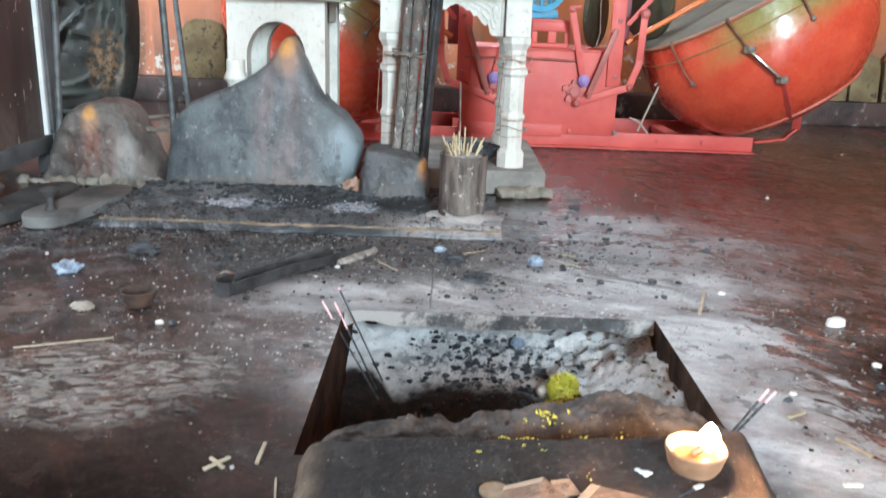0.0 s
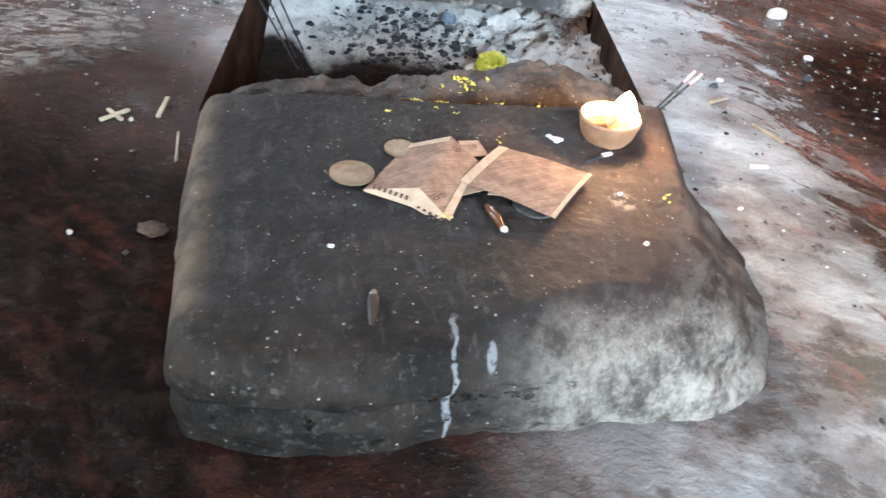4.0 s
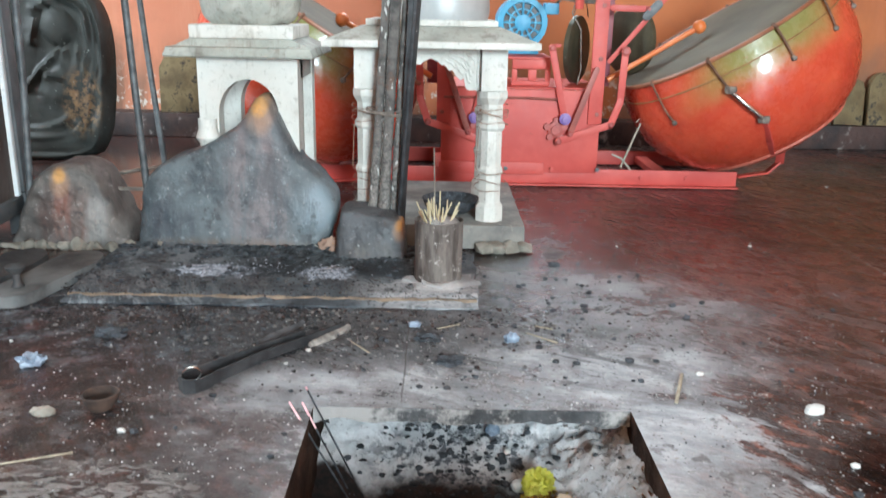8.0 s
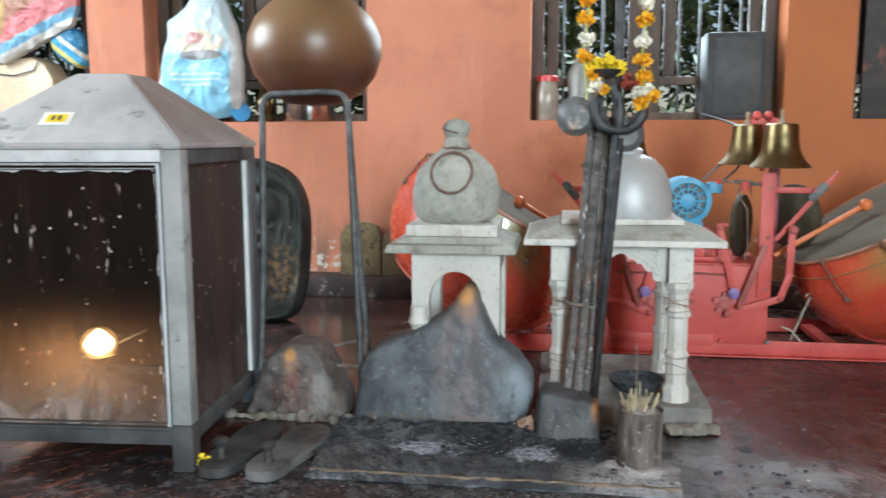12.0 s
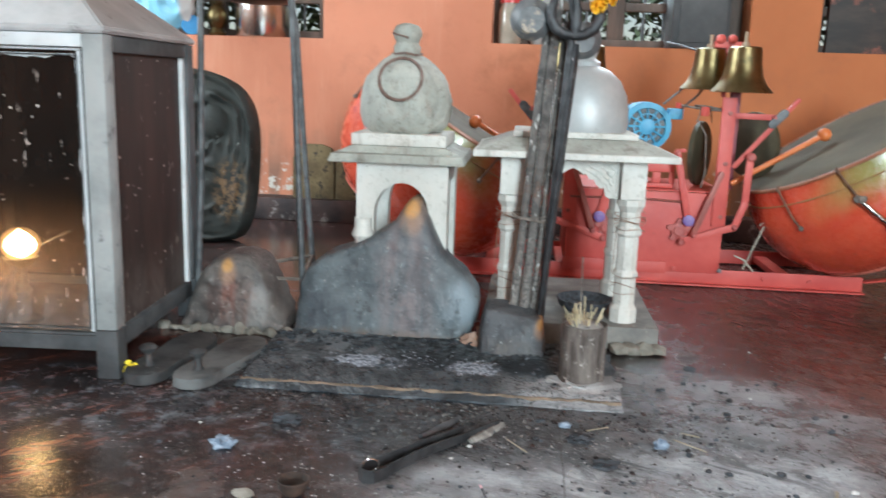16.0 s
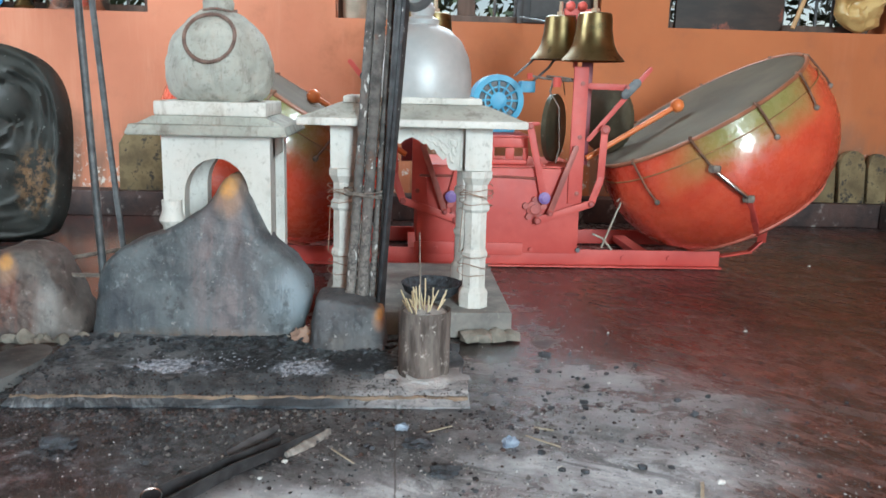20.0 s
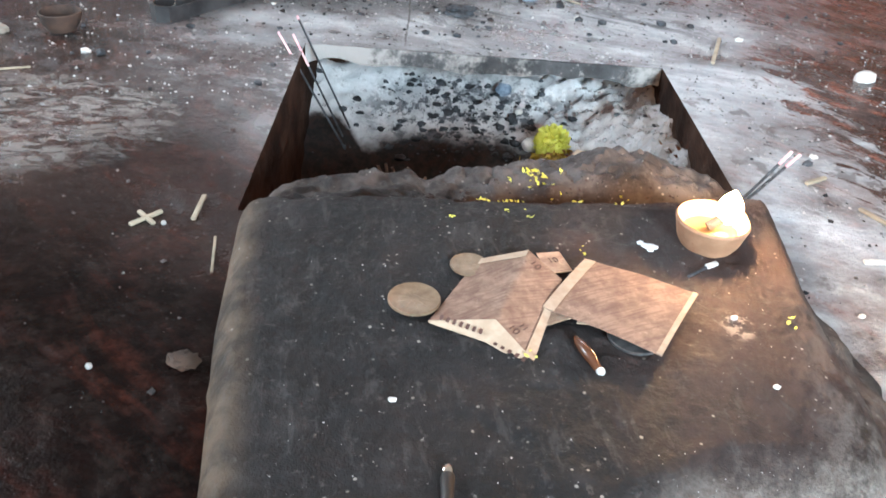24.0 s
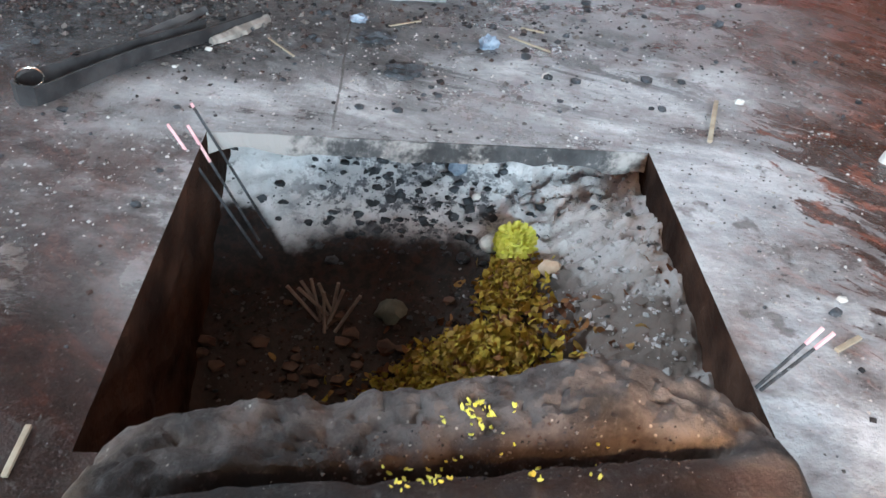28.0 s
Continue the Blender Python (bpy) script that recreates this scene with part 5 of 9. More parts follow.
for a, b in ((vb, vm), (vm, vt)):
    for i in range(4):
        bm.faces.new((a[i], a[(i + 1) % 4], b[(i + 1) % 4], b[i]))
bm.faces.new(vt)
bm.faces.new(vb[::-1])
bmesh.ops.bevel(bm, geom=list(bm.edges), offset=0.003, segments=2, affect="EDGES")
part("roof", bm, M_TIN, cab, "dented grey tin hipped roof")

# ---- trident, rods and what hangs on them ----
def flat_bar(bm, p, q, w, t):
    p, q = Vector(p), Vector(q)
    m = Matrix.Translation(p) @ (q - p).to_track_quat("Z", "Y").to_matrix().to_4x4()
    box(bm, -w / 2, w / 2, -t / 2, t / 2, 0, (q - p).length, t * 0.3, m)


def rod_set(kind, p, q, r, material, label, lumpy=False):
    bm = B()
    p, q = Vector(p), Vector(q)
    n = 150
    side = Vector((0.0, 0.0, 0.0))
    pts, rad = [], []
    for i in range(n + 1):
        f = i / n
        side = 0.0016 * noise.noise_vector(Vector((f * 7 + r * 900, 2, 0)))
        caked = max(0.0, 1 - f / 0.42)
        rough = noise.noise(Vector((f * 60, r * 900, 0)))
        thread = 0.10 * (i % 2) if "threaded" in label and f > 0.35 else 0.0
        pts.append(p.lerp(q, f) + Vector((side.x, side.y, 0)))
        rad.append(r * (1 + 0.10 * rough + thread + caked * (0.28 + 0.30 * rough)))
    tube(bm, pts, rad, 10)
    return solo(kind, bm, material, label, "iron rod", "rods bound before the silver shrine")


def rod_coat():
    k = Kit("sooty_rod_iron", 0.8)
    mid, fine = k.noise(40, 5, 0.65), k.noise(150, 5, 0.7)
    col = k.mix(k.step(mid, 0.3, 0.7), (0.040, 0.037, 0.036), (0.145, 0.130, 0.120))
    col = k.mix(k.step(k.noise(28, 4, 0.6), 0.58, 0.66, 0.0, 0.6), col, (0.13, 0.062, 0.038))
    caked = k.math("MULTIPLY", k.step(k.math("ADD", k.z, k.math("MULTIPLY", mid, 0.25)), 0.45, 0.25), k.step(fine, 0.40, 0.62))
    col = k.mix(k.math("MULTIPLY", caked, 0.75), col, (0.26, 0.235, 0.215))
    col = k.mix(k.step(k.noise(85, 4, 0.6, (1.0, 1.0, 0.45)), 0.60, 0.66, 0.0, 0.85), col, (0.56, 0.55, 0.53))
    k.set("Base Color", col)
    k.bump(mid, 0.5, 0.003).bump(fine, 0.6, 0.002)
    return k.mat


M_RODCOAT = rod_coat()
M_FORK = worn("dark_forged_iron", (0.026, 0.027, 0.030), (0.075, 0.078, 0.083), 30, 0.5, 0.4, dirt=(0.34, 0.33, 0.33), dirt_scale=120, dirt_from=0.68, bump=0.4, depth=0.002)
rod_set("iron_rod", (-0.083, 1.580, 0.002), (-0.041, 1.560, 0.625), 0.0080, M_RODCOAT, "ash-caked sooty iron rod tied upright", True)
rod_set("iron_rod", (-0.062, 1.572, 0.002), (-0.024, 1.550, 0.650), 0.0090, M_RODCOAT, "threaded rusty iron rod caked with ash", True)
rod_set("iron_rod", (-0.044, 1.578, 0.002), (-0.008, 1.560, 0.630), 0.0060, M_RODCOAT, "ash-speckled dark iron rod tied upright", True)
bm = B()
flat_bar(bm, (-0.030, 1.552, 0.002), (0.013, 1.534, 0.590), 0.019, 0.006)
solo("iron_strip", bm, worn("flecked_black_iron", (0.022, 0.024, 0.028), (0.060, 0.064, 0.070), 30, 0.55, 0.3, dirt=(0.72, 0.72, 0.71), dirt_scale=60, dirt_from=0.63, bump=0.4), "flat dark iron strip flecked with white paint", "iron strip", "rods bound before the silver shrine")
bm = B()
for k in range(3):
    pts = []
    for i in range(25):
        a = 2 * math.pi * i / 24
        pts.append((-0.048 + 0.040 * math.cos(a), 1.572 + 0.026 * math.sin(a), 0.262 + 0.004 * k + 0.003 * math.sin(a * 2 + k)))
    tube(bm, pts, 0.0014, 5)
solo("binding_wire", bm, M_RUST, "rusty wire wound round the rods", "wire")
for px in (sx - 0.119, sx + 0.117):
    bm, pts = B(), []
    for k, (z0, fall) in enumerate(((0.272, 0.0006), (0.262, 0.0011), (0.150, 0.0014))):
        pts += [(px + (0.030 + 0.002 * math.sin(i * 2.1)) * math.cos(0.5 * i + k * 1.7), sy - 0.10 + 0.030 * math.sin(0.5 * i + k * 1.7), z0 - fall * i + 0.003 * math.sin(i * 1.3 + k)) for i in range(30)]
    tube(bm, pts, 0.0007, 4)
    solo("sacred_thread", bm, worn("faded_thread", (0.24, 0.14, 0.10), (0.34, 0.22, 0.16), 80, 0.9), "faded brown thread wound round a shrine post", "thread", "threads on the posts")

tri = thing("trident", (0.0, 1.53, 0), "dark iron trident hung with garlands", "trident")
bm = B()
tube(bm, [(-0.028, 1.565, 0.002), (-0.006, 1.545, 0.45), (0.003, 1.532, 0.62), (0.004, 1.528, 0.90)], [0.008, 0.008, 0.007, 0.009], 10)
part("shaft", bm, M_FORK, tri)
for s in (-1, 1):
    bm = B()
    pts = [(0.006 + s * x, 1.524, z) for x, z in ((0.0, 0.604), (0.018, 0.606), (0.034, 0.616), (0.043, 0.632), (0.044, 0.648), (0.038, 0.662), (0.030, 0.672))]
    tube(bm, pts, [0.008, 0.0095, 0.0105, 0.011, 0.010, 0.007, 0.002], 10)
    part("prong", bm, M_FORK, tri)
bm = B()
tube(bm, [(0.006, 1.524, 0.60), (0.008, 1.524, 0.64), (0.006, 1.524, 0.675)], [0.008, 0.011, 0.004], 10)
part("middle_prong", bm, M_FORK, tri)
bm = B()
lathe(bm, [(0.0, 0.0), (0.010, 0.001), (0.026, 0.010), (0.030, 0.016), (0.028, 0.017), (0.020, 0.010), (0, 0.006)], 20, pose(-0.020, 1.508, 0.697))
tube(bm, [(-0.020, 1.508, 0.70), (-0.004, 1.517, 0.66), (0.004, 1.523, 0.615)], 0.004, 6)
part("dish", bm, M_FORK, tri, "small dark iron dish")

M_MARI = worn("marigold_petals", (0.80, 0.36, 0.01), (0.85, 0.50, 0.02), 200, 0.7)
M_YELLOW = worn("yellow_petals", (0.80, 0.58, 0.02), (0.85, 0.68, 0.05), 200, 0.7)
M_WHITEFL = worn("white_petals", (0.75, 0.73, 0.62), (0.82, 0.80, 0.72), 200, 0.7)


def blossom(bm, c, r, rnd, petals=42, flat=0.6):
    """A ruffled double flower head."""
    c = Vector(c)
    for i in range(petals):
        d = Vector((rnd.gauss(0, 1), rnd.gauss(0, 1), rnd.gauss(0, flat))).normalized()
        u = d.orthogonal().normalized()
        u = (u * math.cos(i) + d.cross(u) * math.sin(i)).normalized()
        s = r * rnd.uniform(0.75, 1.1)
        w = r * 0.38
        a = c + d * s * 0.25
        tip = c + d * s
        bm.faces.new([bm.verts.new(p) for p in (a, (a + tip) / 2 + u * w + d * 0.1 * r, tip + u * w * 0.5, tip - u * w * 0.5, (a + tip) / 2 - u * w)])
    bmesh.ops.create_icosphere(bm, subdivisions=1, radius=r * 0.55, matrix=Matrix.Translation(c))


rnd = random.Random(11)
for gx, zs, lab in ((-0.058, (0.895, 0.868, 0.84, 0.805, 0.772, 0.738, 0.708, 0.684), "left"), (0.047, (0.89, 0.862, 0.832, 0.80, 0.764, 0.73, 0.70, 0.676, 0.655), "right")):
    gar = thing("garland", (gx, 1.50, 0.66), "hanging garland of orange marigolds and white flowers", "garland", "garlands on the trident")
    bm = B()
    tube(bm, [(gx + 0.004 * math.sin(z * 40), 1.50, z) for z in [0.66 + 0.02 * i for i in range(18)]] + [(0.002, 1.515, 1.05)], 0.0022, 5)
    part("cord", bm, worn("green_stalks", (0.30, 0.32, 0.08), (0.4, 0.42, 0.14), 60, 0.7), gar)
    for i, z in enumerate(zs):
        white = (i % 3 == 1) if lab == "left" else (i in (2, 4, 7))
        bm = B()
        blossom(bm, (gx + rnd.uniform(-0.004, 0.004) + (0.003 * i if lab == "left" and i > 5 else 0), 1.50, z), 0.0175 if not white else 0.0165, rnd)
        part("blossom", bm, M_WHITEFL if white else M_MARI, gar, "white flower" if white else "", smooth=False)
for i in range(5):
    bm = B()
    blossom(bm, (-0.020 + 0.012 * (i - 2), 1.506 + 0.008 * (i % 2), 0.718 + 0.006 * (2 - abs(i - 2))), 0.0155, rnd, 40, 0.8)
    solo("yellow_flower", bm, M_YELLOW, "bright yellow flower heaped in the trident's dish", "flower", "yellow flowers in the dish", smooth=False)
for c, mm, lab in (((-0.028, 1.503, 0.678), M_MARI, "orange marigold tucked under the dish"), ((0.040, 1.492, 0.672), M_WHITEFL, "white flower tucked on the trident"), ((0.062, 1.496, 0.668), M_MARI, "orange marigold tucked on the trident"), ((0.022, 1.498, 0.690), worn("dark_red_petals", (0.20, 0.03, 0.02), (0.3, 0.06, 0.03), 90, 0.7), "dried dark red flower on the trident")):
    bm = B()
    blossom(bm, c, 0.017, rnd)
    solo("flower", bm, mm, lab, "flower", "loose flowers on the trident", smooth=False)

# hourglass hand drum tied to the trident
dm = thing("hand_drum", (-0.03, 1.56, 0.6), "worn dark hourglass hand drum tied to the trident", "hand drum")
M_HIDE = worn("flaking_hide", (0.07, 0.075, 0.08), (0.15, 0.155, 0.16), 24, 0.5, dirt=(0.45, 0.36, 0.27), dirt_scale=20, dirt_from=0.55)
for c, rr in (((-0.072, 1.548, 0.632), 0.038), ((0.024, 1.566, 0.598), 0.034)):
    bm = B()
    m = look(c, (-0.03, 0.2, 0.50))
    lathe(bm, [(0, 0.004), (rr * 0.93, 0.004), (rr, 0.0), (rr, -0.008), (rr * 0.9, -0.014), (rr * 0.6, -0.03), (0, -0.03)], 26, m)
    part("head", bm, M_HIDE, dm)
bm = B()
tube(bm, [(-0.072, 1.565, 0.632), (-0.024, 1.582, 0.615), (0.024, 1.585, 0.598)], [0.028, 0.014, 0.026], 12)
part("waist", bm, M_HIDE, dm)

# ---- incense tin ----
tin = thing("incense_tin", (0.046, 1.372, 0), "rusty ash-filled tin used as an incense holder", "incense holder")
bm = B()
lathe(bm, [(0, 0.0142), (0.038, 0.0142), (0.0395, 0.024), (0.039, 0.06), (0.0395, 0.118), (0.0385, 0.1185), (0.0375, 0.112), (0, 0.112)], 28, pose(0.046, 1.372, 0))
for v in bm.verts:
    v.co += 0.0012 * noise.noise_vector(v.co * 40)
part("body", bm, worn("ash_streaked_rust", (0.055, 0.042, 0.037), (0.17, 0.145, 0.13), 22, 0.85, 0.0, dirt=(0.46, 0.43, 0.40), dirt_scale=60, dirt_from=0.57, bump=0.4, stretch=(3, 3, 0.6)), tin)
bm = B()
lump(bm, (0.046, 1.372, 0.112), 0.036, 0.036, 0.007, 0.3, 2, 2.0, 5)
part("ash_fill", bm, M_ASH, tin)
M_STRAW = worn("incense_stick_bamboo", (0.42, 0.345, 0.21), (0.58, 0.50, 0.34), 60, 0.7)
for i in range(26):
    bm = B()
    a, r = rnd.uniform(0, 6.28), rnd.uniform(0.004, 0.03)
    b = Vector((0.046 + r * math.cos(a), 1.372 + r * math.sin(a), 0.112))
    tube(bm, [b, b + Vector((0.018 * math.cos(a) * rnd.random(), 0.018 * math.sin(a) * rnd.random(), rnd.uniform(0.018, 0.046)))], 0.0012, 5)
    part("stick_stub", bm, M_STRAW, tin)
bm = B()
tube(bm, [(0.040, 1.372, 0.11), (0.036, 1.370, 0.235)], 0.0011, 5)
part("incense_stick", bm, M_RUST, tin, "unburnt dark incense stick")
bm = B()
lump(bm, (0.052, 1.36, 0.011), 0.058, 0.05, 0.012, 0.6, 3, 4.0, 2.5)
solo("ash_drift", bm, M_ASH, "pale ash drift round the tin's foot", "ash", kind="stuff")
bm = B()
lathe(bm, [(0, 0.0), (0.035, 0.0), (0.055, 0.02), (0.062, 0.045), (0.058, 0.047), (0.045, 0.02), (0, 0.012)], 24, pose(0.070, 1.70, 0.051) @ Matrix.Diagonal((0.95, 0.95, 0.62, 1)))
solo("black_bowl", bm, M_CHAR, "soot-black iron bowl under the silver shrine", "bowl")
bm = B()
for x in range(4):
    lump(bm, (0.135 + 0.024 * x, 1.575 + 0.004 * x, 0.010), 0.022, 0.018, 0.014, 0.45, 1, x + 30.0)
solo("clay_crumbs", bm, M_MORTAR, "crumbling clay at the shrine's corner", "clay")

# ---- drum machine ----
MX, MY = 0.250, 2.21
mach = thing("drum_machine", (MX, MY + 0.15, 0), "coral red electric temple drum machine on a steel base", "drum machine")


def steel(name, x0, x1, y0, y1, z0, z1, m=None, label="", material=None, bevel=0.002):
    bm = B()
    box(bm, x0, x1, y0, y1, z0, z1, bevel, m)
    return part(name, bm, material or M_REDPAINT, mach, label)


for y in (MY, MY + 0.30):
    steel("base_rail", MX - 0.585, MX + 0.585, y, y + 0.005, 0.003, 0.045)
    steel("base_flange", MX - 0.585, MX + 0.585, y + (0.0055 if y > 2.4 else -0.022), y + (0.028 if y > 2.4 else -0.0005), 0.002, 0.0065)
for x in (MX - 0.4, MX - 0.2, MX + 0.2, MX + 0.4):
    steel("cross_member", x - 0.018, x + 0.018, MY + 0.0055, MY + 0.2995, 0.012, 0.030)
steel("front_panel", MX - 0.200, MX + 0.210, MY - 0.006, MY - 0.002, 0.035, 0.250)
steel("lower_lip", MX - 0.205, MX + 0.07, MY - 0.012, MY - 0.0065, 0.030, 0.062)
steel("side_panel", MX - 0.200, MX - 0.196, MY - 0.001, MY + 0.29, 0.047, 0.250)
steel("side_panel", MX + 0.206, MX + 0.210, MY - 0.001, MY + 0.29, 0.047, 0.250)
steel("shelf", MX - 0.20, MX + 0.21, MY - 0.001, MY + 0.29, 0.2505, 0.255)
# slotted motor bracket
for z0, z1 in ((0.256, 0.268), (0.298, 0.322)):
    steel("bracket_bar", MX - 0.02, MX + 0.078, MY + 0.03, MY + 0.036, z0, z1)
for x in (-0.02, 0.022, 0.066):
    steel("bracket_web", MX + x, MX + x + (0.022 if x > 0 and x < 0.05 else 0.014), MY + 0.030, MY + 0.036, 0.2685, 0.2975)
steel("motor_plate", MX - 0.06, MX + 0.085, MY + 0.037, MY + 0.25, 0.322, 0.328)
def lever(bm, pts, w, y, t=0.005):
    """A flat bar with rounded ends and knees, standing in the plane y."""
    for p, q in zip(pts, pts[1:]):
        d = math.degrees(math.atan2(q[1] - p[1], q[0] - p[0]))
        long = math.hypot(q[0] - p[0], q[1] - p[1])
        ol = [(long + w / 2 * math.cos(u), w / 2 * math.sin(u)) for u in (math.pi * (i / 8 - 0.5) for i in range(9))]
        ol += [(w / 2 * math.cos(u), w / 2 * math.sin(u)) for u in (math.pi * (i / 8 + 0.5) for i in range(9))]
        prism(bm, ol, 0.0, t, 0.0006, pose(p[0], y - t, p[1], 0, -d, 0))
        y -= 0.0004


M_DARKRED = worn("dark_red_paint", (0.22, 0.05, 0.04), (0.34, 0.08, 0.06), 20, 0.5)
M_CAM = worn("greasy_red_cam", (0.30, 0.05, 0.045), (0.42, 0.09, 0.075), 40, 0.5)
M_VIOLET = worn("violet_paint", (0.17, 0.10, 0.30), (0.26, 0.17, 0.38), 30, 0.5)
for s in (-1, 1):
    def at(x, z):
        return (MX + s * (x - MX), z)
    bm = B()
    x = MX + s * 0.195
    box(bm, x - 0.018, x + 0.018, MY - 0.013, MY - 0.0065, 0.165, 0.500, 0.0015)
    box(bm, x + s * 0.0145 - 0.003, x + s * 0.0145 + 0.003, MY - 0.006, MY + 0.03, 0.165, 0.500, 0.001)
    upright = part("upright", bm, M_REDPAINT, mach)
    for z in (0.19, 0.33, 0.46):
        bm = B()
        lathe(bm, [(0, 0), (0.006, 0), (0.006, 0.004), (0, 0.005)], 6, pose(x + s * 0.004, MY - 0.0125, z, 90, 0, 0))
        part("rivet", bm, M_DARKRED, upright)
    bm = B()
    lever(bm, [at(0.470, 0.4545), at(0.572, 0.4530)], 0.015, MY - 0.004)
    part("side_arm", bm, M_REDPAINT, mach)
    bm = B()
    lever(bm, [at(0.509, 0.3507), at(0.505, 0.225), at(0.485, 0.166), at(0.352, 0.121)], 0.018, MY - 0.018)
    part("crank_lever", bm, M_REDPAINT, mach)
    bm = B()
    lever(bm, [at(0.324, 0.3557), at(0.366, 0.179)], 0.017, MY - 0.016, 0.006)
    lever(bm, [at(0.322, 0.3590), at(0.343, 0.3610)], 0.009, MY - 0.012)
    striker = part("striker_lever", bm, M_REDPAINT, mach)
    bm = B()
    lathe(bm, [(0, 0), (0.013, 0), (0.015, 0.003), (0.015, 0.009), (0.008, 0.011), (0.008, 0.015), (0, 0.015)], 20, pose(at(0.366, 0)[0], MY - 0.023, 0.179, 90, 0, 0))
    part("roller", bm, M_VIOLET, striker, "violet painted roller")
    bm = B()
    lever(bm, [at(0.4382, 0.304), at(0.3810, 0.142)], 0.014, MY - 0.026)
    part("push_rod", bm, M_DARKRED, mach)
    bm = B()
    cx, cz = at(0.345, 0.150)
    lathe(bm, [(0, 0), (0.020, 0), (0.020, 0.010), (0.012, 0.012), (0.012, 0.018), (0, 0.018)], 16, pose(cx, MY - 0.007, cz, 90, 0, 0))
    for a in range(5):
        t = a * 1.2566 + 0.3
        lathe(bm, [(0, 0), (0.008, 0), (0.008, 0.010), (0, 0.010)], 8, pose(cx + 0.024 * math.cos(t), MY - 0.009, cz + 0.024 * math.sin(t), 90, 0, 0))
    part("cam_wheel", bm, M_CAM, mach)
    for (bx, bz), yy, k in ((at(0.509, 0.3507), -0.022, 1.2), (at(0.324, 0.3557), -0.021, 0.8), (at(0.485, 0.166), -0.022, 0.8), (at(0.352, 0.121), -0.022, 0.9), (at(0.560, 0.453), -0.008, 0.7), (at(0.381, 0.142), -0.030, 0.7)):
        bm = B()
        lathe(bm, [(0, 0), (0.010 * k, 0), (0.010 * k, 0.006), (0.006 * k, 0.008), (0.006 * k, 0.011), (0, 0.011)], 12, pose(bx, MY + yy, bz, 90, 0, 0))
        part("pivot_bolt", bm, M_CAM, mach)
    # drum mallet and bell striker
    bm = B()
    a0, a1 = Vector((at(0.478, 0)[0], MY + 0.03, 0.275)), Vector((at(0.710, 0)[0], MY + 0.055, 0.412))
    tube(bm, [a0, a1], 0.0072, 10)
    bmesh.ops.create_icosphere(bm, subdivisions=3, radius=0.0175, matrix=Matrix.Translation(a1))
    part("mallet", bm, M_ORANGE, mach, "orange lacquered drum mallet")
    bm = B()
    lever(bm, [at(0.4737, 0.325), at(0.6161, 0.498)], 0.012, MY - 0.001)
    arm = part("bell_striker", bm, M_REDPAINT, mach)
    bm = B()
    lever(bm, [at(0.556, 0.436), at(0.582, 0.464)], 0.022, MY - 0.010, 0.007)
    part("binding", bm, M_IRON, arm, "dark tape wound round the lever")
    # curved bracket that carries the drum
    bm = B()
    for p, q in (((MX + s * 0.583, MY + 0.0, 0.033), (MX + s * 0.675, MY + 0.03, 0.040)), ((MX + s * 0.672, MY + 0.03, 0.038), (MX + s * 0.705, MY + 0.03, 0.070)), ((MX + s * 0.705, MY + 0.03, 0.066), (MX + s * 0.680, MY - 0.03, 0.150))):
        flat_bar(bm, p, q, 0.022, 0.005)
    part("drum_bracket", bm, M_REDPAINT, mach)
for i in range(6):
    bm = B()
    lathe(bm, [(0, 0), (0.006, 0), (0.006, 0.005), (0, 0.006)], 6, pose(MX - 0.15 + 0.12 * i, MY - 0.0005 if i > 3 else MY - 0.0125, 0.026 if i > 3 else 0.046, 90, 0, 0))
    part("bolt", bm, M_IRON if i in (1, 3) else M_REDPAINT, mach)
# knotted cord stays
bm = B()
tube(bm, [(MX + 0.29, MY + 0.005, 0.255), (MX + 0.325, MY + 0.0, 0.19), (MX + 0.275, MY + 0.005, 0.05)], 0.0028, 6)
tube(bm, [(MX + 0.25, MY + 0.005, 0.085), (MX + 0.275, MY + 0.004, 0.075), (MX + 0.30, MY - 0.004, 0.046)], 0.0028, 6)
for i in range(6):
    tube(bm, [(MX + 0.325, MY, 0.19), (MX + 0.325 + 0.022 * math.cos(i), MY - 0.008, 0.19 + 0.02 * math.sin(i * 1.7))], 0.0016, 4)
part("cord_stay", bm, worn("dirty_cord", (0.30, 0.27, 0.22), (0.42, 0.38, 0.32), 60, 0.9), mach)

# motor
mc = Vector((MX + 0.012, MY + 0.145, 0.412))
bm = B()
lathe(bm, [(0.058, 0.0), (0.066, 0.008), (0.068, 0.03), (0.066, 0.13), (0.05, 0.14), (0, 0.14)], 32, pose(*mc, -90, 0, 0))
box(bm, mc.x - 0.05, mc.x + 0.05, mc.y + 0.02, mc.y + 0.12, 0.3285, 0.352, 0.003)
box(bm, mc.x + 0.058, mc.x + 0.098, mc.y + 0.005, mc.y + 0.05, mc.z + 0.022, mc.z + 0.052, 0.004)
motor = part("motor", bm, M_BLUE, mach, "dusty blue electric motor")
bm = B()
lathe(bm, [(0.050, 0.0), (0.066, -0.004), (0.067, 0.004), (0.052, 0.007), (0.050, 0.0)], 40, pose(mc.x, mc.y - 0.002, mc.z, 90, 0, 0))
lathe(bm, [(0.033, 0.004), (0.037, 0.004), (0.037, 0.008), (0.033, 0.008), (0.033, 0.004)], 40, pose(mc.x, mc.y - 0.002, mc.z, 90, 0, 0))
lathe(bm, [(0, 0.003), (0.022, 0.003), (0.022, 0.008), (0.014, 0.010), (0, 0.010)], 24, pose(mc.x, mc.y - 0.002, mc.z, 90, 0, 0))
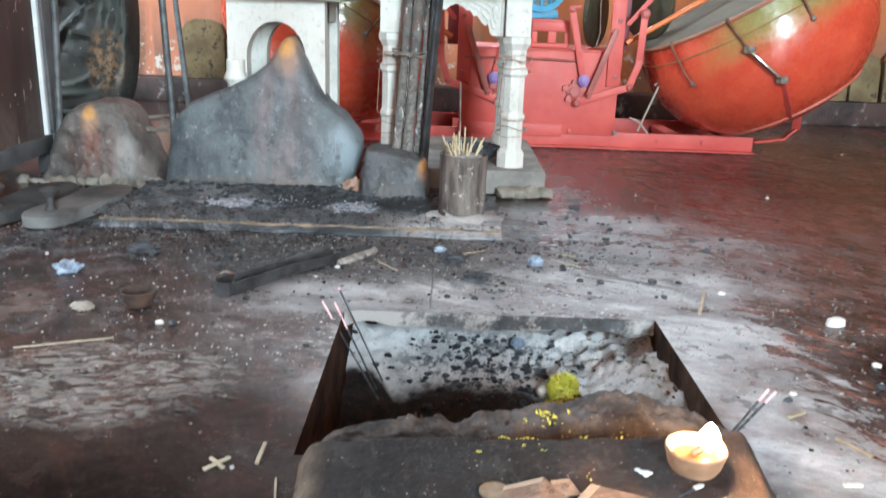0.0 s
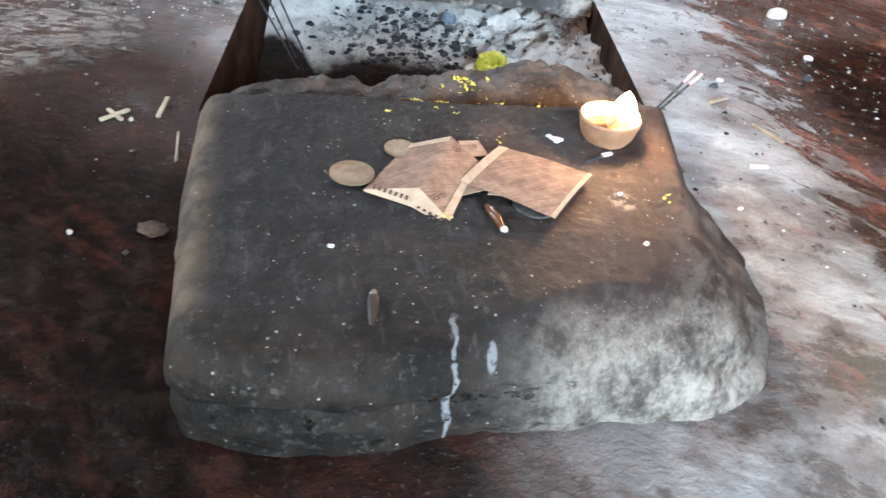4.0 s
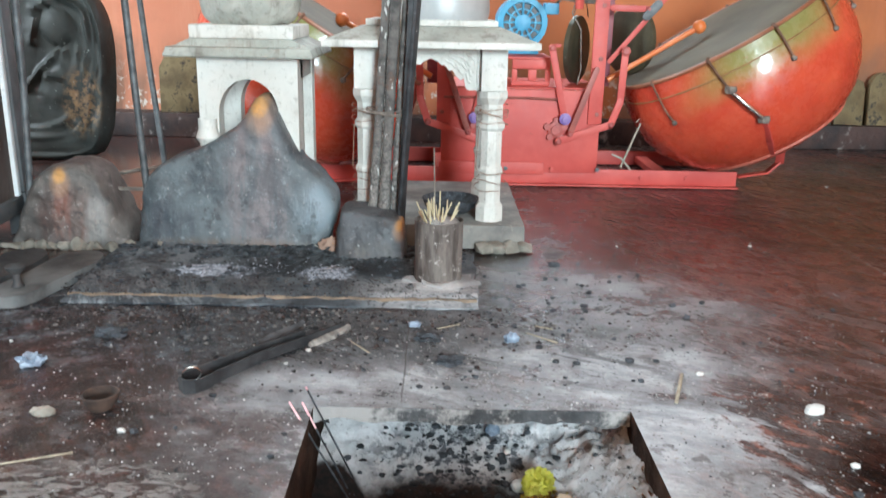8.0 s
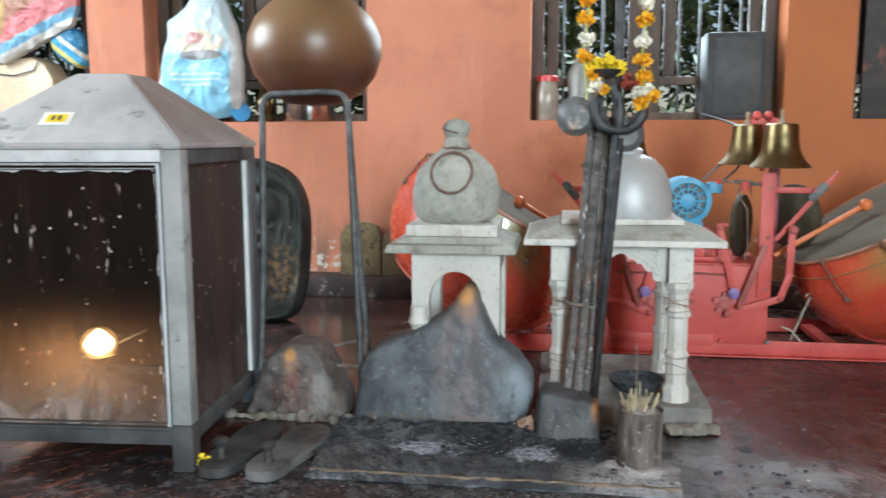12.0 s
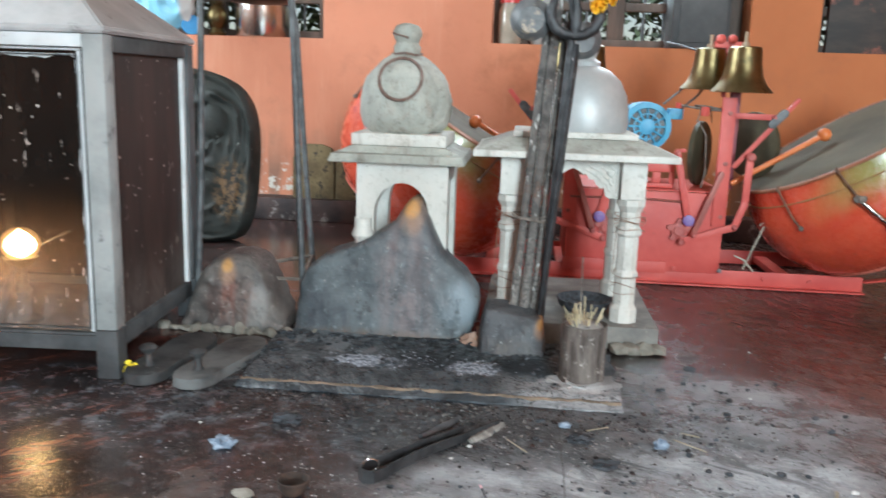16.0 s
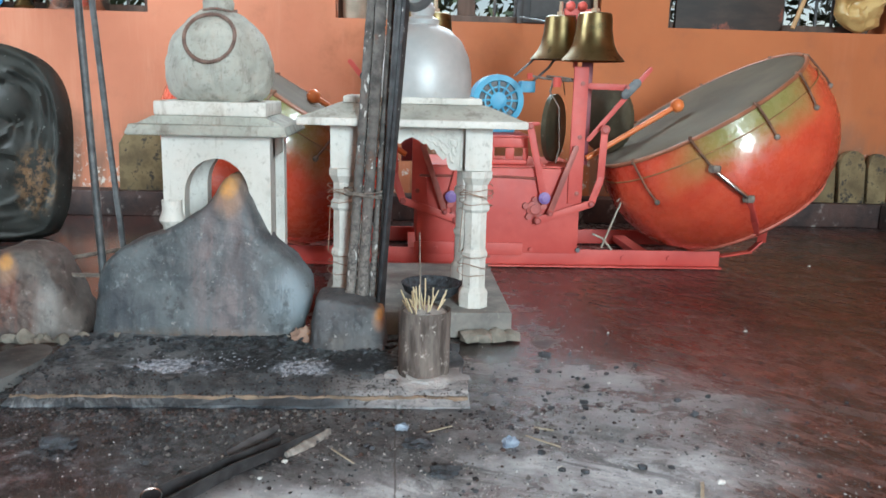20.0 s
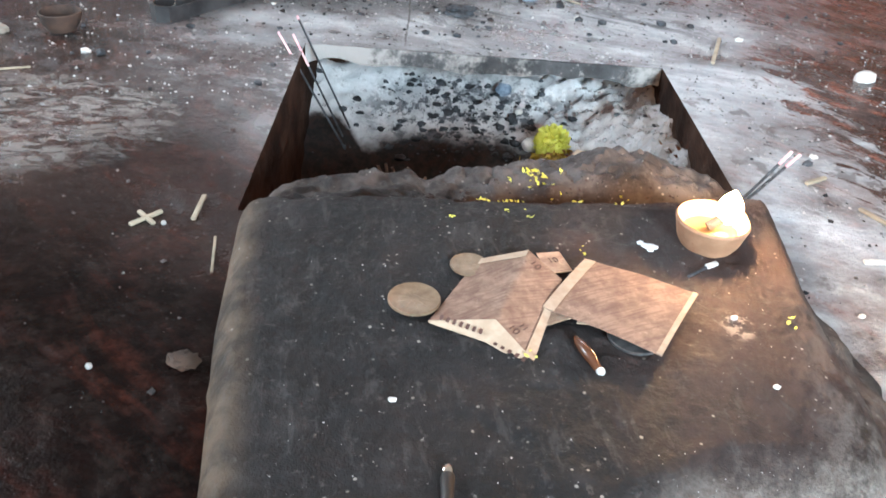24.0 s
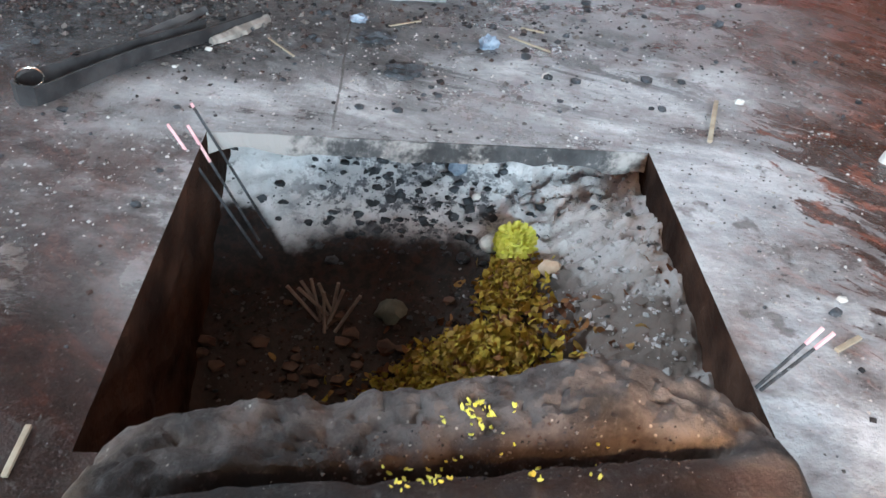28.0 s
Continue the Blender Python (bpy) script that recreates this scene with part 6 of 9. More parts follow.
for i in range(12):
    a = 2 * math.pi * i / 12
    tube(bm, [(mc.x + 0.020 * math.cos(a), mc.y - 0.007, mc.z + 0.020 * math.sin(a)), (mc.x + 0.052 * math.cos(a), mc.y - 0.006, mc.z + 0.052 * math.sin(a))], 0.0032, 6)
part("fan_grille", bm, M_BLUE, motor)
bm = B()
lathe(bm, [(0, 0.006), (0.055, 0.006), (0.055, 0.004), (0, 0.004)], 24, pose(mc.x, mc.y + 0.006, mc.z, 90, 0, 0))
part("fan_dark", bm, M_IRON, motor, "dark fan behind the grille")
bm = B()
tube(bm, [(mc.x + 0.09, mc.y + 0.01, mc.z + 0.05), (mc.x + 0.13, mc.y, 0.50), (mc.x + 0.19, mc.y - 0.02, 0.60), (0.42, 2.80, 0.655), (0.40, 2.99, 0.675)], 0.0035, 6)
part("cable", bm, M_IRON, mach, "thin black cable")
# gong
M_GONG = worn("blackened_bronze", (0.060, 0.055, 0.036), (0.110, 0.098, 0.062), 12, 0.5, 0.5, dirt=(0.16, 0.15, 0.12), dirt_scale=40, dirt_from=0.62)
bm = B()
lathe(bm, [(0, 0.004), (0.082, 0.004), (0.088, 0.0), (0.088, -0.012), (0.084, -0.010), (0.078, 0.0), (0, 0.0)], 30, pose(MX + 0.165, MY + 0.13, 0.345, 90, 0, 62))
part("gong", bm, M_GONG, mach, "dull dark bronze gong plate")
bm = B()
lathe(bm, [(0, 0.004), (0.085, 0.004), (0.091, 0.0), (0.091, -0.012), (0.087, -0.010), (0.08, 0.0), (0, 0.0)], 30, pose(MX + 0.298, MY + 0.14, 0.372, 90, 0, -58))
part("gong", bm, M_GONG, mach, "dull dark bronze gong plate")
for s in (-1, 1):
    bm = B()
    tube(bm, [(MX + 0.10 + s * 0.02, MY + 0.05, 0.476), (MX + 0.15, MY + 0.03, 0.470 + s * 0.004), (MX + 0.20, MY + 0.0, 0.466)], 0.003, 6)
    part("spring_wire", bm, M_RUST, mach)
bm = B()
tube(bm, [(MX + 0.135, MY + 0.02, 0.478), (MX + 0.125, MY + 0.02, 0.44), (MX + 0.150, MY + 0.02, 0.40), (MX + 0.156, MY + 0.02, 0.30), (MX + 0.148, MY + 0.02, 0.262)], 0.0018, 6)
part("hanging_wire", bm, M_RUST, mach)
bm = B()
lathe(bm, [(0, -0.012), (0.010, -0.012), (0.012, 0.0), (0.010, 0.012), (0, 0.012)], 8, pose(MX + 0.142, MY + 0.02, 0.462))
part("hook_block", bm, M_REDPAINT, mach)
bm = B()
lathe(bm, [(0, -0.006), (0.007, -0.006), (0.007, 0.008), (0, 0.008)], 8, pose(MX + 0.075, MY + 0.03, 0.474))
part("hook_block", bm, M_REDPAINT, mach)
bm = B()
tube(bm, [(MX - 0.195, MY - 0.012, 0.228), (MX + 0.02, MY - 0.012, 0.229), (MX + 0.10, MY - 0.012, 0.226)], 0.0035, 6)
part("cross_rod", bm, worn("brownish_rod", (0.20, 0.05, 0.04), (0.28, 0.08, 0.06), 30, 0.5), mach)
bm = B()
tube(bm, [(MX + 0.165, MY + 0.10, 0.66), (MX + 0.15, MY + 0.13, 0.61), (MX + 0.10, MY + 0.13, 0.52), (MX + 0.05, MY + 0.13, 0.475)], 0.003, 6)
part("motor_lead", bm, M_IRON, mach, "thin black cable")
for s in (-1, 1):
    bm = B()
    tube(bm, [(MX + 0.165 + s * 0.02, MY + 0.13, 0.43), (MX + 0.165 + s * 0.01, MY + 0.12, 0.475)], 0.0015, 5)
    part("gong_wire", bm, M_RUST, mach)
for s in (-1, 1):
    steel("rear_post", MX + s * 0.226 - 0.014, MX + s * 0.226 + 0.014, MY + 0.062, MY + 0.072, 0.2555, 0.520, None, "", worn("violet_red_paint", (0.16, 0.03, 0.05), (0.24, 0.05, 0.06), 20, 0.5))


def bell(c, k=1.0):
    b = part("bell", bell_mesh(c, k), M_BRASS, mach, "aged brass temple bell")
    bm = B()
    tube(bm, [(c[0], c[1], c[2] + 0.112 * k), (c[0], c[1], c[2] + 0.150 * k)], 0.005, 8)
    lathe(bm, [(0, 0), (0.010, 0), (0.010, 0.010), (0, 0.012)], 8, pose(c[0], c[1], c[2] + 0.113 * k))
    part("hanger", bm, worn("pale_brass_nut", (0.5, 0.42, 0.3), (0.6, 0.52, 0.4), 40, 0.4, 0.8), b)


def bell_mesh(c, k):
    bm = B()
    lathe(bm, [(0, 0.113), (0.036, 0.113), (0.040, 0.110), (0.042, 0.098), (0.044, 0.070), (0.050, 0.040), (0.060, 0.020), (0.074, 0.005), (0.077, 0.0), (0.072, -0.001), (0.060, 0.012), (0.046, 0.04), (0, 0.10)], 36, pose(*c) @ Matrix.Scale(k, 4))
    return bm


bm = B()
box(bm, MX + 0.165, MX + 0.235, MY + 0.085, MY + 0.100, 0.628, 0.645, 0.002)
part("bell_clamp", bm, M_REDPAINT, mach)
for x in (0.178, 0.208):
    bm = B()
    bmesh.ops.create_icosphere(bm, subdivisions=2, radius=0.013, matrix=Matrix.Translation((MX + x, MY + 0.082, 0.650)))
    part("clamp_knob", bm, M_REDPAINT, mach)
bm = B()
flat_bar(bm, (MX + 0.20, MY + 0.092, 0.50), (MX + 0.20, MY + 0.092, 0.63), 0.012, 0.006)
part("clamp_post", bm, M_REDPAINT, mach)
bell((MX + 0.220, MY - 0.01, 0.514))
bell((MX + 0.158, MY + 0.10, 0.519), 0.95)
bell((MX - 0.220, MY + 0.02, 0.514))
bell((MX - 0.158, MY + 0.12, 0.519), 0.95)


M_ROD = worn("dull_brown_rod", (0.10, 0.055, 0.04), (0.22, 0.12, 0.08), 40, 0.45, 0.4)


def drum_paint(s):
    k = Kit("red_lacquer", 0.16)
    n, f = k.noise(9, 5, 0.6), k.noise(120, 4, 0.6)
    col = k.mix(k.step(n, 0.3, 0.7), (0.48, 0.050, 0.026), (0.60, 0.085, 0.040))
    # depth below the rim, along the tilted axis
    down = k.math("ADD", k.math("MULTIPLY", k.math("SUBTRACT", k.x, MX + s * 0.512), -0.524 * s), k.math("MULTIPLY", k.math("SUBTRACT", k.z, 0.404), 0.852))
    band = k.math("MULTIPLY", k.step(k.math("ADD", down, k.math("MULTIPLY", n, 0.09)), -0.085, 0.015), k.math("MULTIPLY", k.blot(MX + s * 0.55, MY, 0.20, 9, 0.95), k.step(k.y, MY + 0.02, MY - 0.14)))
    col = k.mix(k.math("MULTIPLY", band, 0.9), col, (0.185, 0.225, 0.075))
    scar = k.math("MULTIPLY", k.step(k.noise(30, 6, 0.7, (1, 1, 2)), 0.62, 0.70), 0.5)
    col = k.mix(scar, col, (0.30, 0.075, 0.04))
    col = k.mix(k.step(f, 0.66, 0.74, 0, 0.5), col, (0.30, 0.10, 0.06))
    k.set("Base Color", col)
    flaky = k.noise(42, 7, 0.75)
    k.set("Roughness", k.step(flaky, 0.40, 0.62, 0.14, 0.46))
    k.set("Coat Weight", 0.25)
    k.bump(k.noise(14, 3), 0.30, 0.005).bump(k.noise(55, 4, 0.6), 0.28, 0.0025).bump(f, 0.12, 0.001)
    return k.mat


for s in (-1, 1):
    c = Vector((MX + s * 0.512 + (0.028 if s < 0 else 0.0), MY + 0.055, 0.404))
    m = Matrix.Translation(c) @ pose(0, 0, 0, 0, -s * 31.6, 0)
    drum = thing("kettle_drum", (c.x, c.y, 0.05), "glossy red lacquered kettledrum with a grey skin head", "kettledrum", "kettledrums of the machine")
    bm = B()
    lathe(bm, [(0.273, 0.0), (0.276, -0.012), (0.284, -0.04), (0.294, -0.08), (0.296, -0.12), (0.290, -0.165), (0.274, -0.21), (0.247, -0.255), (0.208, -0.292), (0.15, -0.324), (0.08, -0.343), (0, -0.349)], 64, m)
    shell = part("shell", bm, drum_paint(s), drum)
    bm = B()
    lathe(bm, [(0, 0.003), (0.20, 0.002), (0.264, 0.001), (0.274, -0.004)], 64, m)
    part("skin", bm, M_DRUMSKIN, drum, "taut dark olive-grey skin")
    bm = B()
    tube(bm, [m @ Vector((0.277 * math.cos(a), 0.277 * math.sin(a), -0.003)) for a in (2 * math.pi * i / 64 for i in range(65))], 0.005, 8, False)
    part("hoop", bm, worn("red_hoop", (0.24, 0.085, 0.045), (0.34, 0.13, 0.07), 20, 0.4), drum)
    bm = B()
    tube(bm, [m @ Vector((0.287 * math.cos(a), 0.287 * math.sin(a), -0.045)) for a in (2 * math.pi * i / 64 for i in range(65))], 0.0018, 6, False)
    part("lower_hoop", bm, worn("olive_wire", (0.25, 0.12, 0.05), (0.32, 0.18, 0.07), 20, 0.5), drum)
    def on_shell(d, z, lift=0.004):
        """A point on the shell at d degrees round the axis and depth z; the twin drum is mirrored."""
        d = radians(d if s > 0 else -180 - d)
        prof = ((0.0, 0.277), (-0.04, 0.284), (-0.08, 0.294), (-0.12, 0.296), (-0.165, 0.290), (-0.21, 0.274), (-0.255, 0.247), (-0.292, 0.208), (-0.324, 0.15))
        r = prof[-1][1] if z < 0 else prof[0][1]
        for (z0, r0), (z1, r1) in zip(prof, prof[1:]):
            if z1 <= z <= z0:
                r = r0 + (r1 - r0) * (z - z0) / (z1 - z0)
        return m @ Vector(((r + lift) * math.cos(d), (r + lift) * math.sin(d), z))

    for a, b, deep in ((-147, -142, -0.105), (-115, -112, -0.07), (-82, -82, -0.08), (-51, -56, -0.08), (-18, -20, -0.09), (20, 22, -0.09), (65, 65, -0.09), (110, 110, -0.09), (160, 158, -0.09)):
        bm = B()
        tube(bm, [on_shell(a + (b - a) * q / 5, deep * q / 5, 0.0045 + 0.003 * math.sin(math.pi * q / 5)) for q in range(6)], 0.0028, 8)
        flat_bar(bm, on_shell(a, 0.004, -0.004), on_shell(a, -0.006, 0.007), 0.010, 0.006)
        lug = part("tension_rod", bm, M_ROD, drum)
        bm = B()
        bmesh.ops.create_icosphere(bm, subdivisions=2, radius=0.0068, matrix=Matrix.Translation(on_shell(b, deep - 0.004, 0.004)))
        part("nut", bm, M_RUST, lug)
    if s > 0:
        bm = B()
        tube(bm, [on_shell(-112, -0.07, 0.006), on_shell(-111, -0.085, 0.014), on_shell(-107.5, -0.13, 0.014), on_shell(-104, -0.178, 0.012)], 0.0058, 10)
        part("clamp_rod", bm, M_STEEL, drum, "bright steel clamp rod")
        for d, z in ((-111, -0.080), (-104, -0.180)):
            bm = B()
            lathe(bm, [(0, -0.008), (0.013, -0.008), (0.015, 0.0), (0.013, 0.008), (0, 0.008)], 6, Matrix.Translation(on_shell(d, z, 0.008)))
            part("clamp_nut", bm, M_RUST, drum)
        bm = B()
        for (d0, z0), (d1, z1) in (((-104, -0.18), (-106, -0.25)), ((-106, -0.25), (-109, -0.30))):
            flat_bar(bm, on_shell(d0, z0, 0.005), on_shell(d1, z1, 0.005), 0.016, 0.004)
        part("clamp_strap", bm, M_REDPAINT, drum)
    bm = B()
    tube(bm, [on_shell(-180 + 7.5 * q, -0.298, 0.003) for q in range(49)], 0.0045, 6, False)
    part("cradle_hoop", bm, worn("dusty_red_hoop", (0.38, 0.085, 0.055), (0.46, 0.13, 0.09), 30, 0.6), drum)

# ---- dark arched stone relief ----
oc = [(-0.16, 0.0), (-0.205, 0.07), (-0.22, 0.19), (-0.22, 0.36), (-0.19, 0.460), (-0.12, 0.520), (0, 0.545), (0.12, 0.520), (0.19, 0.460), (0.22, 0.36), (0.22, 0.19), (0.205, 0.07), (0.16, 0.0)]
for _ in range(2):
    oc = [(a[0] * u + b[0] * (1 - u), a[1] * u + b[1] * (1 - u)) for a, b in zip(oc, oc[1:] + oc[:1]) for u in (0.75, 0.25)]
RM = pose(-1.122, 2.42, 0.0, -8, 0, 0)
RX = 0.088
CARVED = (((-0.10, 0.20), (-0.05, 0.26), (0.0, 0.308), (0.05, 0.309), (0.085, 0.27), (0.12, 0.20)), ((-0.035, 0.236), (0.045, 0.238)), ((-0.10, 0.062), (-0.046, 0.066), (-0.02, 0.10), (0.012, 0.114), (0.036, 0.10), (0.06, 0.07)), ((0.05, 0.094), (0.105, 0.106)), ((-0.075, 0.33), (-0.07, 0.42), (0.0, 0.465), (0.075, 0.42), (0.085, 0.33)))


def carving(x, z, s):
    h = 0.012 * math.exp(-((s - 0.95) / 0.035) ** 2)
    for cx, cz, rx, rz, up in ((0, 0.376, 0.046, 0.052, 0.020), (0.015, 0.19, 0.075, 0.11, 0.018), (0.02, 0.065, 0.12, 0.05, 0.016)):
        h = max(h, up * max(0.0, 1 - ((x - RX - cx) / rx) ** 2 - ((z - cz) / rz) ** 2) ** 0.5)
    line = 0.0
    for path in CARVED:
        for p, q in zip(path, path[1:]):
            p, q = Vector((p[0] + RX, p[1])), Vector((q[0] + RX, q[1]))
            e = q - p
            f = min(1.0, max(0.0, (Vector((x, z)) - p).dot(e) / e.length_squared))
            line = max(line, 0.014 * math.exp(-((Vector((x, z)) - p - e * f).length / 0.008) ** 2))
    return h + line + 0.002 * noise.noise(Vector((x * 30, z * 30, 0))) + 0.001 * noise.noise(Vector((x * 90, z * 90, 3)))


bm = B()
rings = [[bm.verts.new(RM @ Vector((x, 0.07, z))) for x, z in oc]]
for s in [1.0 - 0.0143 * i for i in range(68)]:
    rings.append([bm.verts.new(RM @ Vector((x * s, 0.012 * min(1.0, max(0.0, (s - 0.97) / 0.03)) - carving(x * s, 0.25 + (z - 0.25) * s, s), 0.25 + (z - 0.25) * s))) for x, z in oc])
for a, b in zip(rings, rings[1:]):
    for i in range(len(oc)):
        bm.faces.new((a[i], a[(i + 1) % len(oc)], b[(i + 1) % len(oc)], b[i]))
bm.faces.new(rings[-1])
bm.faces.new(rings[0][::-1])
kr = Kit("oiled_black_stone", 0.35)
kr_m, kr_f = kr.noise(16, 6, 0.65), kr.noise(60, 6, 0.7)
kr_c = kr.mix(kr.step(kr_m, 0.3, 0.7), (0.009, 0.011, 0.010), (0.030, 0.033, 0.030))
kr_c = kr.mix(kr.math("MULTIPLY", kr.step(kr.math("ADD", kr.z, kr.math("MULTIPLY", kr_m, 0.16)), 0.50, 0.62), 0.6), kr_c, (0.034, 0.038, 0.032))
kr_c = kr.mix(kr.math("MULTIPLY", kr.blot(-0.97, 0, 0.07, 9, 0.95, 0.17, 0.12), kr.step(kr_f, 0.42, 0.6)), kr_c, (0.15, 0.085, 0.04))
kr_c = kr.mix(kr.step(kr_f, 0.63, 0.70, 0.0, 0.7), kr_c, (0.22, 0.23, 0.22))
kr.set("Base Color", kr_c)
kr.set("Roughness", kr.step(kr_m, 0.35, 0.65, 0.42, 0.75))
kr.set("Specular IOR Level", 0.25)
kr.bump(kr_m, 0.4, 0.006).bump(kr_f, 0.4, 0.002)
solo("stone_relief", bm, kr.mat, "arched black stone relief leaning by the wall", "stone relief")

# ---- pot on its iron stand ----
PX, PY = -0.648, 1.765
stand = thing("pot_stand", (PX, PY, 0), "tall black iron pot stand of two bent bars", "pot stand")
bm = B()
arc = [(-0.756, 1.645, 0.002), (-0.742, 1.652, 0.30), (-0.734, 1.652, 0.63)]
arc += [(-0.704 - 0.030 * math.cos(q), 1.652, 0.655 + 0.030 * math.sin(q)) for q in (0.25, 0.6, 0.95, 1.3)]
arc += [(-0.66, 1.652, 0.686), (-0.60, 1.652, 0.688)]
arc += [(-0.576 + 0.030 * math.sin(q), 1.652, 0.657 + 0.030 * math.cos(q)) for q in (0.3, 0.65, 1.0, 1.35)]
arc += [(-0.544, 1.652, 0.63), (-0.533, 1.652, 0.30), (-0.520, 1.645, 0.002)]
tube(bm, arc, 0.0068, 10)
part("front_bar", bm, M_IRON, stand)
bm = B()
tube(bm, [(-0.560, 1.892, 0.002), (-0.580, 1.880, 0.30), (-0.600, 1.872, 0.635), (-0.608, 1.862, 0.668), (-0.622, 1.835, 0.684), (-0.645, 1.652, 0.686)], 0.0062, 10)
part("rear_leg", bm, M_IRON, stand)
CORNERS = ((-0.752, 1.647), (-0.526, 1.647), (-0.566, 1.888))
for a, b in zip(CORNERS, CORNERS[1:] + CORNERS[:1]):
    bm = B()
    tube(bm, [(a[0], a[1], 0.096), (b[0], b[1], 0.097)], 0.0042, 6)
    part("stretcher", bm, M_RUST, stand)
pot = thing("water_pot", (PX, PY, 0.66), "round brown glazed clay water pot on the stand", "water pot")
bm = B()
lathe(bm, [(0, 0.662), (0.06, 0.668), (0.105, 0.693), (0.135, 0.730), (0.149, 0.775), (0.148, 0.815), (0.130, 0.855), (0.098, 0.885), (0.080, 0.897)], 48, pose(PX, PY, 0))
kp = Kit("brown_glazed_clay", 0.38)
kn = kp.noise(5, 4, 0.6, (0.5, 0.5, 6.0))
# lighter shoulder: the glaze's highlight painted into the colour
kp.set("Base Color", kp.mix(kp.step(kp.z, 0.70, 0.86), kp.mix(kp.step(kn, 0.3, 0.7), (0.070, 0.024, 0.014), (0.115, 0.042, 0.022)), (0.19, 0.105, 0.048)))
kp.bump(kn, 0.06, 0.003)
part("body", bm, kp.mat, pot)
bm = B()
lathe(bm, [(0.0801, 0.8969), (0.078, 0.910), (0.092, 0.925), (0.096, 0.930), (0.086, 0.930), (0.070, 0.912), (0.070, 0.89), (0, 0.87)], 48, pose(PX, PY, 0))
part("rim", bm, kp.mat, pot)

# ---- panes and flame of the lamp cabinet ----
def sooty_glass(name, clear_lo, clear_hi, tint):
    k = Kit(name, 0.12)
    run, spot = k.noise(16, 5, 0.65, (1.0, 1.0, 0.15)), k.noise(75, 4, 0.6)
    soot = k.step(k.math("ADD", k.z, k.math("MULTIPLY", run, 0.12)), clear_lo, clear_hi, 0.26, 0.985)
    flecks = k.math("MULTIPLY", k.step(k.cells(42), 0.13, 0.08), k.step(spot, 0.50, 0.56))
    flecks = k.math("MAXIMUM", flecks, k.math("MULTIPLY", k.step(k.noise(120, 3, 0.6, (1.0, 1.0, 0.16)), 0.66, 0.71), k.step(k.noise(14, 3, 0.5), 0.45, 0.60)))
    smears = k.math("MULTIPLY", k.step(k.math("ADD", k.z, k.math("MULTIPLY", k.noise(9, 5, 0.7), 0.10)), 0.27, 0.14), k.step(k.noise(13, 5, 0.7, (1.0, 1.0, 0.5), 0.8), 0.36, 0.62, 0.25, 1.0))
    smears = k.math("MULTIPLY", smears, 0.60 if clear_lo > 0 else 0.1)
    flecks = k.math("MAXIMUM", flecks, smears)
    k.set("Base Color", k.mix(flecks, k.mix(k.step(run, 0.35, 0.65), tint, (tint[0] * 1.8, tint[1] * 1.6, tint[2] * 1.5)), (0.68, 0.58, 0.53)))
    k.set("Alpha", k.math("MAXIMUM", soot, flecks))
    k.set("Roughness", 0.15 if clear_lo > 0 else 0.55)
    haze = k.nt.nodes.new("ShaderNodeBsdfTranslucent")
    haze.inputs[0].default_value = (0.52, 0.42, 0.38, 1)
    blend = k.nt.nodes.new("ShaderNodeMixShader")
    k.set("Specular IOR Level", 0.22)
    k.put(k.step(k.z, clear_lo + 0.14, clear_lo - 0.18, 0.0, 0.07), blend.inputs[0])
    k.nt.links.new(k.bsdf.outputs[0], blend.inputs[1])
    k.nt.links.new(haze.outputs[0], blend.inputs[2])
    k.nt.links.new(blend.outputs[0], k.nt.nodes["Material Output"].inputs[0])
    return k.mat


M_PANE = sooty_glass("sooty_front_glass", 0.27, 0.42, (0.010, 0.008, 0.007))
M_PANE_SIDE = sooty_glass("sooty_side_glass", -0.2, 0.05, (0.028, 0.019, 0.017))
for c, mm in (((-W + 0.046, W - 0.046, 0.014, 0.017, 0.080, 0.545), M_PANE), ((W - 0.017, W - 0.014, 0.05, D - 0.05, 0.080, 0.545), M_PANE_SIDE), ((-W + 0.014, -W + 0.017, 0.036, D - 0.036, 0.080, 0.545), M_PANE_SIDE), ((-W + 0.036, W - 0.036, D - 0.017, D - 0.014, 0.080, 0.545), M_PANE_SIDE)):
    bm = B()
    box(bm, c[0], c[1], c[2], c[3], c[4], c[5], 0, LB)
    ob = part("pane", bm, mm, cab, "soot-blackened glass pane", False)
for c in ((-W + 0.047, -W + 0.054, 0.09, 0.53), (W - 0.054, W - 0.047, 0.12, 0.53), (-W + 0.054, W - 0.054, 0.531, 0.540)):
    bm = B()
    n = 40
    up = c[3] - c[2] > 0.1
    rows = []
    for i in range(n + 1):
        f = i / n
        w = 0.5 + 0.9 * noise.noise(Vector((f * 9, c[0] * 50, 1))) + 0.5 * noise.noise(Vector((f * 31, c[0] * 50, 7)))
        w = max(0.08, min(1.0, w))
        if up:
            z = c[2] + (c[3] - c[2]) * f
            p, q = ((c[0], z), (c[0] + (c[1] - c[0]) * w, z)) if c[0] < 0 else ((c[1], z), (c[1] - (c[1] - c[0]) * w, z))
        else:
            x = c[0] + (c[1] - c[0]) * f
            p, q = (x, c[3]), (x, c[3] - (c[3] - c[2]) * w)
        rows.append([bm.verts.new(LB @ Vector((v[0], y, v[1]))) for v in (p, q) for y in (0.0128, 0.0137)])
    for a, b in zip(rows, rows[1:]):
        for i, j in ((0, 1), (1, 3), (3, 2), (2, 0)):
            bm.faces.new((a[i], a[j], b[j], b[i]))
    part("paint_edge", bm, M_WHITEFRAME, cab, "ragged paint lapping the glass", False)
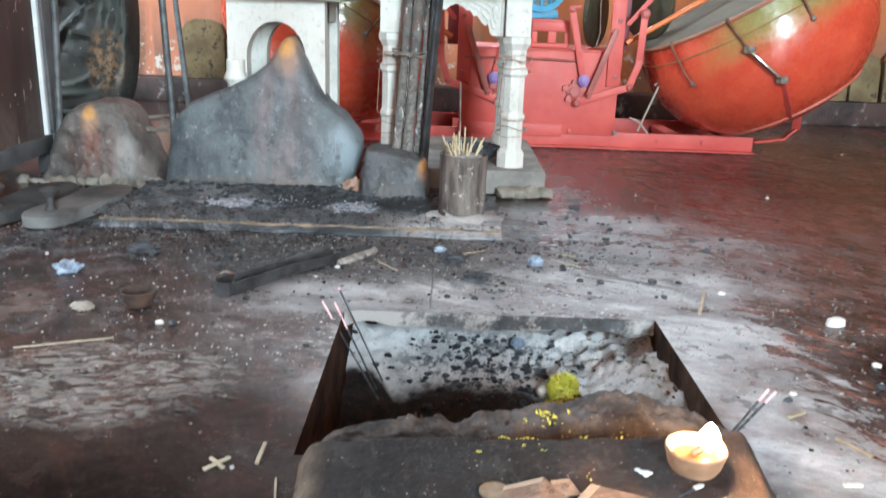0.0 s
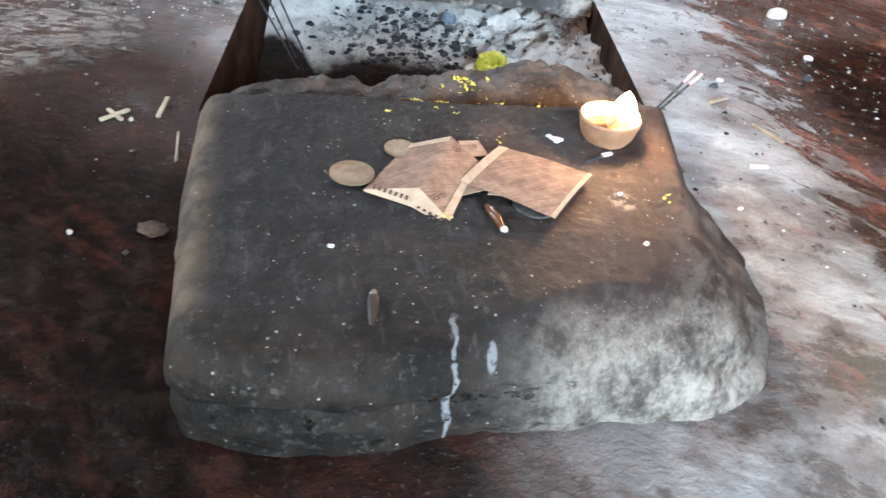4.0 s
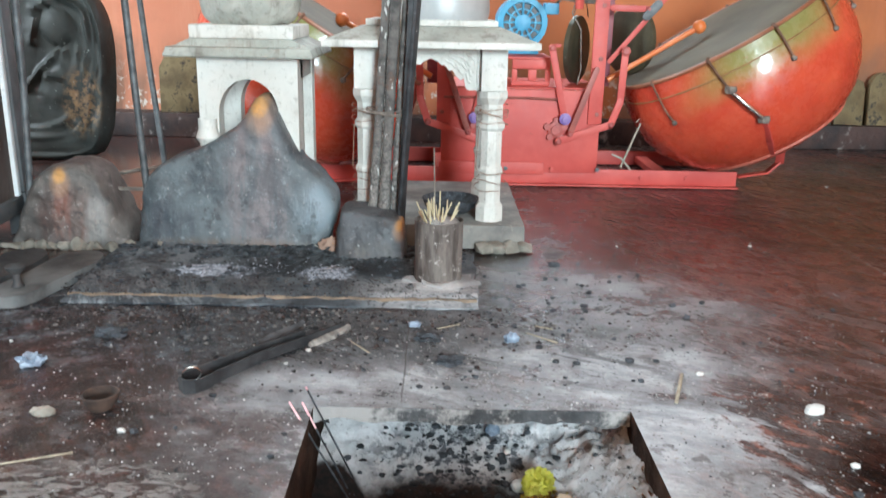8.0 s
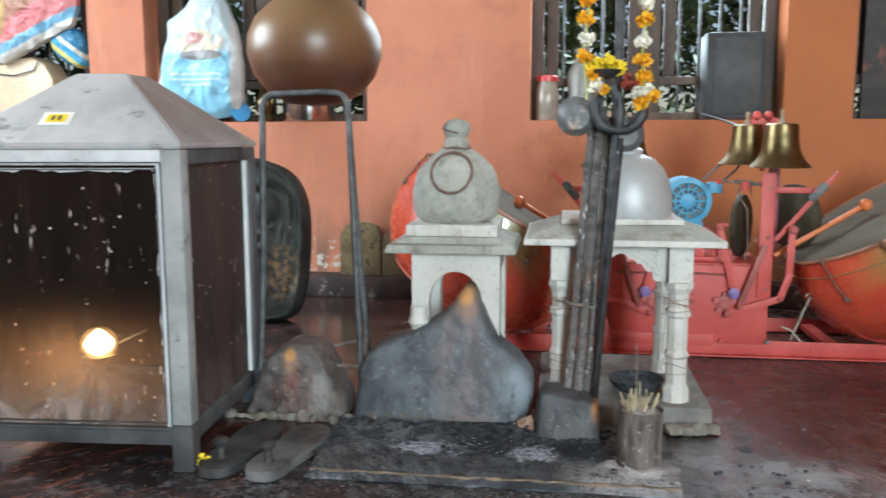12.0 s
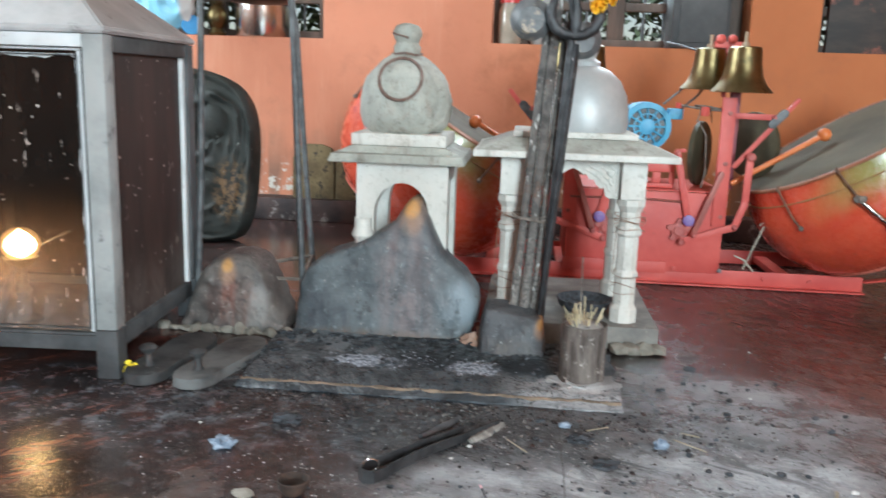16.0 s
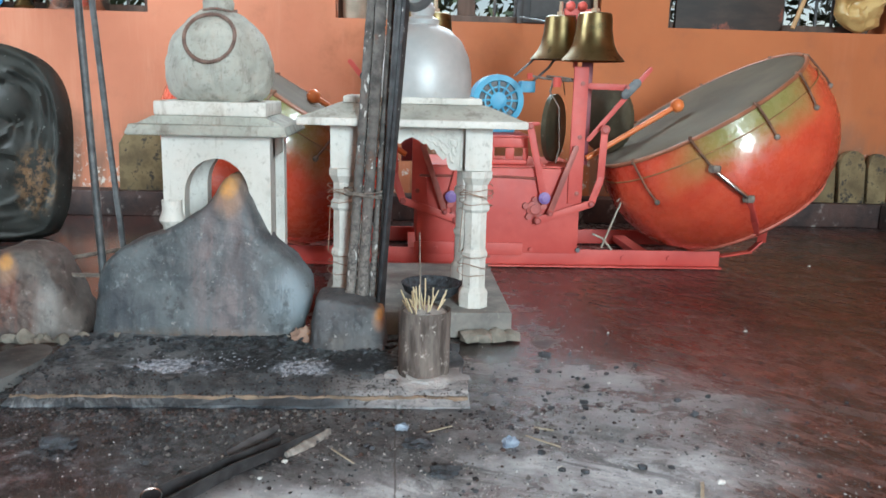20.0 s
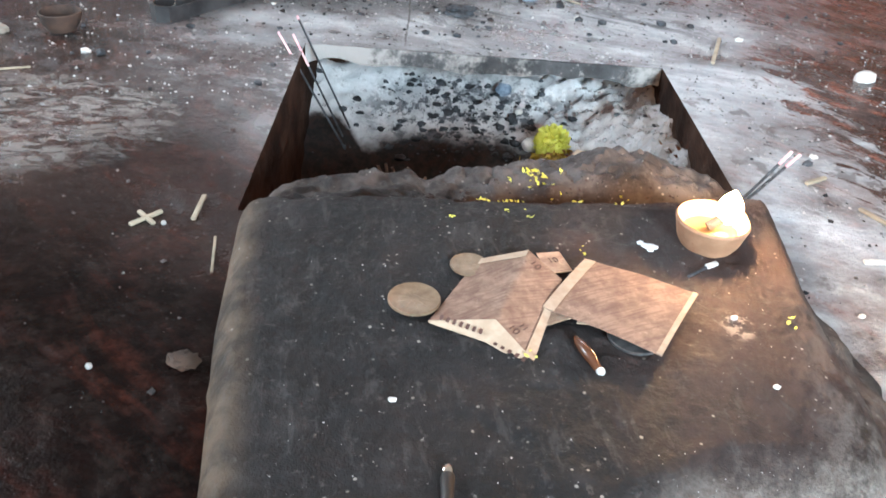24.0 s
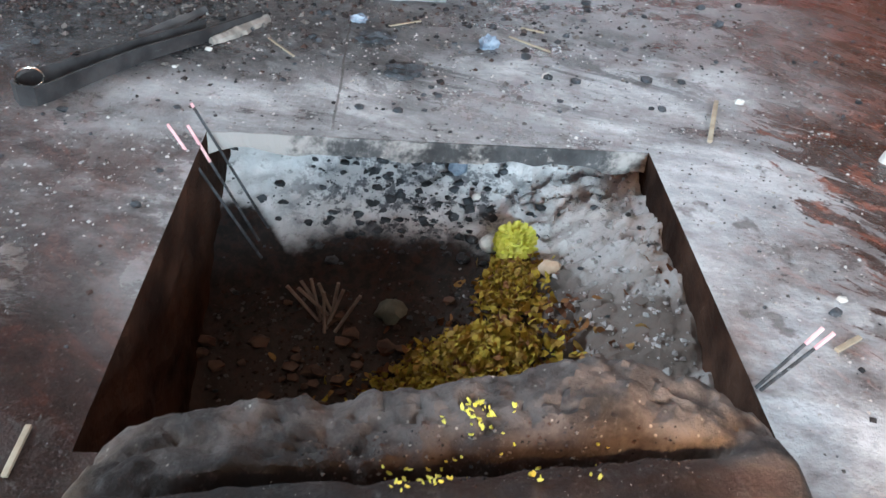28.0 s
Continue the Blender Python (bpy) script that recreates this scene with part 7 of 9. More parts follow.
# fine dark strips that paint in the shaded grooves of the frame moulding
for off in (0.004, 0.016):
    x0, x1, z0, z1 = -W + 0.030 + off, W - 0.030 - off, 0.070 + off, 0.555 - off
    for c in ((x0, x0 + 0.002, z0, z1), (x1 - 0.002, x1, z0, z1), (x0 + 0.002, x1 - 0.002, z0, z0 + 0.002), (x0 + 0.002, x1 - 0.002, z1 - 0.002, z1)):
        bm = B()
        box(bm, c[0], c[1], -0.0022 if off < 0.01 else 0.006, 0.0035 if off < 0.01 else 0.012, c[2], c[3], 0, LB)
        part("groove_line", bm, M_GREYFRAME, cab)
SM = LB @ pose(-0.030, 0.052, 0.624, 38.4, 0, 0)
bm = B()
box(bm, -0.028, 0.028, -0.018, 0.018, 0.001, 0.003, 0.0008, SM)
sticker = part("sticker", bm, worn("white_sticker", (0.75, 0.75, 0.72), (0.8, 0.8, 0.78), 30, 0.4), cab, "white sticker with a yellow field")
bm = B()
box(bm, -0.019, 0.019, -0.011, 0.011, 0.0031, 0.0036, 0, SM)
part("yellow_field", bm, worn("yellow_print", (0.8, 0.6, 0.02), (0.85, 0.66, 0.03), 30, 0.4), sticker)
for x in (-0.009, 0.003):
    bm = B()
    box(bm, x, x + 0.006, -0.006, 0.006, 0.0037, 0.0042, 0, SM)
    part("print_bar", bm, worn("black_print", (0.03, 0.03, 0.02), (0.05, 0.05, 0.03), 30, 0.5), sticker)

FX, FY, FZ = -0.963, 1.36, 0.200
lamp = thing("oil_lamp", (FX - 0.04, FY, 0.062), "blackened brass oil lamp burning in the cabinet", "oil lamp")
bm = B()
lathe(bm, [(0, 0), (0.032, 0.0), (0.030, 0.008), (0.012, 0.016), (0.010, 0.05), (0.016, 0.058), (0.010, 0.066), (0.009, 0.10), (0.024, 0.112), (0.030, 0.120), (0.027, 0.121), (0, 0.114)], 20, pose(FX, FY, 0.0625))
part("body", bm, worn("oily_brass", (0.06, 0.045, 0.025), (0.14, 0.10, 0.05), 40, 0.5, 0.6), lamp)


def flame(bm, c, r, h):
    lathe(bm, [(0, 0)] + [(r * 1.15 * math.sin(math.pi * q ** 0.88) ** 0.85 * (1 - 0.10 * q), h * q) for q in (i / 16 for i in range(1, 16))] + [(0, h)], 24, pose(*c))


kf = Kit("flame")
kf.set("Base Color", (1.0, 0.6, 0.2)).set("Emission Color", (1.0, 0.66, 0.28)).set("Emission Strength", 45.0)
M_FLAME = kf.mat
bm = B()
flame(bm, (FX, FY, FZ - 0.020), 0.024, 0.054)
ob = part("flame", bm, M_FLAME, lamp, "bright yellow flame")
ob.visible_shadow = False
# added see-through glowing shell that gives the flame its glare
ke = Kit("flame_glare")
ke.set("Base Color", (0.0, 0.0, 0.0)).set("Emission Color", (1.0, 0.55, 0.20)).set("Emission Strength", 3.0).set("Alpha", 0.28).set("Specular IOR Level", 0.0)
bm = B()
lathe(bm, [(0, -0.030)] + [(0.033 * math.sin(math.pi * q / 14), -0.030 * math.cos(math.pi * q / 14)) for q in range(1, 14)] + [(0, 0.030)], 24, pose(FX, FY, FZ + 0.006))
ob = part("flame_glare", bm, ke.mat, lamp, "orange glare shell round the flame")
ob.visible_shadow = False
bm = B()
tube(bm, [(FX - 0.05, FY - 0.02, 0.063), (FX - 0.035, FY - 0.01, 0.10), (FX - 0.01, FY, 0.165), (FX + 0.0, FY, 0.19)], [0.016, 0.010, 0.005, 0.002], 8)
part("wick_spout", bm, M_CHAR, lamp)
bm = B()
tube(bm, [(FX + 0.035, FY + 0.01, 0.205), (FX + 0.11, FY - 0.02, 0.240)], 0.0022, 6)
part("wick_pick", bm, M_IRON, lamp)

# ---- clay lamp on the stone ----
DX, DY, DZ = 0.190, 0.516, 0.0555
diya = thing("clay_lamp", (DX, DY, DZ), "small lit clay oil lamp with a pinched lip", "clay lamp")
bm = B()
lathe(bm, [(0, 0.0), (0.012, 0.0), (0.0175, 0.009), (0.0205, 0.020), (0.0196, 0.0215), (0.018, 0.019), (0.014, 0.010), (0, 0.006)], 40, pose(DX, DY, DZ))
for v in bm.verts:
    a = math.atan2(v.co.y - DY, v.co.x - DX) - radians(35)
    if v.co.z > DZ + 0.008 and abs(a) < 0.6:
        k = (1 - abs(a) / 0.6)
        v.co.x += 0.003 * k * math.cos(radians(35))
        v.co.y += 0.003 * k * math.sin(radians(35))
part("bowl", bm, worn("pale_fired_clay", (0.28, 0.15, 0.085), (0.37, 0.21, 0.125), 90, 0.75, dirt=(0.25, 0.13, 0.07), dirt_scale=160), diya)
bm = B()
lathe(bm, [(0, 0.0135), (0.0158, 0.0130)], 24, pose(DX, DY, DZ))
part("oil", bm, worn("lamp_oil", (0.20, 0.12, 0.06), (0.26, 0.16, 0.08), 60, 0.05), diya)
bm = B()
tube(bm, [(DX - 0.002, DY, DZ + 0.0155), (DX + 0.008, DY + 0.002, DZ + 0.022), (DX + 0.010, DY + 0.003, DZ + 0.028)], [0.003, 0.0025, 0.0018], 8)
part("wick", bm, M_CHAR, diya)
bm = B()
flame(bm, (DX + 0.009, DY + 0.003, DZ + 0.016), 0.0066, 0.022)
ob = part("flame", bm, M_FLAME, diya, "bright yellow flame")
ob.visible_shadow = False

# ---- money on the stone ----
def coin(c, r, tilt, label, material):
    c = (c[0], c[1], max(stone_top(c[0] + dx, c[1] + dy) for dx in (-0.011, 0, 0.011) for dy in (-0.011, 0, 0.011)) + 0.0003)
    m = pose(*c, tilt, 0, 30)
    bm = B()
    lathe(bm, [(0, 0.0), (r * 0.96, 0.0), (r, 0.0003), (r, 0.0014), (r * 0.96, 0.0017), (r * 0.93, 0.0014), (0, 0.0014)], 40, m)
    for i in range(9):
        a = i * 0.7
        box(bm, -0.0004, 0.0004, r * 0.2, r * 0.6, 0.0013, 0.0016, 0, m @ pose(0, 0, 0, 0, 0, math.degrees(a)))
    solo("coin", bm, material, label, "coin", "coins on the stone")


M_COIN = worn("nickel_brass", (0.17, 0.118, 0.075), (0.27, 0.20, 0.135), 120, 0.45, 0.4, dirt=(0.20, 0.14, 0.09), dirt_scale=200, rough_b=0.6)
coin((0.0270, 0.4465, 0.0585), 0.0130, 0, "dull brass-coloured coin lying flat on the stone", M_COIN)
coin((0.0545, 0.4775, 0.0585), 0.0100, 0, "dull brass-coloured coin half under a banknote", M_COIN)
coin((0.1315, 0.4270, 0.0590), 0.0128, 0, "steel-coloured coin half under a banknote", worn("dull_coin_steel", (0.10, 0.10, 0.105), (0.20, 0.20, 0.205), 120, 0.35, 0.7))


def note_material(name, low, high, print_ink):
    k = Kit(name, 0.85)
    f, w = k.noise(300, 4, 0.6), k.noise(60, 5, 0.6)
    fibre, lines = k.noise(130, 5, 0.7), k.noise(150, 3, 0.6, (0.25, 5.0, 1.0), 0.25, 24)
    col = k.mix(k.step(fibre, 0.35, 0.65), low, high)
    col = k.mix(k.step(lines, 0.50, 0.58, 0.0, 0.55), col, print_ink)
    col = k.mix(k.step(w, 0.54, 0.66, 0, 0.55), col, print_ink)
    col = k.mix(k.step(f, 0.6, 0.72, 0, 0.35), col, (0.46, 0.33, 0.25))
    k.set("Base Color", col)
    k.bump(w, 0.25, 0.0008).bump(lines, 0.15, 0.0002)
    return k.mat


M_NOTE = note_material("brown_banknote_print", (0.180, 0.112, 0.080), (0.285, 0.190, 0.142), (0.135, 0.072, 0.054))
M_NOTE_PALE = note_material("pale_banknote_print", (0.28, 0.19, 0.135), (0.40, 0.29, 0.21), (0.20, 0.10, 0.075))
M_NOTE_EDGE = worn("pale_banknote_margin", (0.36, 0.265, 0.19), (0.46, 0.36, 0.27), 120, 0.85)
M_INK = worn("dark_brown_ink", (0.06, 0.03, 0.025), (0.10, 0.05, 0.04), 100, 0.8)


def sheet(bm, front, back, n=24, thick=0.0003, sag=0.0):
    """Paper between two rails of points (front and back), each a list along the length."""
    def at(rail, t):
        f = t * (len(rail) - 1)
        k = min(int(f), len(rail) - 2)
        return Vector(rail[k]).lerp(Vector(rail[k + 1]), f - k)
    top, bot = [], []
    for i in range(n + 1):
        p, q = at(front, i / n), at(back, i / n)
        top.append([bm.verts.new(p.lerp(q, j / 10) + Vector((0, 0, thick + sag * math.sin(math.pi * j / 10)))) for j in range(11)])
        bot.append([bm.verts.new(p.lerp(q, j / 10) + Vector((0, 0, sag * math.sin(math.pi * j / 10)))) for j in range(11)])
    for g, s in ((top, 1), (bot, -1)):
        for i in range(n):
            for j in range(10):
                c = (g[i][j], g[i + 1][j], g[i + 1][j + 1], g[i][j + 1])
                bm.faces.new(c if s > 0 else c[::-1])
    for i in range(n):
        bm.faces.new((top[i][0], bot[i][0], bot[i + 1][0], top[i + 1][0]))
        bm.faces.new((top[i][10], top[i + 1][10], bot[i + 1][10], bot[i][10]))
    for j in range(10):
        bm.faces.new((top[0][j], top[0][j + 1], bot[0][j + 1], bot[0][j]))
        bm.faces.new((top[n][j], bot[n][j], bot[n][j + 1], top[n][j + 1]))


def glyphs(text, size, m, parent, name="numeral"):
    cu = bpy.data.curves.new(name, "FONT")
    cu.body, cu.size, cu.extrude = text, size, 0.00005
    ob = new(name, cu)
    me = bpy.data.meshes.new_from_object(ob.evaluated_get(bpy.context.evaluated_depsgraph_get()))
    bpy.data.objects.remove(ob)
    me.transform(m)
    me.materials.clear()
    me.materials.append(M_INK)
    ob = new(name, me)
    ob.parent = parent
    if parent.type == "EMPTY":
        ob.matrix_parent_inverse = Matrix.Translation(-parent.location)


LF, LR_, RF = Vector((0.0341, 0.4310, 0.0602)), Vector((0.0651, 0.4268, 0.0668)), Vector((0.0824, 0.4075, 0.0597))
LBk, LRb, RB = Vector((0.0592, 0.4838, 0.0610)), Vector((0.0846, 0.4800, 0.0715)), Vector((0.1012, 0.4650, 0.0648))
FF, RT = Vector((0.0607, 0.4185, 0.0604)), Vector((0.0800, 0.4046, 0.0592))
UP = Vector((0, 0, 0.0006))
note = thing("banknote", (0.07, 0.45, 0.0585), "brown paper banknote folded into a ridge on the stone", "banknote", "banknotes on the stone")
bm = B()
sheet(bm, [LF, LR_, RF], [LBk, LRb, RB])
part("paper", bm, M_NOTE, note)
bm = B()
sheet(bm, [LF + Vector((0.0006, -0.0008, 0)), FF, RT], [LF + UP, LR_ + UP, RF + UP])
part("pale_margin", bm, M_NOTE_EDGE, note)
bm = B()
sheet(bm, [LBk.lerp(LF, 0.10) + UP, LRb.lerp(LR_, 0.10) + UP], [LBk.lerp(LF, 0.01) + UP, LRb.lerp(LR_, 0.01) + UP])
part("pale_margin", bm, M_NOTE_EDGE, note)
bm = B()
sheet(bm, [RF.lerp(LR_, 0.22) + UP, RF + UP * 0.9], [RB.lerp(RF, 0.45).lerp(LR_.lerp(LRb, 0.55), 0.16) + UP, RB.lerp(RF, 0.40) + UP * 0.9], 8)
part("pale_margin", bm, M_NOTE_EDGE, note)
bm = B()
sheet(bm, [(0.0950, 0.4720, 0.0632), (0.1085, 0.4765, 0.0625)], [(0.0905, 0.4900, 0.0632), (0.1035, 0.4945, 0.0622)], 8)
part("folded_corner", bm, M_NOTE_PALE, note)


def plane_on(a, b, c):
    """A frame lying on the plane through a with x toward b and y toward c."""
    a, b, c = Vector(a), Vector(b), Vector(c)
    x = (b - a).normalized()
    z = x.cross(c - a).normalized()
    y = z.cross(x)
    return Matrix.Translation(a + z * 0.0006) @ Matrix((x, y, z)).transposed().to_4x4()


glyphs("10", 0.0062, plane_on(LRb.lerp(RB, 0.12) + (LR_ - LRb) * 0.14, RB + (RF - RB) * 0.14, LRb), note)
glyphs("10", 0.0058, plane_on(LR_.lerp(RF, 0.26) + (LRb - LR_) * 0.05, RF + (RB - RF) * 0.05, LRb), note)
glyphs("11", 0.0045, plane_on(LR_.lerp(RF, 0.44) + (LRb - LR_) * 0.16, RF + (RB - RF) * 0.16, LRb), note)
glyphs("10", 0.0062, plane_on((0.0965, 0.4815, 0.0630), (0.1060, 0.4850, 0.0625), (0.0930, 0.4900, 0.0632)), note)
for p, q, up, count in ((LF, FF, LR_, 7), (FF, RT, RF, 5)):
    F = plane_on(p.lerp(q, 0.16) + (up - q) * 0.30, q.lerp(p, 0.02) + (up - q) * 0.30, up)
    step = (q - p).length * 0.80 / count
    for i in range(count):
        bm = B()
        box(bm, step * i, step * i + step * 0.45, -0.0008, 0.0018, 0.0004, 0.0007, 0, F)
        part("serial_bar", bm, M_INK, note)
note = thing("banknote", (0.13, 0.455, 0.0585), "brown paper banknote folded in half on the stone", "banknote", "banknotes on the stone")
N4, N3, N1, N2 = Vector((0.0890, 0.4425, 0.0638)), Vector((0.1402, 0.4103, 0.0648)), Vector((0.1157, 0.4855, 0.0642)), Vector((0.1702, 0.4605, 0.0640))
BOW = Vector((0, 0, 0.0014))
bm = B()
sheet(bm, [N4, N4.lerp(N3, 0.5) + BOW, N3], [N1, N1.lerp(N2, 0.5) + BOW, N2], 20, 0.0004, 0.0012)
part("paper", bm, M_NOTE, note)
for u, v in ((0.0, 0.10), (0.955, 0.998)):
    lift = lambda f: UP * 0.9 + BOW * 2 * min(f, 1 - f)
    bm = B()
    sheet(bm, [N4.lerp(N3, u) + lift(u), N4.lerp(N3, v) + lift(v)], [N1.lerp(N2, u) + lift(u), N1.lerp(N2, v) + lift(v)], 6, 0.0003, 0.0012)
    part("pale_margin", bm, M_NOTE_EDGE, note)
bm = B()
sheet(bm, [(0.0885, 0.4310, 0.0612), (0.1040, 0.4385, 0.0618)], [(0.0900, 0.4500, 0.0615), (0.1060, 0.4480, 0.0622)], 6, 0.0004)
part("under_fold", bm, M_NOTE_PALE, note)
bm = B()
sheet(bm, [(0.105, 0.4345, 0.0615), (0.1235, 0.4335, 0.0620)], [(0.109, 0.446, 0.0620), (0.128, 0.442, 0.0622)], 6, 0.0004)
part("under_fold", bm, M_NOTE_EDGE, note)

# ---- small leavings on stone and floor ----
M_CRUMB = worn("white_sugar_crumb", (0.46, 0.46, 0.45), (0.62, 0.62, 0.60), 160, 0.7, dirt=(0.26, 0.25, 0.24), dirt_scale=240, dirt_from=0.6)
M_WAX = worn("white_wax", (0.52, 0.54, 0.57), (0.70, 0.71, 0.73), 90, 0.5)
bm = B()
for i, (x, y, r) in enumerate(((0.1570, 0.5070, 0.0026), (0.1535, 0.5082, 0.0020), (0.1508, 0.5100, 0.0016), (0.1556, 0.5045, 0.0015), (0.1545, 0.5072, 0.0018))):
    lump(bm, (x, y, stone_top(x, y) + r * 0.2), r * 1.3, r, r * 0.6, 0.4, 2, i + 3.0, 2.0)
solo("wax_crumb", bm, M_WAX, "crumbled white wax stuck to the stone", "wax")
M_STICK = worn("split_bamboo", (0.26, 0.22, 0.165), (0.38, 0.33, 0.25), 80, 0.8)
M_FOIL = worn("blue_grey_foil", (0.10, 0.14, 0.20), (0.30, 0.37, 0.46), 90, 0.55, 0.1, dirt=(0.05, 0.05, 0.06), dirt_scale=120)
M_PETAL = worn("lime_yellow_petal", (0.50, 0.50, 0.05), (0.64, 0.62, 0.14), 160, 0.7)


def crumb(c, r, material=None, label="small white sugar crumb", name="crumb", sq=0.6, seed=1.0):
    bm = B()
    lump(bm, (c[0], c[1], c[2] + r * sq * 0.55), r, r * 0.70, r * sq, 0.5 if r < 0.016 else 0.7, 3 if r > 0.006 else 2, seed, 2.4)
    solo(name, bm, material or M_CRUMB, label, name.replace("_", " "), name.replace("_", " ") + "s lying about")


for i, c in enumerate(((-0.151, 1.062, 0), (-0.128, 1.104, 0), (0.203, 1.084, 0), (0.400, 1.637, 0), (0.672, 1.656, 0), (0.386, 1.05, 0), (0.310, 0.535, 0), (0.363, 0.757, 0), (-0.297, 0.880, 0), (-0.536, 1.119, 0), (1.096, 2.25, 0), (0.482, 0.832, 0), (0.335, 1.375, 0), (-0.062, 0.512, 0.052), (0.156, 0.509, 0.059), (0.020, 0.380, 0.058), (0.186, 0.448, 0.060), (0.190, 0.398, 0.061), (-0.046, 0.440, 0.055))):
    crumb(c, (0.0026 + 0.0013 * (i % 3)) if c[2] == 0 else 0.0018, seed=i * 1.7)
bm = B()
lathe(bm, [(0, 0.004), (0.010, 0.003), (0.0135, 0.0), (0.012, 0.007), (0.006, 0.0095), (0, 0.010)], 18, pose(0.493, 0.953, 0.0, 0, 0, 20), 0.62)
solo("shell", bm, M_CRUMB, "small white shell on the floor", "shell")
for i, (a, b, w) in enumerate((((-0.163, 0.587, 0), (-0.147, 0.606, 0), 0.0016), ((-0.162, 0.604, 0), (-0.148, 0.590, 0), 0.0016), ((-0.124, 0.598, 0), (-0.124, 0.630, 0), 0.0017), ((0.338, 0.707, 0), (0.359, 0.720, 0), 0.0018), ((0.367, 0.672, 0), (0.384, 0.642, 0), 0.0018), ((0.338, 0.597, 0), (0.354, 0.598, 0), 0.0020), ((0.333, 0.968, 0), (0.362, 1.046, 0.001), 0.0022), ((-0.42, 0.80, 0), (-0.33, 0.835, 0), 0.0011), ((0.19, 1.206, 0), (0.215, 1.196, 0), 0.0013), ((0.175, 1.18, 0), (0.215, 1.145, 0), 0.0012), ((-0.075, 1.14, 0), (-0.045, 1.10, 0), 0.001), ((0.045, 1.19, 0), (0.08, 1.21, 0), 0.001), ((-0.105, 0.58, 0), (-0.098, 0.54, 0), 0.0009))):
    bm = B()
    flat_bar(bm, (a[0], a[1], a[2] + w * 0.8), (b[0], b[1], b[2] + w * 0.8), w * 2, w * 1.4)
    solo("matchstick" if i < 7 else "straw", bm, M_STICK if i != 5 else M_CRUMB, "pale split bamboo stick on the floor" if i < 7 else "thin dry straw on the floor", "stick", "sticks lying on the floor")
bm = B()
flat_bar(bm, (0.171, 0.481, 0.0605), (0.184, 0.491, 0.0610), 0.0016, 0.0012)
burnt = solo("burnt_match", bm, M_CHAR, "burnt match with a pale end on the stone", "match")
bm = B()
flat_bar(bm, (0.183, 0.4905, 0.0612), (0.190, 0.4945, 0.0612), 0.0028, 0.0020)
part("pale_end", bm, M_CRUMB, burnt)
bm = B()
tube(bm, [(0.104, 0.426, 0.060), (0.1045, 0.418, 0.0625), (0.108, 0.410, 0.0625), (0.111, 0.404, 0.0605)], [0.0012, 0.0026, 0.0028, 0.0020], 10)
pod = solo("tamarind_bit", bm, worn("dark_glossy_brown", (0.06, 0.022, 0.012), (0.12, 0.05, 0.025), 120, 0.25), "dark glossy curled seed pod on the stone", "seed pod")
bm = B()
bmesh.ops.create_icosphere(bm, subdivisions=2, radius=0.0022, matrix=pose(0.1118, 0.4028, 0.0605))
part("pale_tip", bm, M_CRUMB, pod)
bm = B()
tube(bm, [(0.043, 0.345, 0.0600), (0.0432, 0.338, 0.0610), (0.043, 0.328, 0.0605), (0.043, 0.321, 0.0595)], [0.0010, 0.0030, 0.0024, 0.0010], 10)
bean = solo("dry_clove", bm, worn("dark_husk", (0.006, 0.005, 0.005), (0.020, 0.015, 0.012), 120, 0.6), "dark dried husk with a silvery end on the stone", "husk")
bm = B()
lump(bm, (0.0432, 0.341, 0.0622), 0.0022, 0.0030, 0.0018, 0.3, 2, 6)
part("silver_end", bm, M_STEEL, bean)

# petals strewn on the stone's ridge
rnd = random.Random(3)
bm = B()
spots = [(0.105, 0.610), (0.104, 0.612), (0.100, 0.614), (0.108, 0.606), (0.106, 0.600), (0.120, 0.606), (0.085, 0.604), (0.096, 0.586), (0.087, 0.587), (0.063, 0.582), (0.068, 0.581), (0.072, 0.570), (0.079, 0.567), (0.131, 0.586), (0.160, 0.591), (0.107, 0.597), (0.084, 0.582), (0.109, 0.603), (0.100, 0.596), (0.115, 0.590), (0.080, 0.564), (0.088, 0.567), (0.061, 0.561), (0.126, 0.565), (0.153, 0.568), (0.046, 0.526), (0.078, 0.536), (0.090, 0.534), (0.117, 0.498), (0.080, 0.407), (0.214, 0.446), (0.122, 0.570), (0.094, 0.606), (0.105, 0.612), (0.098, 0.601), (0.066, 0.558), (0.085, 0.571)]
for x, y in spots:
    for q in range(3):
        a = rnd.uniform(0, 6.28)
        l = rnd.uniform(0.0007, 0.0019)
        px_, py_ = x + rnd.gauss(0, 0.0026), y + rnd.gauss(0, 0.0022)
        u, v = Vector((math.cos(a), math.sin(a), rnd.uniform(-0.3, 0.5))) * l, Vector((-math.sin(a), math.cos(a), rnd.uniform(-0.4, 0.4))) * l * rnd.uniform(0.3, 0.6)
        c0 = Vector((px_, py_, stone_top(px_, py_) + 0.0012))
        curl = Vector((0, 0, l * rnd.uniform(0.2, 0.7)))
        low = [bm.verts.new(c0 + d) for d in (-u, -u * 0.3 + v - curl * 0.4, u * 0.5 + v * 0.8, u + curl, u * 0.4 - v * 0.9 + curl * 0.3, -u * 0.4 - v)]
        top = [bm.verts.new(w.co + Vector((0, 0, 0.0004))) for w in low]
        bm.faces.new(low[::-1])
        bm.faces.new(top)
        for e in range(6):
            bm.faces.new((low[e], low[(e + 1) % 6], top[(e + 1) % 6], top[e]))
solo("petals", bm, M_PETAL, "lime yellow petals strewn on the stone's ridge", "petals", kind="stuff")

# offerings in the pit
def in_pit(x, y, up=0.0):
    return (x, y, ash_height(x, y) + up)


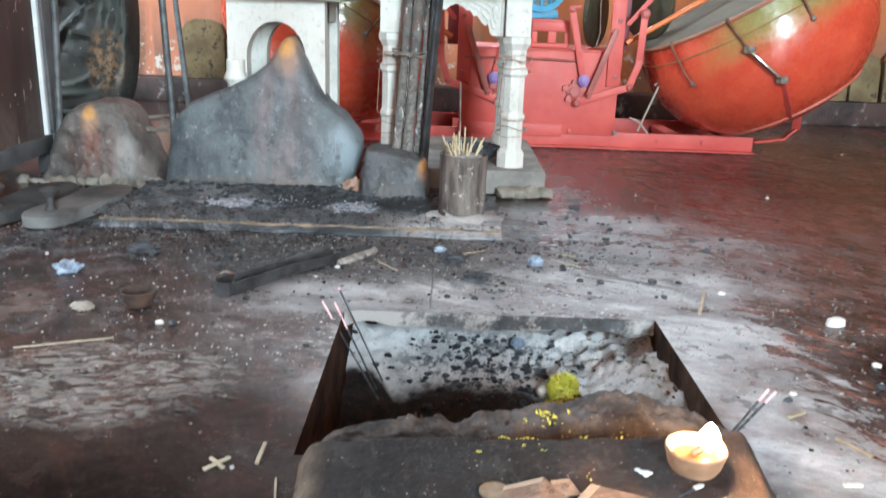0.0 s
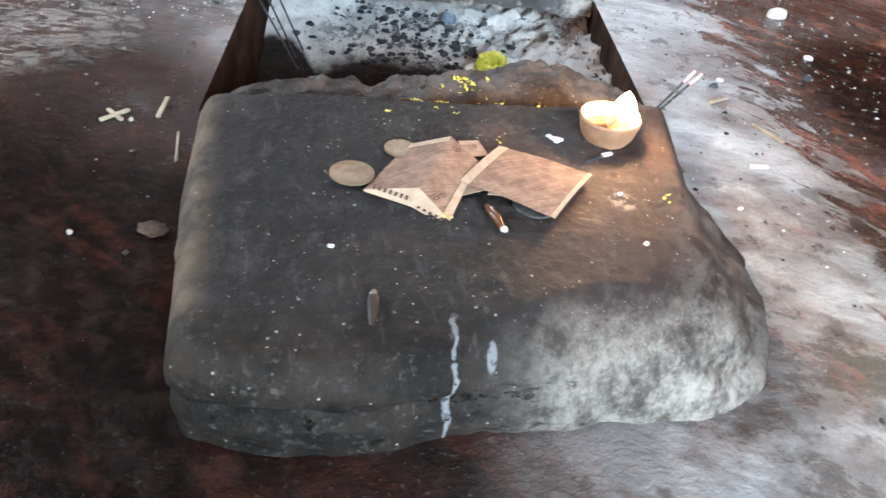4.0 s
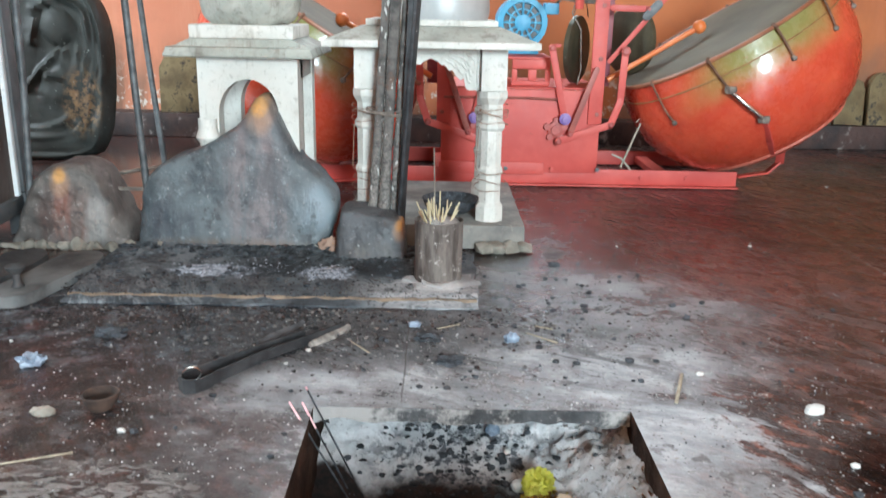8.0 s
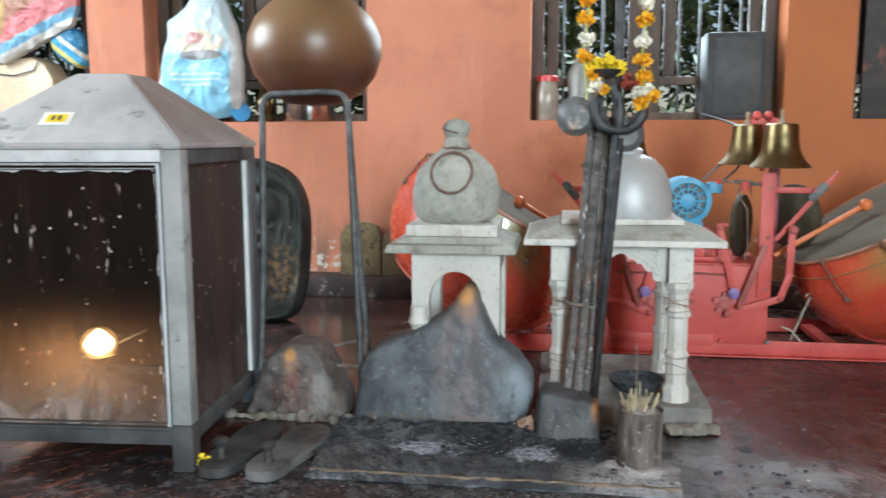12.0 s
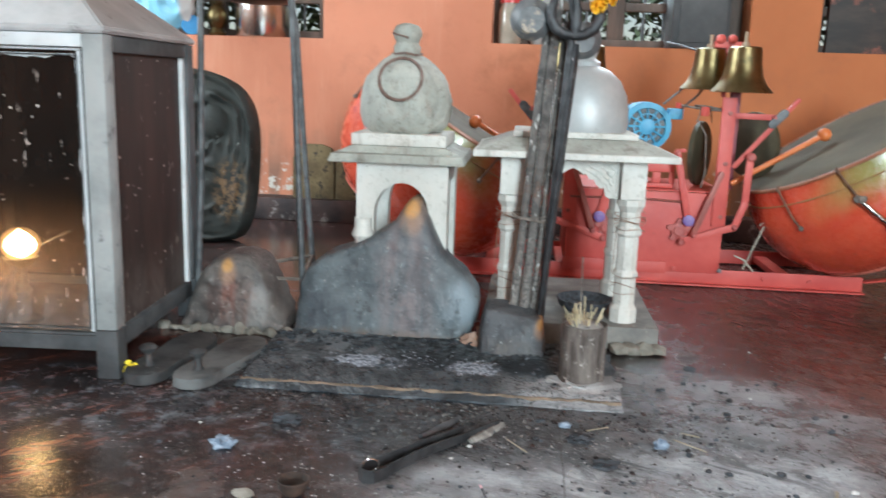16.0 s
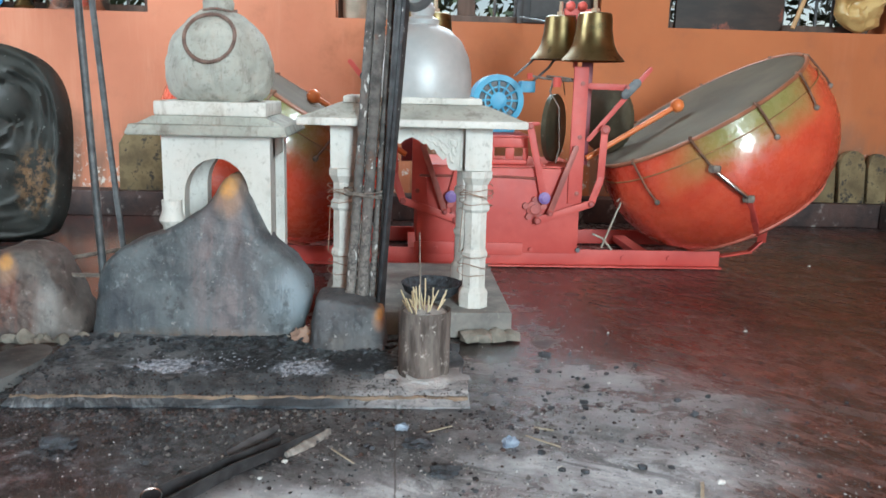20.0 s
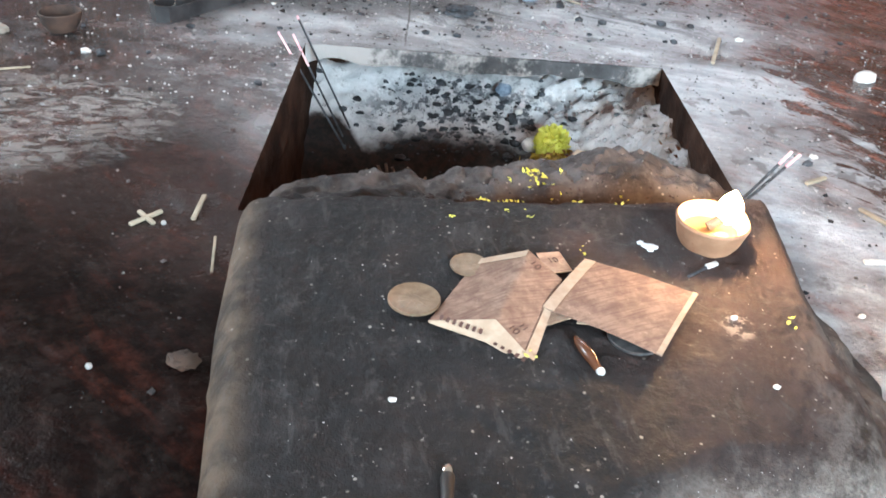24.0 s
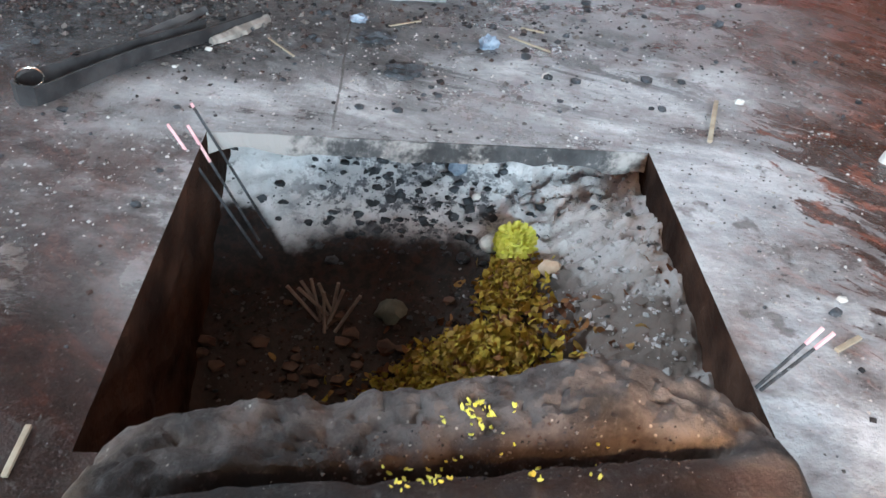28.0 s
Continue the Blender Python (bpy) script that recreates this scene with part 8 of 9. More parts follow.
bm = B()
for q in range(520):
    d = Vector((rnd.gauss(0, 1), rnd.gauss(0, 1), rnd.gauss(0, 0.9))).normalized()
    c0 = Vector(in_pit(0.166, 0.915, 0.014))
    s = rnd.uniform(0.8, 1.08) * 0.0195
    u = d.orthogonal().normalized() * 0.0018
    bm.faces.new([bm.verts.new(c0 + p) for p in (d * s * 0.6 - u, d * s - u * 0.8 + d.cross(u) * 0.8, d * s + u * 0.8, d * s * 0.6 + u)])
bmesh.ops.create_icosphere(bm, subdivisions=2, radius=0.0145, matrix=pose(*in_pit(0.166, 0.915, 0.014)))
solo("marigold_head", bm, M_PETAL, "lime yellow marigold head lying in the pit ash", "flower", smooth=False)
def heap_height(x, y):
    return 0.030 * math.exp(-((x - 0.120) / 0.060) ** 2 - ((y - 0.800) / 0.040) ** 2) + 0.012 * math.exp(-((x - 0.160) / 0.018) ** 2 - ((y - 0.868) / 0.030) ** 2)


def limp_petals(name, count, spread, material, label, seed):
    """Loose curled petals heaped on one another."""
    r_ = random.Random(seed)
    verts, faces = [], []
    for i in range(count):
        if r_.random() < 0.22:
            x, y = 0.160 + r_.gauss(0, 0.012), 0.872 + r_.gauss(0, 0.020)
        else:
            x, y = 0.114 + r_.gauss(0, spread), 0.792 + r_.gauss(0, spread * 0.55)
        c = Vector(in_pit(x, y, heap_height(x, y) * r_.uniform(0.55, 1.08) + 0.002))
        d = Vector((r_.gauss(0, 1), r_.gauss(0, 1), r_.gauss(0.3, 0.7))).normalized()
        u = d.orthogonal().normalized()
        u = (u * math.cos(i) + d.cross(u) * math.sin(i)).normalized()
        w = d.cross(u)
        l, b = r_.uniform(0.0024, 0.0062), r_.uniform(0.0013, 0.0032)
        k = len(verts)
        for f, g, h in ((-1, 0.4, 0.0), (-0.2, 1.0, 0.25), (0.6, 0.9, 0.1), (1.0, 0.2, -0.3)):
            for side in (-1, 1):
                verts.append(tuple(c + d * l * f + u * b * g * side + w * b * (h + 0.35 * (abs(f) < 0.7))))
        for q in range(3):
            faces.append((k + 2 * q, k + 2 * q + 1, k + 2 * q + 3, k + 2 * q + 2))
    me = bpy.data.meshes.new(name)
    me.from_pydata(verts, [], faces)
    me.materials.append(material)
    tagged(new(name, me), label, "flowers", kind="stuff")


M_WILT = grit_material("wilting_yellow_petals", ((0.30, 0.215, 0.028), (0.25, 0.165, 0.025), (0.33, 0.26, 0.04), (0.21, 0.125, 0.025), (0.29, 0.215, 0.035), (0.27, 0.185, 0.05)))
limp_petals("flower_heap", 3600, 0.029, M_WILT, "heap of wilting yellow petals in the pit", 41)
limp_petals("scorched_petals", 500, 0.055, grit_material("scorched_petals", ((0.16, 0.075, 0.03), (0.10, 0.045, 0.025), (0.24, 0.14, 0.05))), "browned petals round the yellow heap", 42)
bm = B()
for i in range(90):
    x, y = 0.03 + rnd.gauss(0, 0.06), 0.80 + rnd.gauss(0, 0.045)
    r = rnd.uniform(0.003, 0.009)
    lump(bm, in_pit(x, y, r * 0.5), r, r * 0.8, r * 0.6, 0.6, 1, i * 1.3)
solo("pit_rubbish", bm, worn("brown_leavings", (0.035, 0.018, 0.013), (0.10, 0.058, 0.042), 60, 0.9), "brown scorched leavings in the pit", "rubbish", kind="stuff")
for i in range(9):
    bm = B()
    b = Vector(in_pit(0.012 + rnd.uniform(-0.016, 0.012), 0.862 + rnd.uniform(-0.006, 0.012)))
    a = radians(150 - 12 * i)
    tube(bm, [b, b + Vector((0.036 * math.cos(a), 0.004, 0.022 + 0.02 * math.sin(a)))], 0.0016, 5)
    solo("cone_stick", bm, worn("greyed_stick", (0.15, 0.115, 0.10), (0.26, 0.21, 0.18), 60, 0.9), "spent incense stub standing in the ash", "incense stub", "spent stubs in the pit")
for c, r, lab, mm in ((in_pit(0.060, 0.868), 0.013, "grey-green dried seed ball in the ash", worn("grey_green_husk", (0.08, 0.085, 0.07), (0.14, 0.145, 0.12), 80, 0.8)), (in_pit(0.118, 1.012), 0.009, "crumpled blue-grey foil in the ash", M_FOIL), (in_pit(0.135, 0.982), 0.0045, "small white sugar crumb in the ash", M_CRUMB), (in_pit(0.190, 0.875), 0.009, "pale curled petal in the pit", M_NOTE_EDGE), (in_pit(0.145, 0.925), 0.010, "pale curled petal in the pit", M_CRUMB)):
    bm = B()
    lump(bm, (c[0], c[1], c[2] + r * 0.6), r, r * 0.8, r * 0.9, 0.4, 2, r * 900)
    solo("pit_piece", bm, mm, lab, "offering")
bm = B()
for i in range(420):
    x, y = 0.075 + rnd.gauss(0, 0.060), 0.978 + rnd.gauss(0, 0.030)
    if not (px0 < x < px1) or y > 1.04:
        continue
    r = 0.0010 + rnd.random() ** 4 * 0.0058
    lump(bm, in_pit(x, y, r * 0.2), r, r * 0.8, r * 0.6, 0.9, 1, i * 1.9)
for i in range(60):
    x, y = rnd.uniform(px0, px1), rnd.uniform(0.8, 1.03)
    r = rnd.uniform(0.0012, 0.004)
    lump(bm, in_pit(x, y, r * 0.4), r, r * 0.8, r * 0.6, 0.7, 1, i * 1.9)
solo("charcoal_bits", bm, M_CHAR, "blue-black charcoal bits on the ash", "charcoal", kind="stuff")


def incense(base, top, burnt, label):
    st = thing("incense_stick", base, label, "incense stick", "incense at the pit")
    b, t = Vector(base), Vector(top)
    bm = B()
    tube(bm, [b, b.lerp(t, burnt)], 0.0012, 6)
    part("coated_stick", bm, M_CHAR, st)
    bm = B()
    tube(bm, [b.lerp(t, burnt + 0.002), t], 0.0013, 6)
    part("pink_end", bm, worn("pink_dyed_end", (0.62, 0.32, 0.36), (0.75, 0.5, 0.52), 60, 0.8), st)


incense((-0.052, 0.900, -0.095), (-0.1205, 0.918, 0.020), 0.72, "leaning incense stick with a pink end")
incense((-0.056, 0.915, -0.088), (-0.1070, 0.925, 0.016), 0.70, "leaning incense stick with a pink end")
incense((-0.050, 0.93, -0.085), (-0.103, 0.928, 0.034), 0.97, "leaning dark incense stick")
incense((0.274, 0.672, 0.002), (0.306, 0.684, 0.040), 0.74, "short incense stick with a pink end by the pit")
incense((0.276, 0.670, 0.002), (0.311, 0.680, 0.040), 0.74, "short incense stick with a pink end by the pit")

# fire tongs on the floor
M_TONG = worn("blackened_tong_iron", (0.010, 0.010, 0.012), (0.036, 0.036, 0.039), 40, 0.75, 0.0, dirt=(0.14, 0.14, 0.14), dirt_scale=90, dirt_from=0.64)
tong = thing("fire_tongs", (-0.2, 1.05, 0), "long black iron fire tongs bent from one flat strip", "fire tongs")
bend = [(-0.088, 1.180), (-0.140, 1.116), (-0.183, 1.068), (-0.222, 1.008), (-0.234, 0.984), (-0.243, 0.973), (-0.256, 0.972), (-0.264, 0.982), (-0.262, 0.998), (-0.250, 1.016), (-0.205, 1.072), (-0.165, 1.118), (-0.140, 1.150)]
bm = B()
rails = []
for i, (x, y) in enumerate(bend):
    q0, q1 = Vector(bend[max(i - 1, 0)]), Vector(bend[min(i + 1, len(bend) - 1)])
    side = Vector(((q1 - q0).y, -(q1 - q0).x)).normalized() * 0.0014
    h = 0.019 - 0.006 * abs(i - 6) / 6
    rails.append([bm.verts.new((x + sgn * side.x, y + sgn * side.y, z)) for sgn, z in ((-1, 0.0008), (1, 0.0008), (1, h), (-1, h))])
for a, b in zip(rails, rails[1:]):
    for q in range(4):
        bm.faces.new((a[q], a[(q + 1) % 4], b[(q + 1) % 4], b[q]))
bm.faces.new(rails[0])
bm.faces.new(rails[-1][::-1])
part("bent_strip", bm, M_TONG, tong)
bm = B()
tube(bm, [(-0.250 + 0.010 * math.cos(a), 0.985 + 0.004 * math.cos(a), 0.020 + 0.009 * math.sin(a)) for a in (2 * math.pi * i / 20 for i in range(21))], 0.0009, 6, False)
part("ring", bm, M_STEEL, tong, "thin bright wire ring")
for p0, p1, w, lab, mm in (((-0.200, 1.120), (-0.150, 1.200), 0.014, "scorched split of firewood on the floor", M_BOARD), ((-0.128, 1.118), (-0.082, 1.186), 0.016, "greyed split of firewood on the floor", worn("ashen_wood", (0.14, 0.13, 0.12), (0.30, 0.28, 0.26), 30, 0.9, dirt=(0.05, 0.05, 0.05), dirt_scale=50, dirt_from=0.58, stretch=(2, 2, 1)))):
    bm = B()
    n = 14
    d = (Vector(p1) - Vector(p0)).normalized()
    rows = []
    for i in range(n + 1):
        c0 = Vector(p0).lerp(Vector(p1), i / n)
        k = w * (0.35 + 0.65 * math.sin(math.pi * (i + 1) / (n + 2))) * (1 + 0.4 * noise.noise(Vector((i * 0.7, w * 900, 0))))
        e = Vector((-d.y, d.x))
        rows.append([bm.verts.new((c0.x + e.x * k * f, c0.y + e.y * k * f, 0.0006 + w * g * (1 + 0.3 * noise.noise(Vector((i * 0.9, f * 3, 1)))))) for f, g in ((-0.5, 0.0), (-0.4, 0.25), (0.0, 0.45), (0.4, 0.3), (0.5, 0.0))])
    for a, b in zip(rows, rows[1:]):
        for q in range(4):
            bm.faces.new((a[q], a[q + 1], b[q + 1], b[q]))
    bm.faces.new(rows[0][::-1])
    bm.faces.new(rows[-1])
    solo("firewood_split", bm, mm, lab, "firewood", "firewood before the hearth")
bm = B()
lathe(bm, [(0, 0), (0.012, 0.0), (0.018, 0.009), (0.0205, 0.019), (0.019, 0.0195), (0.0165, 0.011), (0, 0.005)], 26, pose(-0.338, 0.932, 0.001))
for v in bm.verts:
    v.co += 0.0015 * noise.noise_vector(v.co * 30)
solo("clay_cup", bm, worn("sooty_clay", (0.020, 0.014, 0.012), (0.075, 0.042, 0.030), 40, 0.85), "small blackened clay cup on the floor", "clay cup")
crumb((-0.474, 1.048, 0), 0.017, M_FOIL, "crumpled blue foil wad on the floor", "foil_wad", 0.6, 3.0)
crumb((0.062, 1.073, 0), 0.017, M_CHAR, "lump of dead charcoal on the floor", "charcoal_lump", 0.4, 5.0)
crumb((0.150, 1.149, 0), 0.010, M_FOIL, "small crumpled foil ball on the floor", "foil_wad", 0.9, 8.0)
crumb((0.033, 1.152, 0), 0.018, M_CHAR, "lump of dead charcoal on the floor", "charcoal_lump", 0.35, 9.0)
crumb((-0.410, 1.148, 0), 0.021, M_CHAR, "lump of dead charcoal on the floor", "charcoal_lump", 0.4, 2.0)
crumb((0.258, 1.506, 0), 0.011, M_CHAR, "lump of dead charcoal on the floor", "charcoal_lump", 0.4, 12.0)
crumb((0.012, 1.200, 0), 0.009, M_FOIL, "small crumpled foil ball on the floor", "foil_wad", 0.6, 18.0)
crumb((-0.093, 0.458, 0), 0.0085, worn("curled_brown_leaf", (0.03, 0.019, 0.014), (0.075, 0.045, 0.032), 50, 0.85), "curled brown dead leaf beside the stone", "dead_leaf", 0.5, 4.0)
crumb((-0.399, 0.917, 0), 0.013, M_MORTAR, "dry yellowed flower scrap on the floor", "flower_scrap", 0.4, 14.0)

# ash heaps and embers on the hearth
bm = B()
for cx, cy, n in ((-0.34, 1.425, 150), (-0.165, 1.42, 170), (-0.25, 1.43, 60)):
    for i in range(n):
        x, y = cx + rnd.gauss(0, 0.045), cy + rnd.gauss(0, 0.026)
        r = 0.0006 + rnd.random() ** 3 * 0.0026
        lump(bm, (x, y, 0.0135 + r * 0.15), r, r * 0.9, r * 0.35, 0.6, 1, i * 1.1 + cx)
solo("white_ash", bm, worn("pale_blue_ash", (0.30, 0.34, 0.40), (0.50, 0.56, 0.64), 60, 0.95), "flakes of pale burnt ash on the hearth", "ash", kind="stuff")
bm = B()
for i in range(520):
    x, y = rnd.uniform(-0.55, 0.10), 1.535 - 0.22 * rnd.random() ** 2.2
    r = (0.0010 + rnd.random() ** 3 * 0.006) * (1.5 if y > 1.47 else 1)
    lump(bm, (x, y, 0.014 + r * 0.3), r, r * 0.8, r * 0.5, 0.6, 1, i * 0.9)
solo("hearth_cinders", bm, M_CHAR, "black cinders strewn over the hearth", "cinders", kind="stuff")
bm = B()
for i in range(1100):
    x, y = 0.1 + rnd.gauss(0, 0.30), 1.15 + rnd.gauss(0, 0.22)
    if i < 260:
        x, y = 0.22 + rnd.gauss(0, 0.09), 1.34 + rnd.gauss(0, 0.10)
    if (px0 - 0.01 < x < px1 + 0.01 and 0.55 < y < py1 + 0.01) or (-0.57 < x < 0.115 and 1.25 < y) or y < 0.66 and -0.1 < x < 0.28 or y > 1.58:
        continue
    r = abs(rnd.gauss(0, 0.0007)) + 0.0005 + (rnd.random() ** 12) * 0.006
    lump(bm, (x, y, r * 0.35), r, r * 0.8, r * 0.6, 0.6, 1, i * 0.9)
solo("floor_cinders", bm, M_CHAR, "small black cinders strewn over the floor", "cinders", kind="stuff")
bm = B()
for i in range(150):
    x, y = rnd.uniform(-0.75, 0.8), rnd.uniform(0.35, 1.9)
    if (px0 - 0.01 < x < px1 + 0.01 and 0.28 < y < py1 + 0.01) or (-0.8 < x < 0.26 and 1.25 < y):
        continue
    r = abs(rnd.gauss(0, 0.0007)) + 0.0004
    bmesh.ops.create_icosphere(bm, subdivisions=1, radius=r, matrix=pose(x, y, r * 0.4))
solo("grain_specks", bm, worn("dull_grain", (0.20, 0.195, 0.19), (0.34, 0.335, 0.325), 90, 0.8), "tiny white grains scattered on the floor", "grains", kind="stuff")

# ---- sandals ----
M_SOLE = worn("sooty_wood", (0.020, 0.020, 0.022), (0.065, 0.065, 0.066), 20, 0.7, dirt=(0.2, 0.19, 0.18), dirt_scale=60)


def sandal(m, wood, label):
    sd = thing("sandal", tuple(m.translation), label, "sandal", "pair of sandals")
    bm = B()
    ol = [(0.034, -0.115), (0.040, -0.06), (0.036, 0.0), (0.044, 0.06), (0.038, 0.11), (0.012, 0.132), (-0.02, 0.125), (-0.042, 0.08), (-0.04, 0.02), (-0.032, -0.05), (-0.034, -0.11), (0.0, -0.13)]
    for _ in range(2):
        ol = [(a[0] * u + b[0] * (1 - u), a[1] * u + b[1] * (1 - u)) for a, b in zip(ol, ol[1:] + ol[:1]) for u in (0.75, 0.25)]
    prism(bm, [(x, y) for x, y in ol], 0.0, 0.019, 0.003, m @ pose(0, 0, 0.019, -90, 0, 0) @ Matrix.Scale(-1, 4, (0, 0, 1)))
    part("sole", bm, wood, sd)
    bm = B()
    lathe(bm, [(0.010, 0.0195), (0.006, 0.026), (0.006, 0.040), (0.013, 0.046), (0.016, 0.052), (0.010, 0.057), (0, 0.058)], 14, m @ pose(0.004, 0.075, 0))
    part("toe_knob", bm, M_SOLE, sd)


sandal(pose(-0.684, 1.364, 0.001, 0, 0, 173.7), M_SOLE, "sooty black wooden sandal with a toe knob")
sandal(pose(-0.590, 1.360, 0.001, 0, 0, 170), worn("greyed_sole_wood", (0.050, 0.053, 0.055), (0.165, 0.170, 0.170), 14, 0.75, dirt=(0.25, 0.25, 0.25), dirt_scale=50, dirt_from=0.6), "greyed wooden sandal with a toe knob")
bm = B()
blossom(bm, (-0.728, 1.285, 0.016), 0.014, rnd, 30, 0.6)
solo("fallen_flower", bm, M_YELLOW, "small yellow flower by the sandals", "flower", smooth=False)

# ---- yellow cup ----
CX, CY = 0.440, 0.462
cup = thing("paper_cup", (CX, CY, 0), "yellow and white printed paper cup on the floor", "paper cup")
kc = Kit("yellow_cup_print", 0.45)
cn = kc.noise(32, 3, 0.5)
kc.set("Base Color", kc.mix(kc.step(cn, 0.52, 0.56), (0.78, 0.62, 0.03), (0.78, 0.76, 0.68)))
bm = B()
lathe(bm, [(0, 0.004), (0.036, 0.004), (0.0375, 0.0), (0.0385, 0.002), (0.0375, 0.006), (0.0275, 0.080), (0.0275, 0.083), (0.0262, 0.083), (0.0262, 0.078), (0.0355, 0.008), (0, 0.007)], 36, pose(CX, CY, 0.001))
part("wall", bm, kc.mat, cup)
bm = B()
lathe(bm, [(0, 0.078), (0.0263, 0.078)], 30, pose(CX, CY, 0.001))
part("contents", bm, worn("milky_fill", (0.62, 0.6, 0.52), (0.7, 0.68, 0.6), 30, 0.5), cup)
bm = B()
lump(bm, (CX - 0.004, CY - 0.0365, 0.047), 0.008, 0.002, 0.007, 0.4, 2, 3)
part("print_patch", bm, worn("pink_print", (0.62, 0.25, 0.30), (0.7, 0.35, 0.38), 50, 0.5), cup)

# ---- carved slabs leaning along the walls ----
M_MOSS = worn("ochre_weathered_stone", (0.095, 0.066, 0.032), (0.23, 0.170, 0.085), 13, 0.85, dirt=(0.035, 0.028, 0.022), dirt_scale=26, dirt_from=0.52, bump=0.5, depth=0.003)


def slab_stone(x, y, z, w, h, lab, material, rz=0, lean=-6):
    bm = B()
    r = w / 2
    ol = [(-r, 0), (-r * 1.02, h * 0.75), (-r * 0.75, h * 0.93), (-r * 0.3, h), (r * 0.3, h * 0.995), (r * 0.78, h * 0.93), (r * 0.98, h * 0.74), (r, 0)]
    prism(bm, ol, 0, 0.035, 0.006, pose(x, y, z, lean, 0, rz))
    for v in bm.verts:
        v.co += 0.003 * noise.noise_vector(v.co * 18)
    solo("carved_slab", bm, material, lab, "stone slab", "slabs along the wall")


for x, w, h in ((-0.832, 0.155, 0.20), (1.36, 0.075, 0.165), (1.455, 0.10, 0.16), (1.565, 0.09, 0.18), (-0.70, 0.10, 0.17), (1.655, 0.07, 0.17)):
    slab_stone(x, Y1 - 0.075, 0.083, w, h, "ochre weathered stone slab leaning on the wall", M_MOSS)
slab_stone(-2.74, 2.62, 0.0, 0.17, 0.29, "brown round-topped stone slab leaning in the corner", worn("brown_slab", (0.10, 0.055, 0.035), (0.19, 0.11, 0.07), 18, 0.8, dirt=(0.32, 0.28, 0.22), dirt_scale=30), 40, -8)

# ---- what stands on the window sills ----
def bundle(name, outline, y, depth, material, label, category, seed, crease=0.012, group=""):
    """A limp bag or folded packet: a closed outline of (x, z), puffed out and creased."""
    bm = B()
    pts = list(outline)
    for _ in range(2):
        pts = [(a[0] * u + b[0] * (1 - u), a[1] * u + b[1] * (1 - u)) for a, b in zip(pts, pts[1:] + pts[:1]) for u in (0.80, 0.20)]
    fine = []
    for a, b in zip(pts, pts[1:] + pts[:1]):
        n = max(1, int(math.hypot(b[0] - a[0], b[1] - a[1]) / 0.008))
        fine += [(a[0] + (b[0] - a[0]) * k / n, a[1] + (b[1] - a[1]) * k / n) for k in range(n)]
    n = len(fine)
    cx, cz = sum(p[0] for p in fine) / n, sum(p[1] for p in fine) / n
    rings = []
    for k in range(31):
        s = 1.0 - k / 31 if k else 1.0
        ring = []
        for x, z in fine:
            x, z = cx + (x - cx) * s, cz + (z - cz) * s
            q = Vector((x * 9 + seed, z * 9, seed))
            fold = abs(noise.noise(q)) + 0.6 * abs(noise.noise(q * 2.3 + Vector((0, 0, 5)))) + 0.25 * abs(noise.noise(q * 6))
            ring.append(bm.verts.new((x + 0.3 * crease * noise.noise(q * 3), y - depth * (1 - s ** 4) - crease * 1.6 * (0.55 - fold) * min(1.0, (1 - s) * 8), z + 0.3 * crease * noise.noise(q * 3 + Vector((7, 0, 0))))))
        rings.append(ring)
    back = [bm.verts.new((v.co.x, y + 0.03, v.co.z)) for v in rings[0]]
    for a, b in zip([back] + rings, rings):
        for i in range(n):
            bm.faces.new((a[i], a[(i + 1) % n], b[(i + 1) % n], b[i]))
    bm.faces.new(rings[-1])
    bm.faces.new(back[::-1])
    return solo(name, bm, material, label, category, group)


def banded(name, px, pz, slope, bands, rough=0.45):
    """Printed plastic with stripes that run along a slope: (from, colour) in metres above the line through px, pz."""
    k = Kit(name, rough)
    n, f = k.noise(14, 4, 0.6), k.noise(60, 4, 0.6)
    up = k.math("SUBTRACT", k.math("SUBTRACT", k.z, pz), k.math("MULTIPLY", k.math("SUBTRACT", k.x, px), slope))
    up = k.math("ADD", up, k.math("MULTIPLY", n, 0.018))
    col = bands[0][1]
    for start, c in bands[1:]:
        col = k.mix(k.step(up, start, start + 0.004), col, c)
    col = k.mix(k.step(f, 0.58, 0.70, 0.0, 0.35), col, (0.60, 0.56, 0.50))
    k.set("Base Color", col)
    k.bump(n, 0.3, 0.004).bump(f, 0.2, 0.001)
    return k.mat


bundle("plastic_bag", [(-2.80, 0.80), (-2.69, 0.872), (-2.52, 0.88), (-2.35, 0.81), (-2.34, 0.70), (-2.42, SILL + 0.012), (-2.72, SILL + 0.012), (-2.79, 0.72)], 2.985, 0.05, worn("blue_plastic", (0.10, 0.26, 0.43), (0.17, 0.38, 0.56), 14, 0.3, dirt=(0.30, 0.46, 0.60), dirt_scale=26, dirt_from=0.56), "crumpled blue plastic bundle on the sill", "bundle", 2.0, 0.030)
bundle("pale_sack", [(-2.845, 1.00), (-2.84, 1.27), (-2.40, 1.26), (-2.345, 0.96), (-2.36, 0.83), (-2.50, 0.86), (-2.70, 0.89), (-2.83, 0.94)], 3.03, 0.06, worn("cream_sacking", (0.52, 0.46, 0.36), (0.66, 0.61, 0.50), 9, 0.8, dirt=(0.36, 0.29, 0.20), dirt_scale=14, dirt_from=0.57), "limp cream cloth sack stuffed in the window", "sack", 5.0, 0.026)
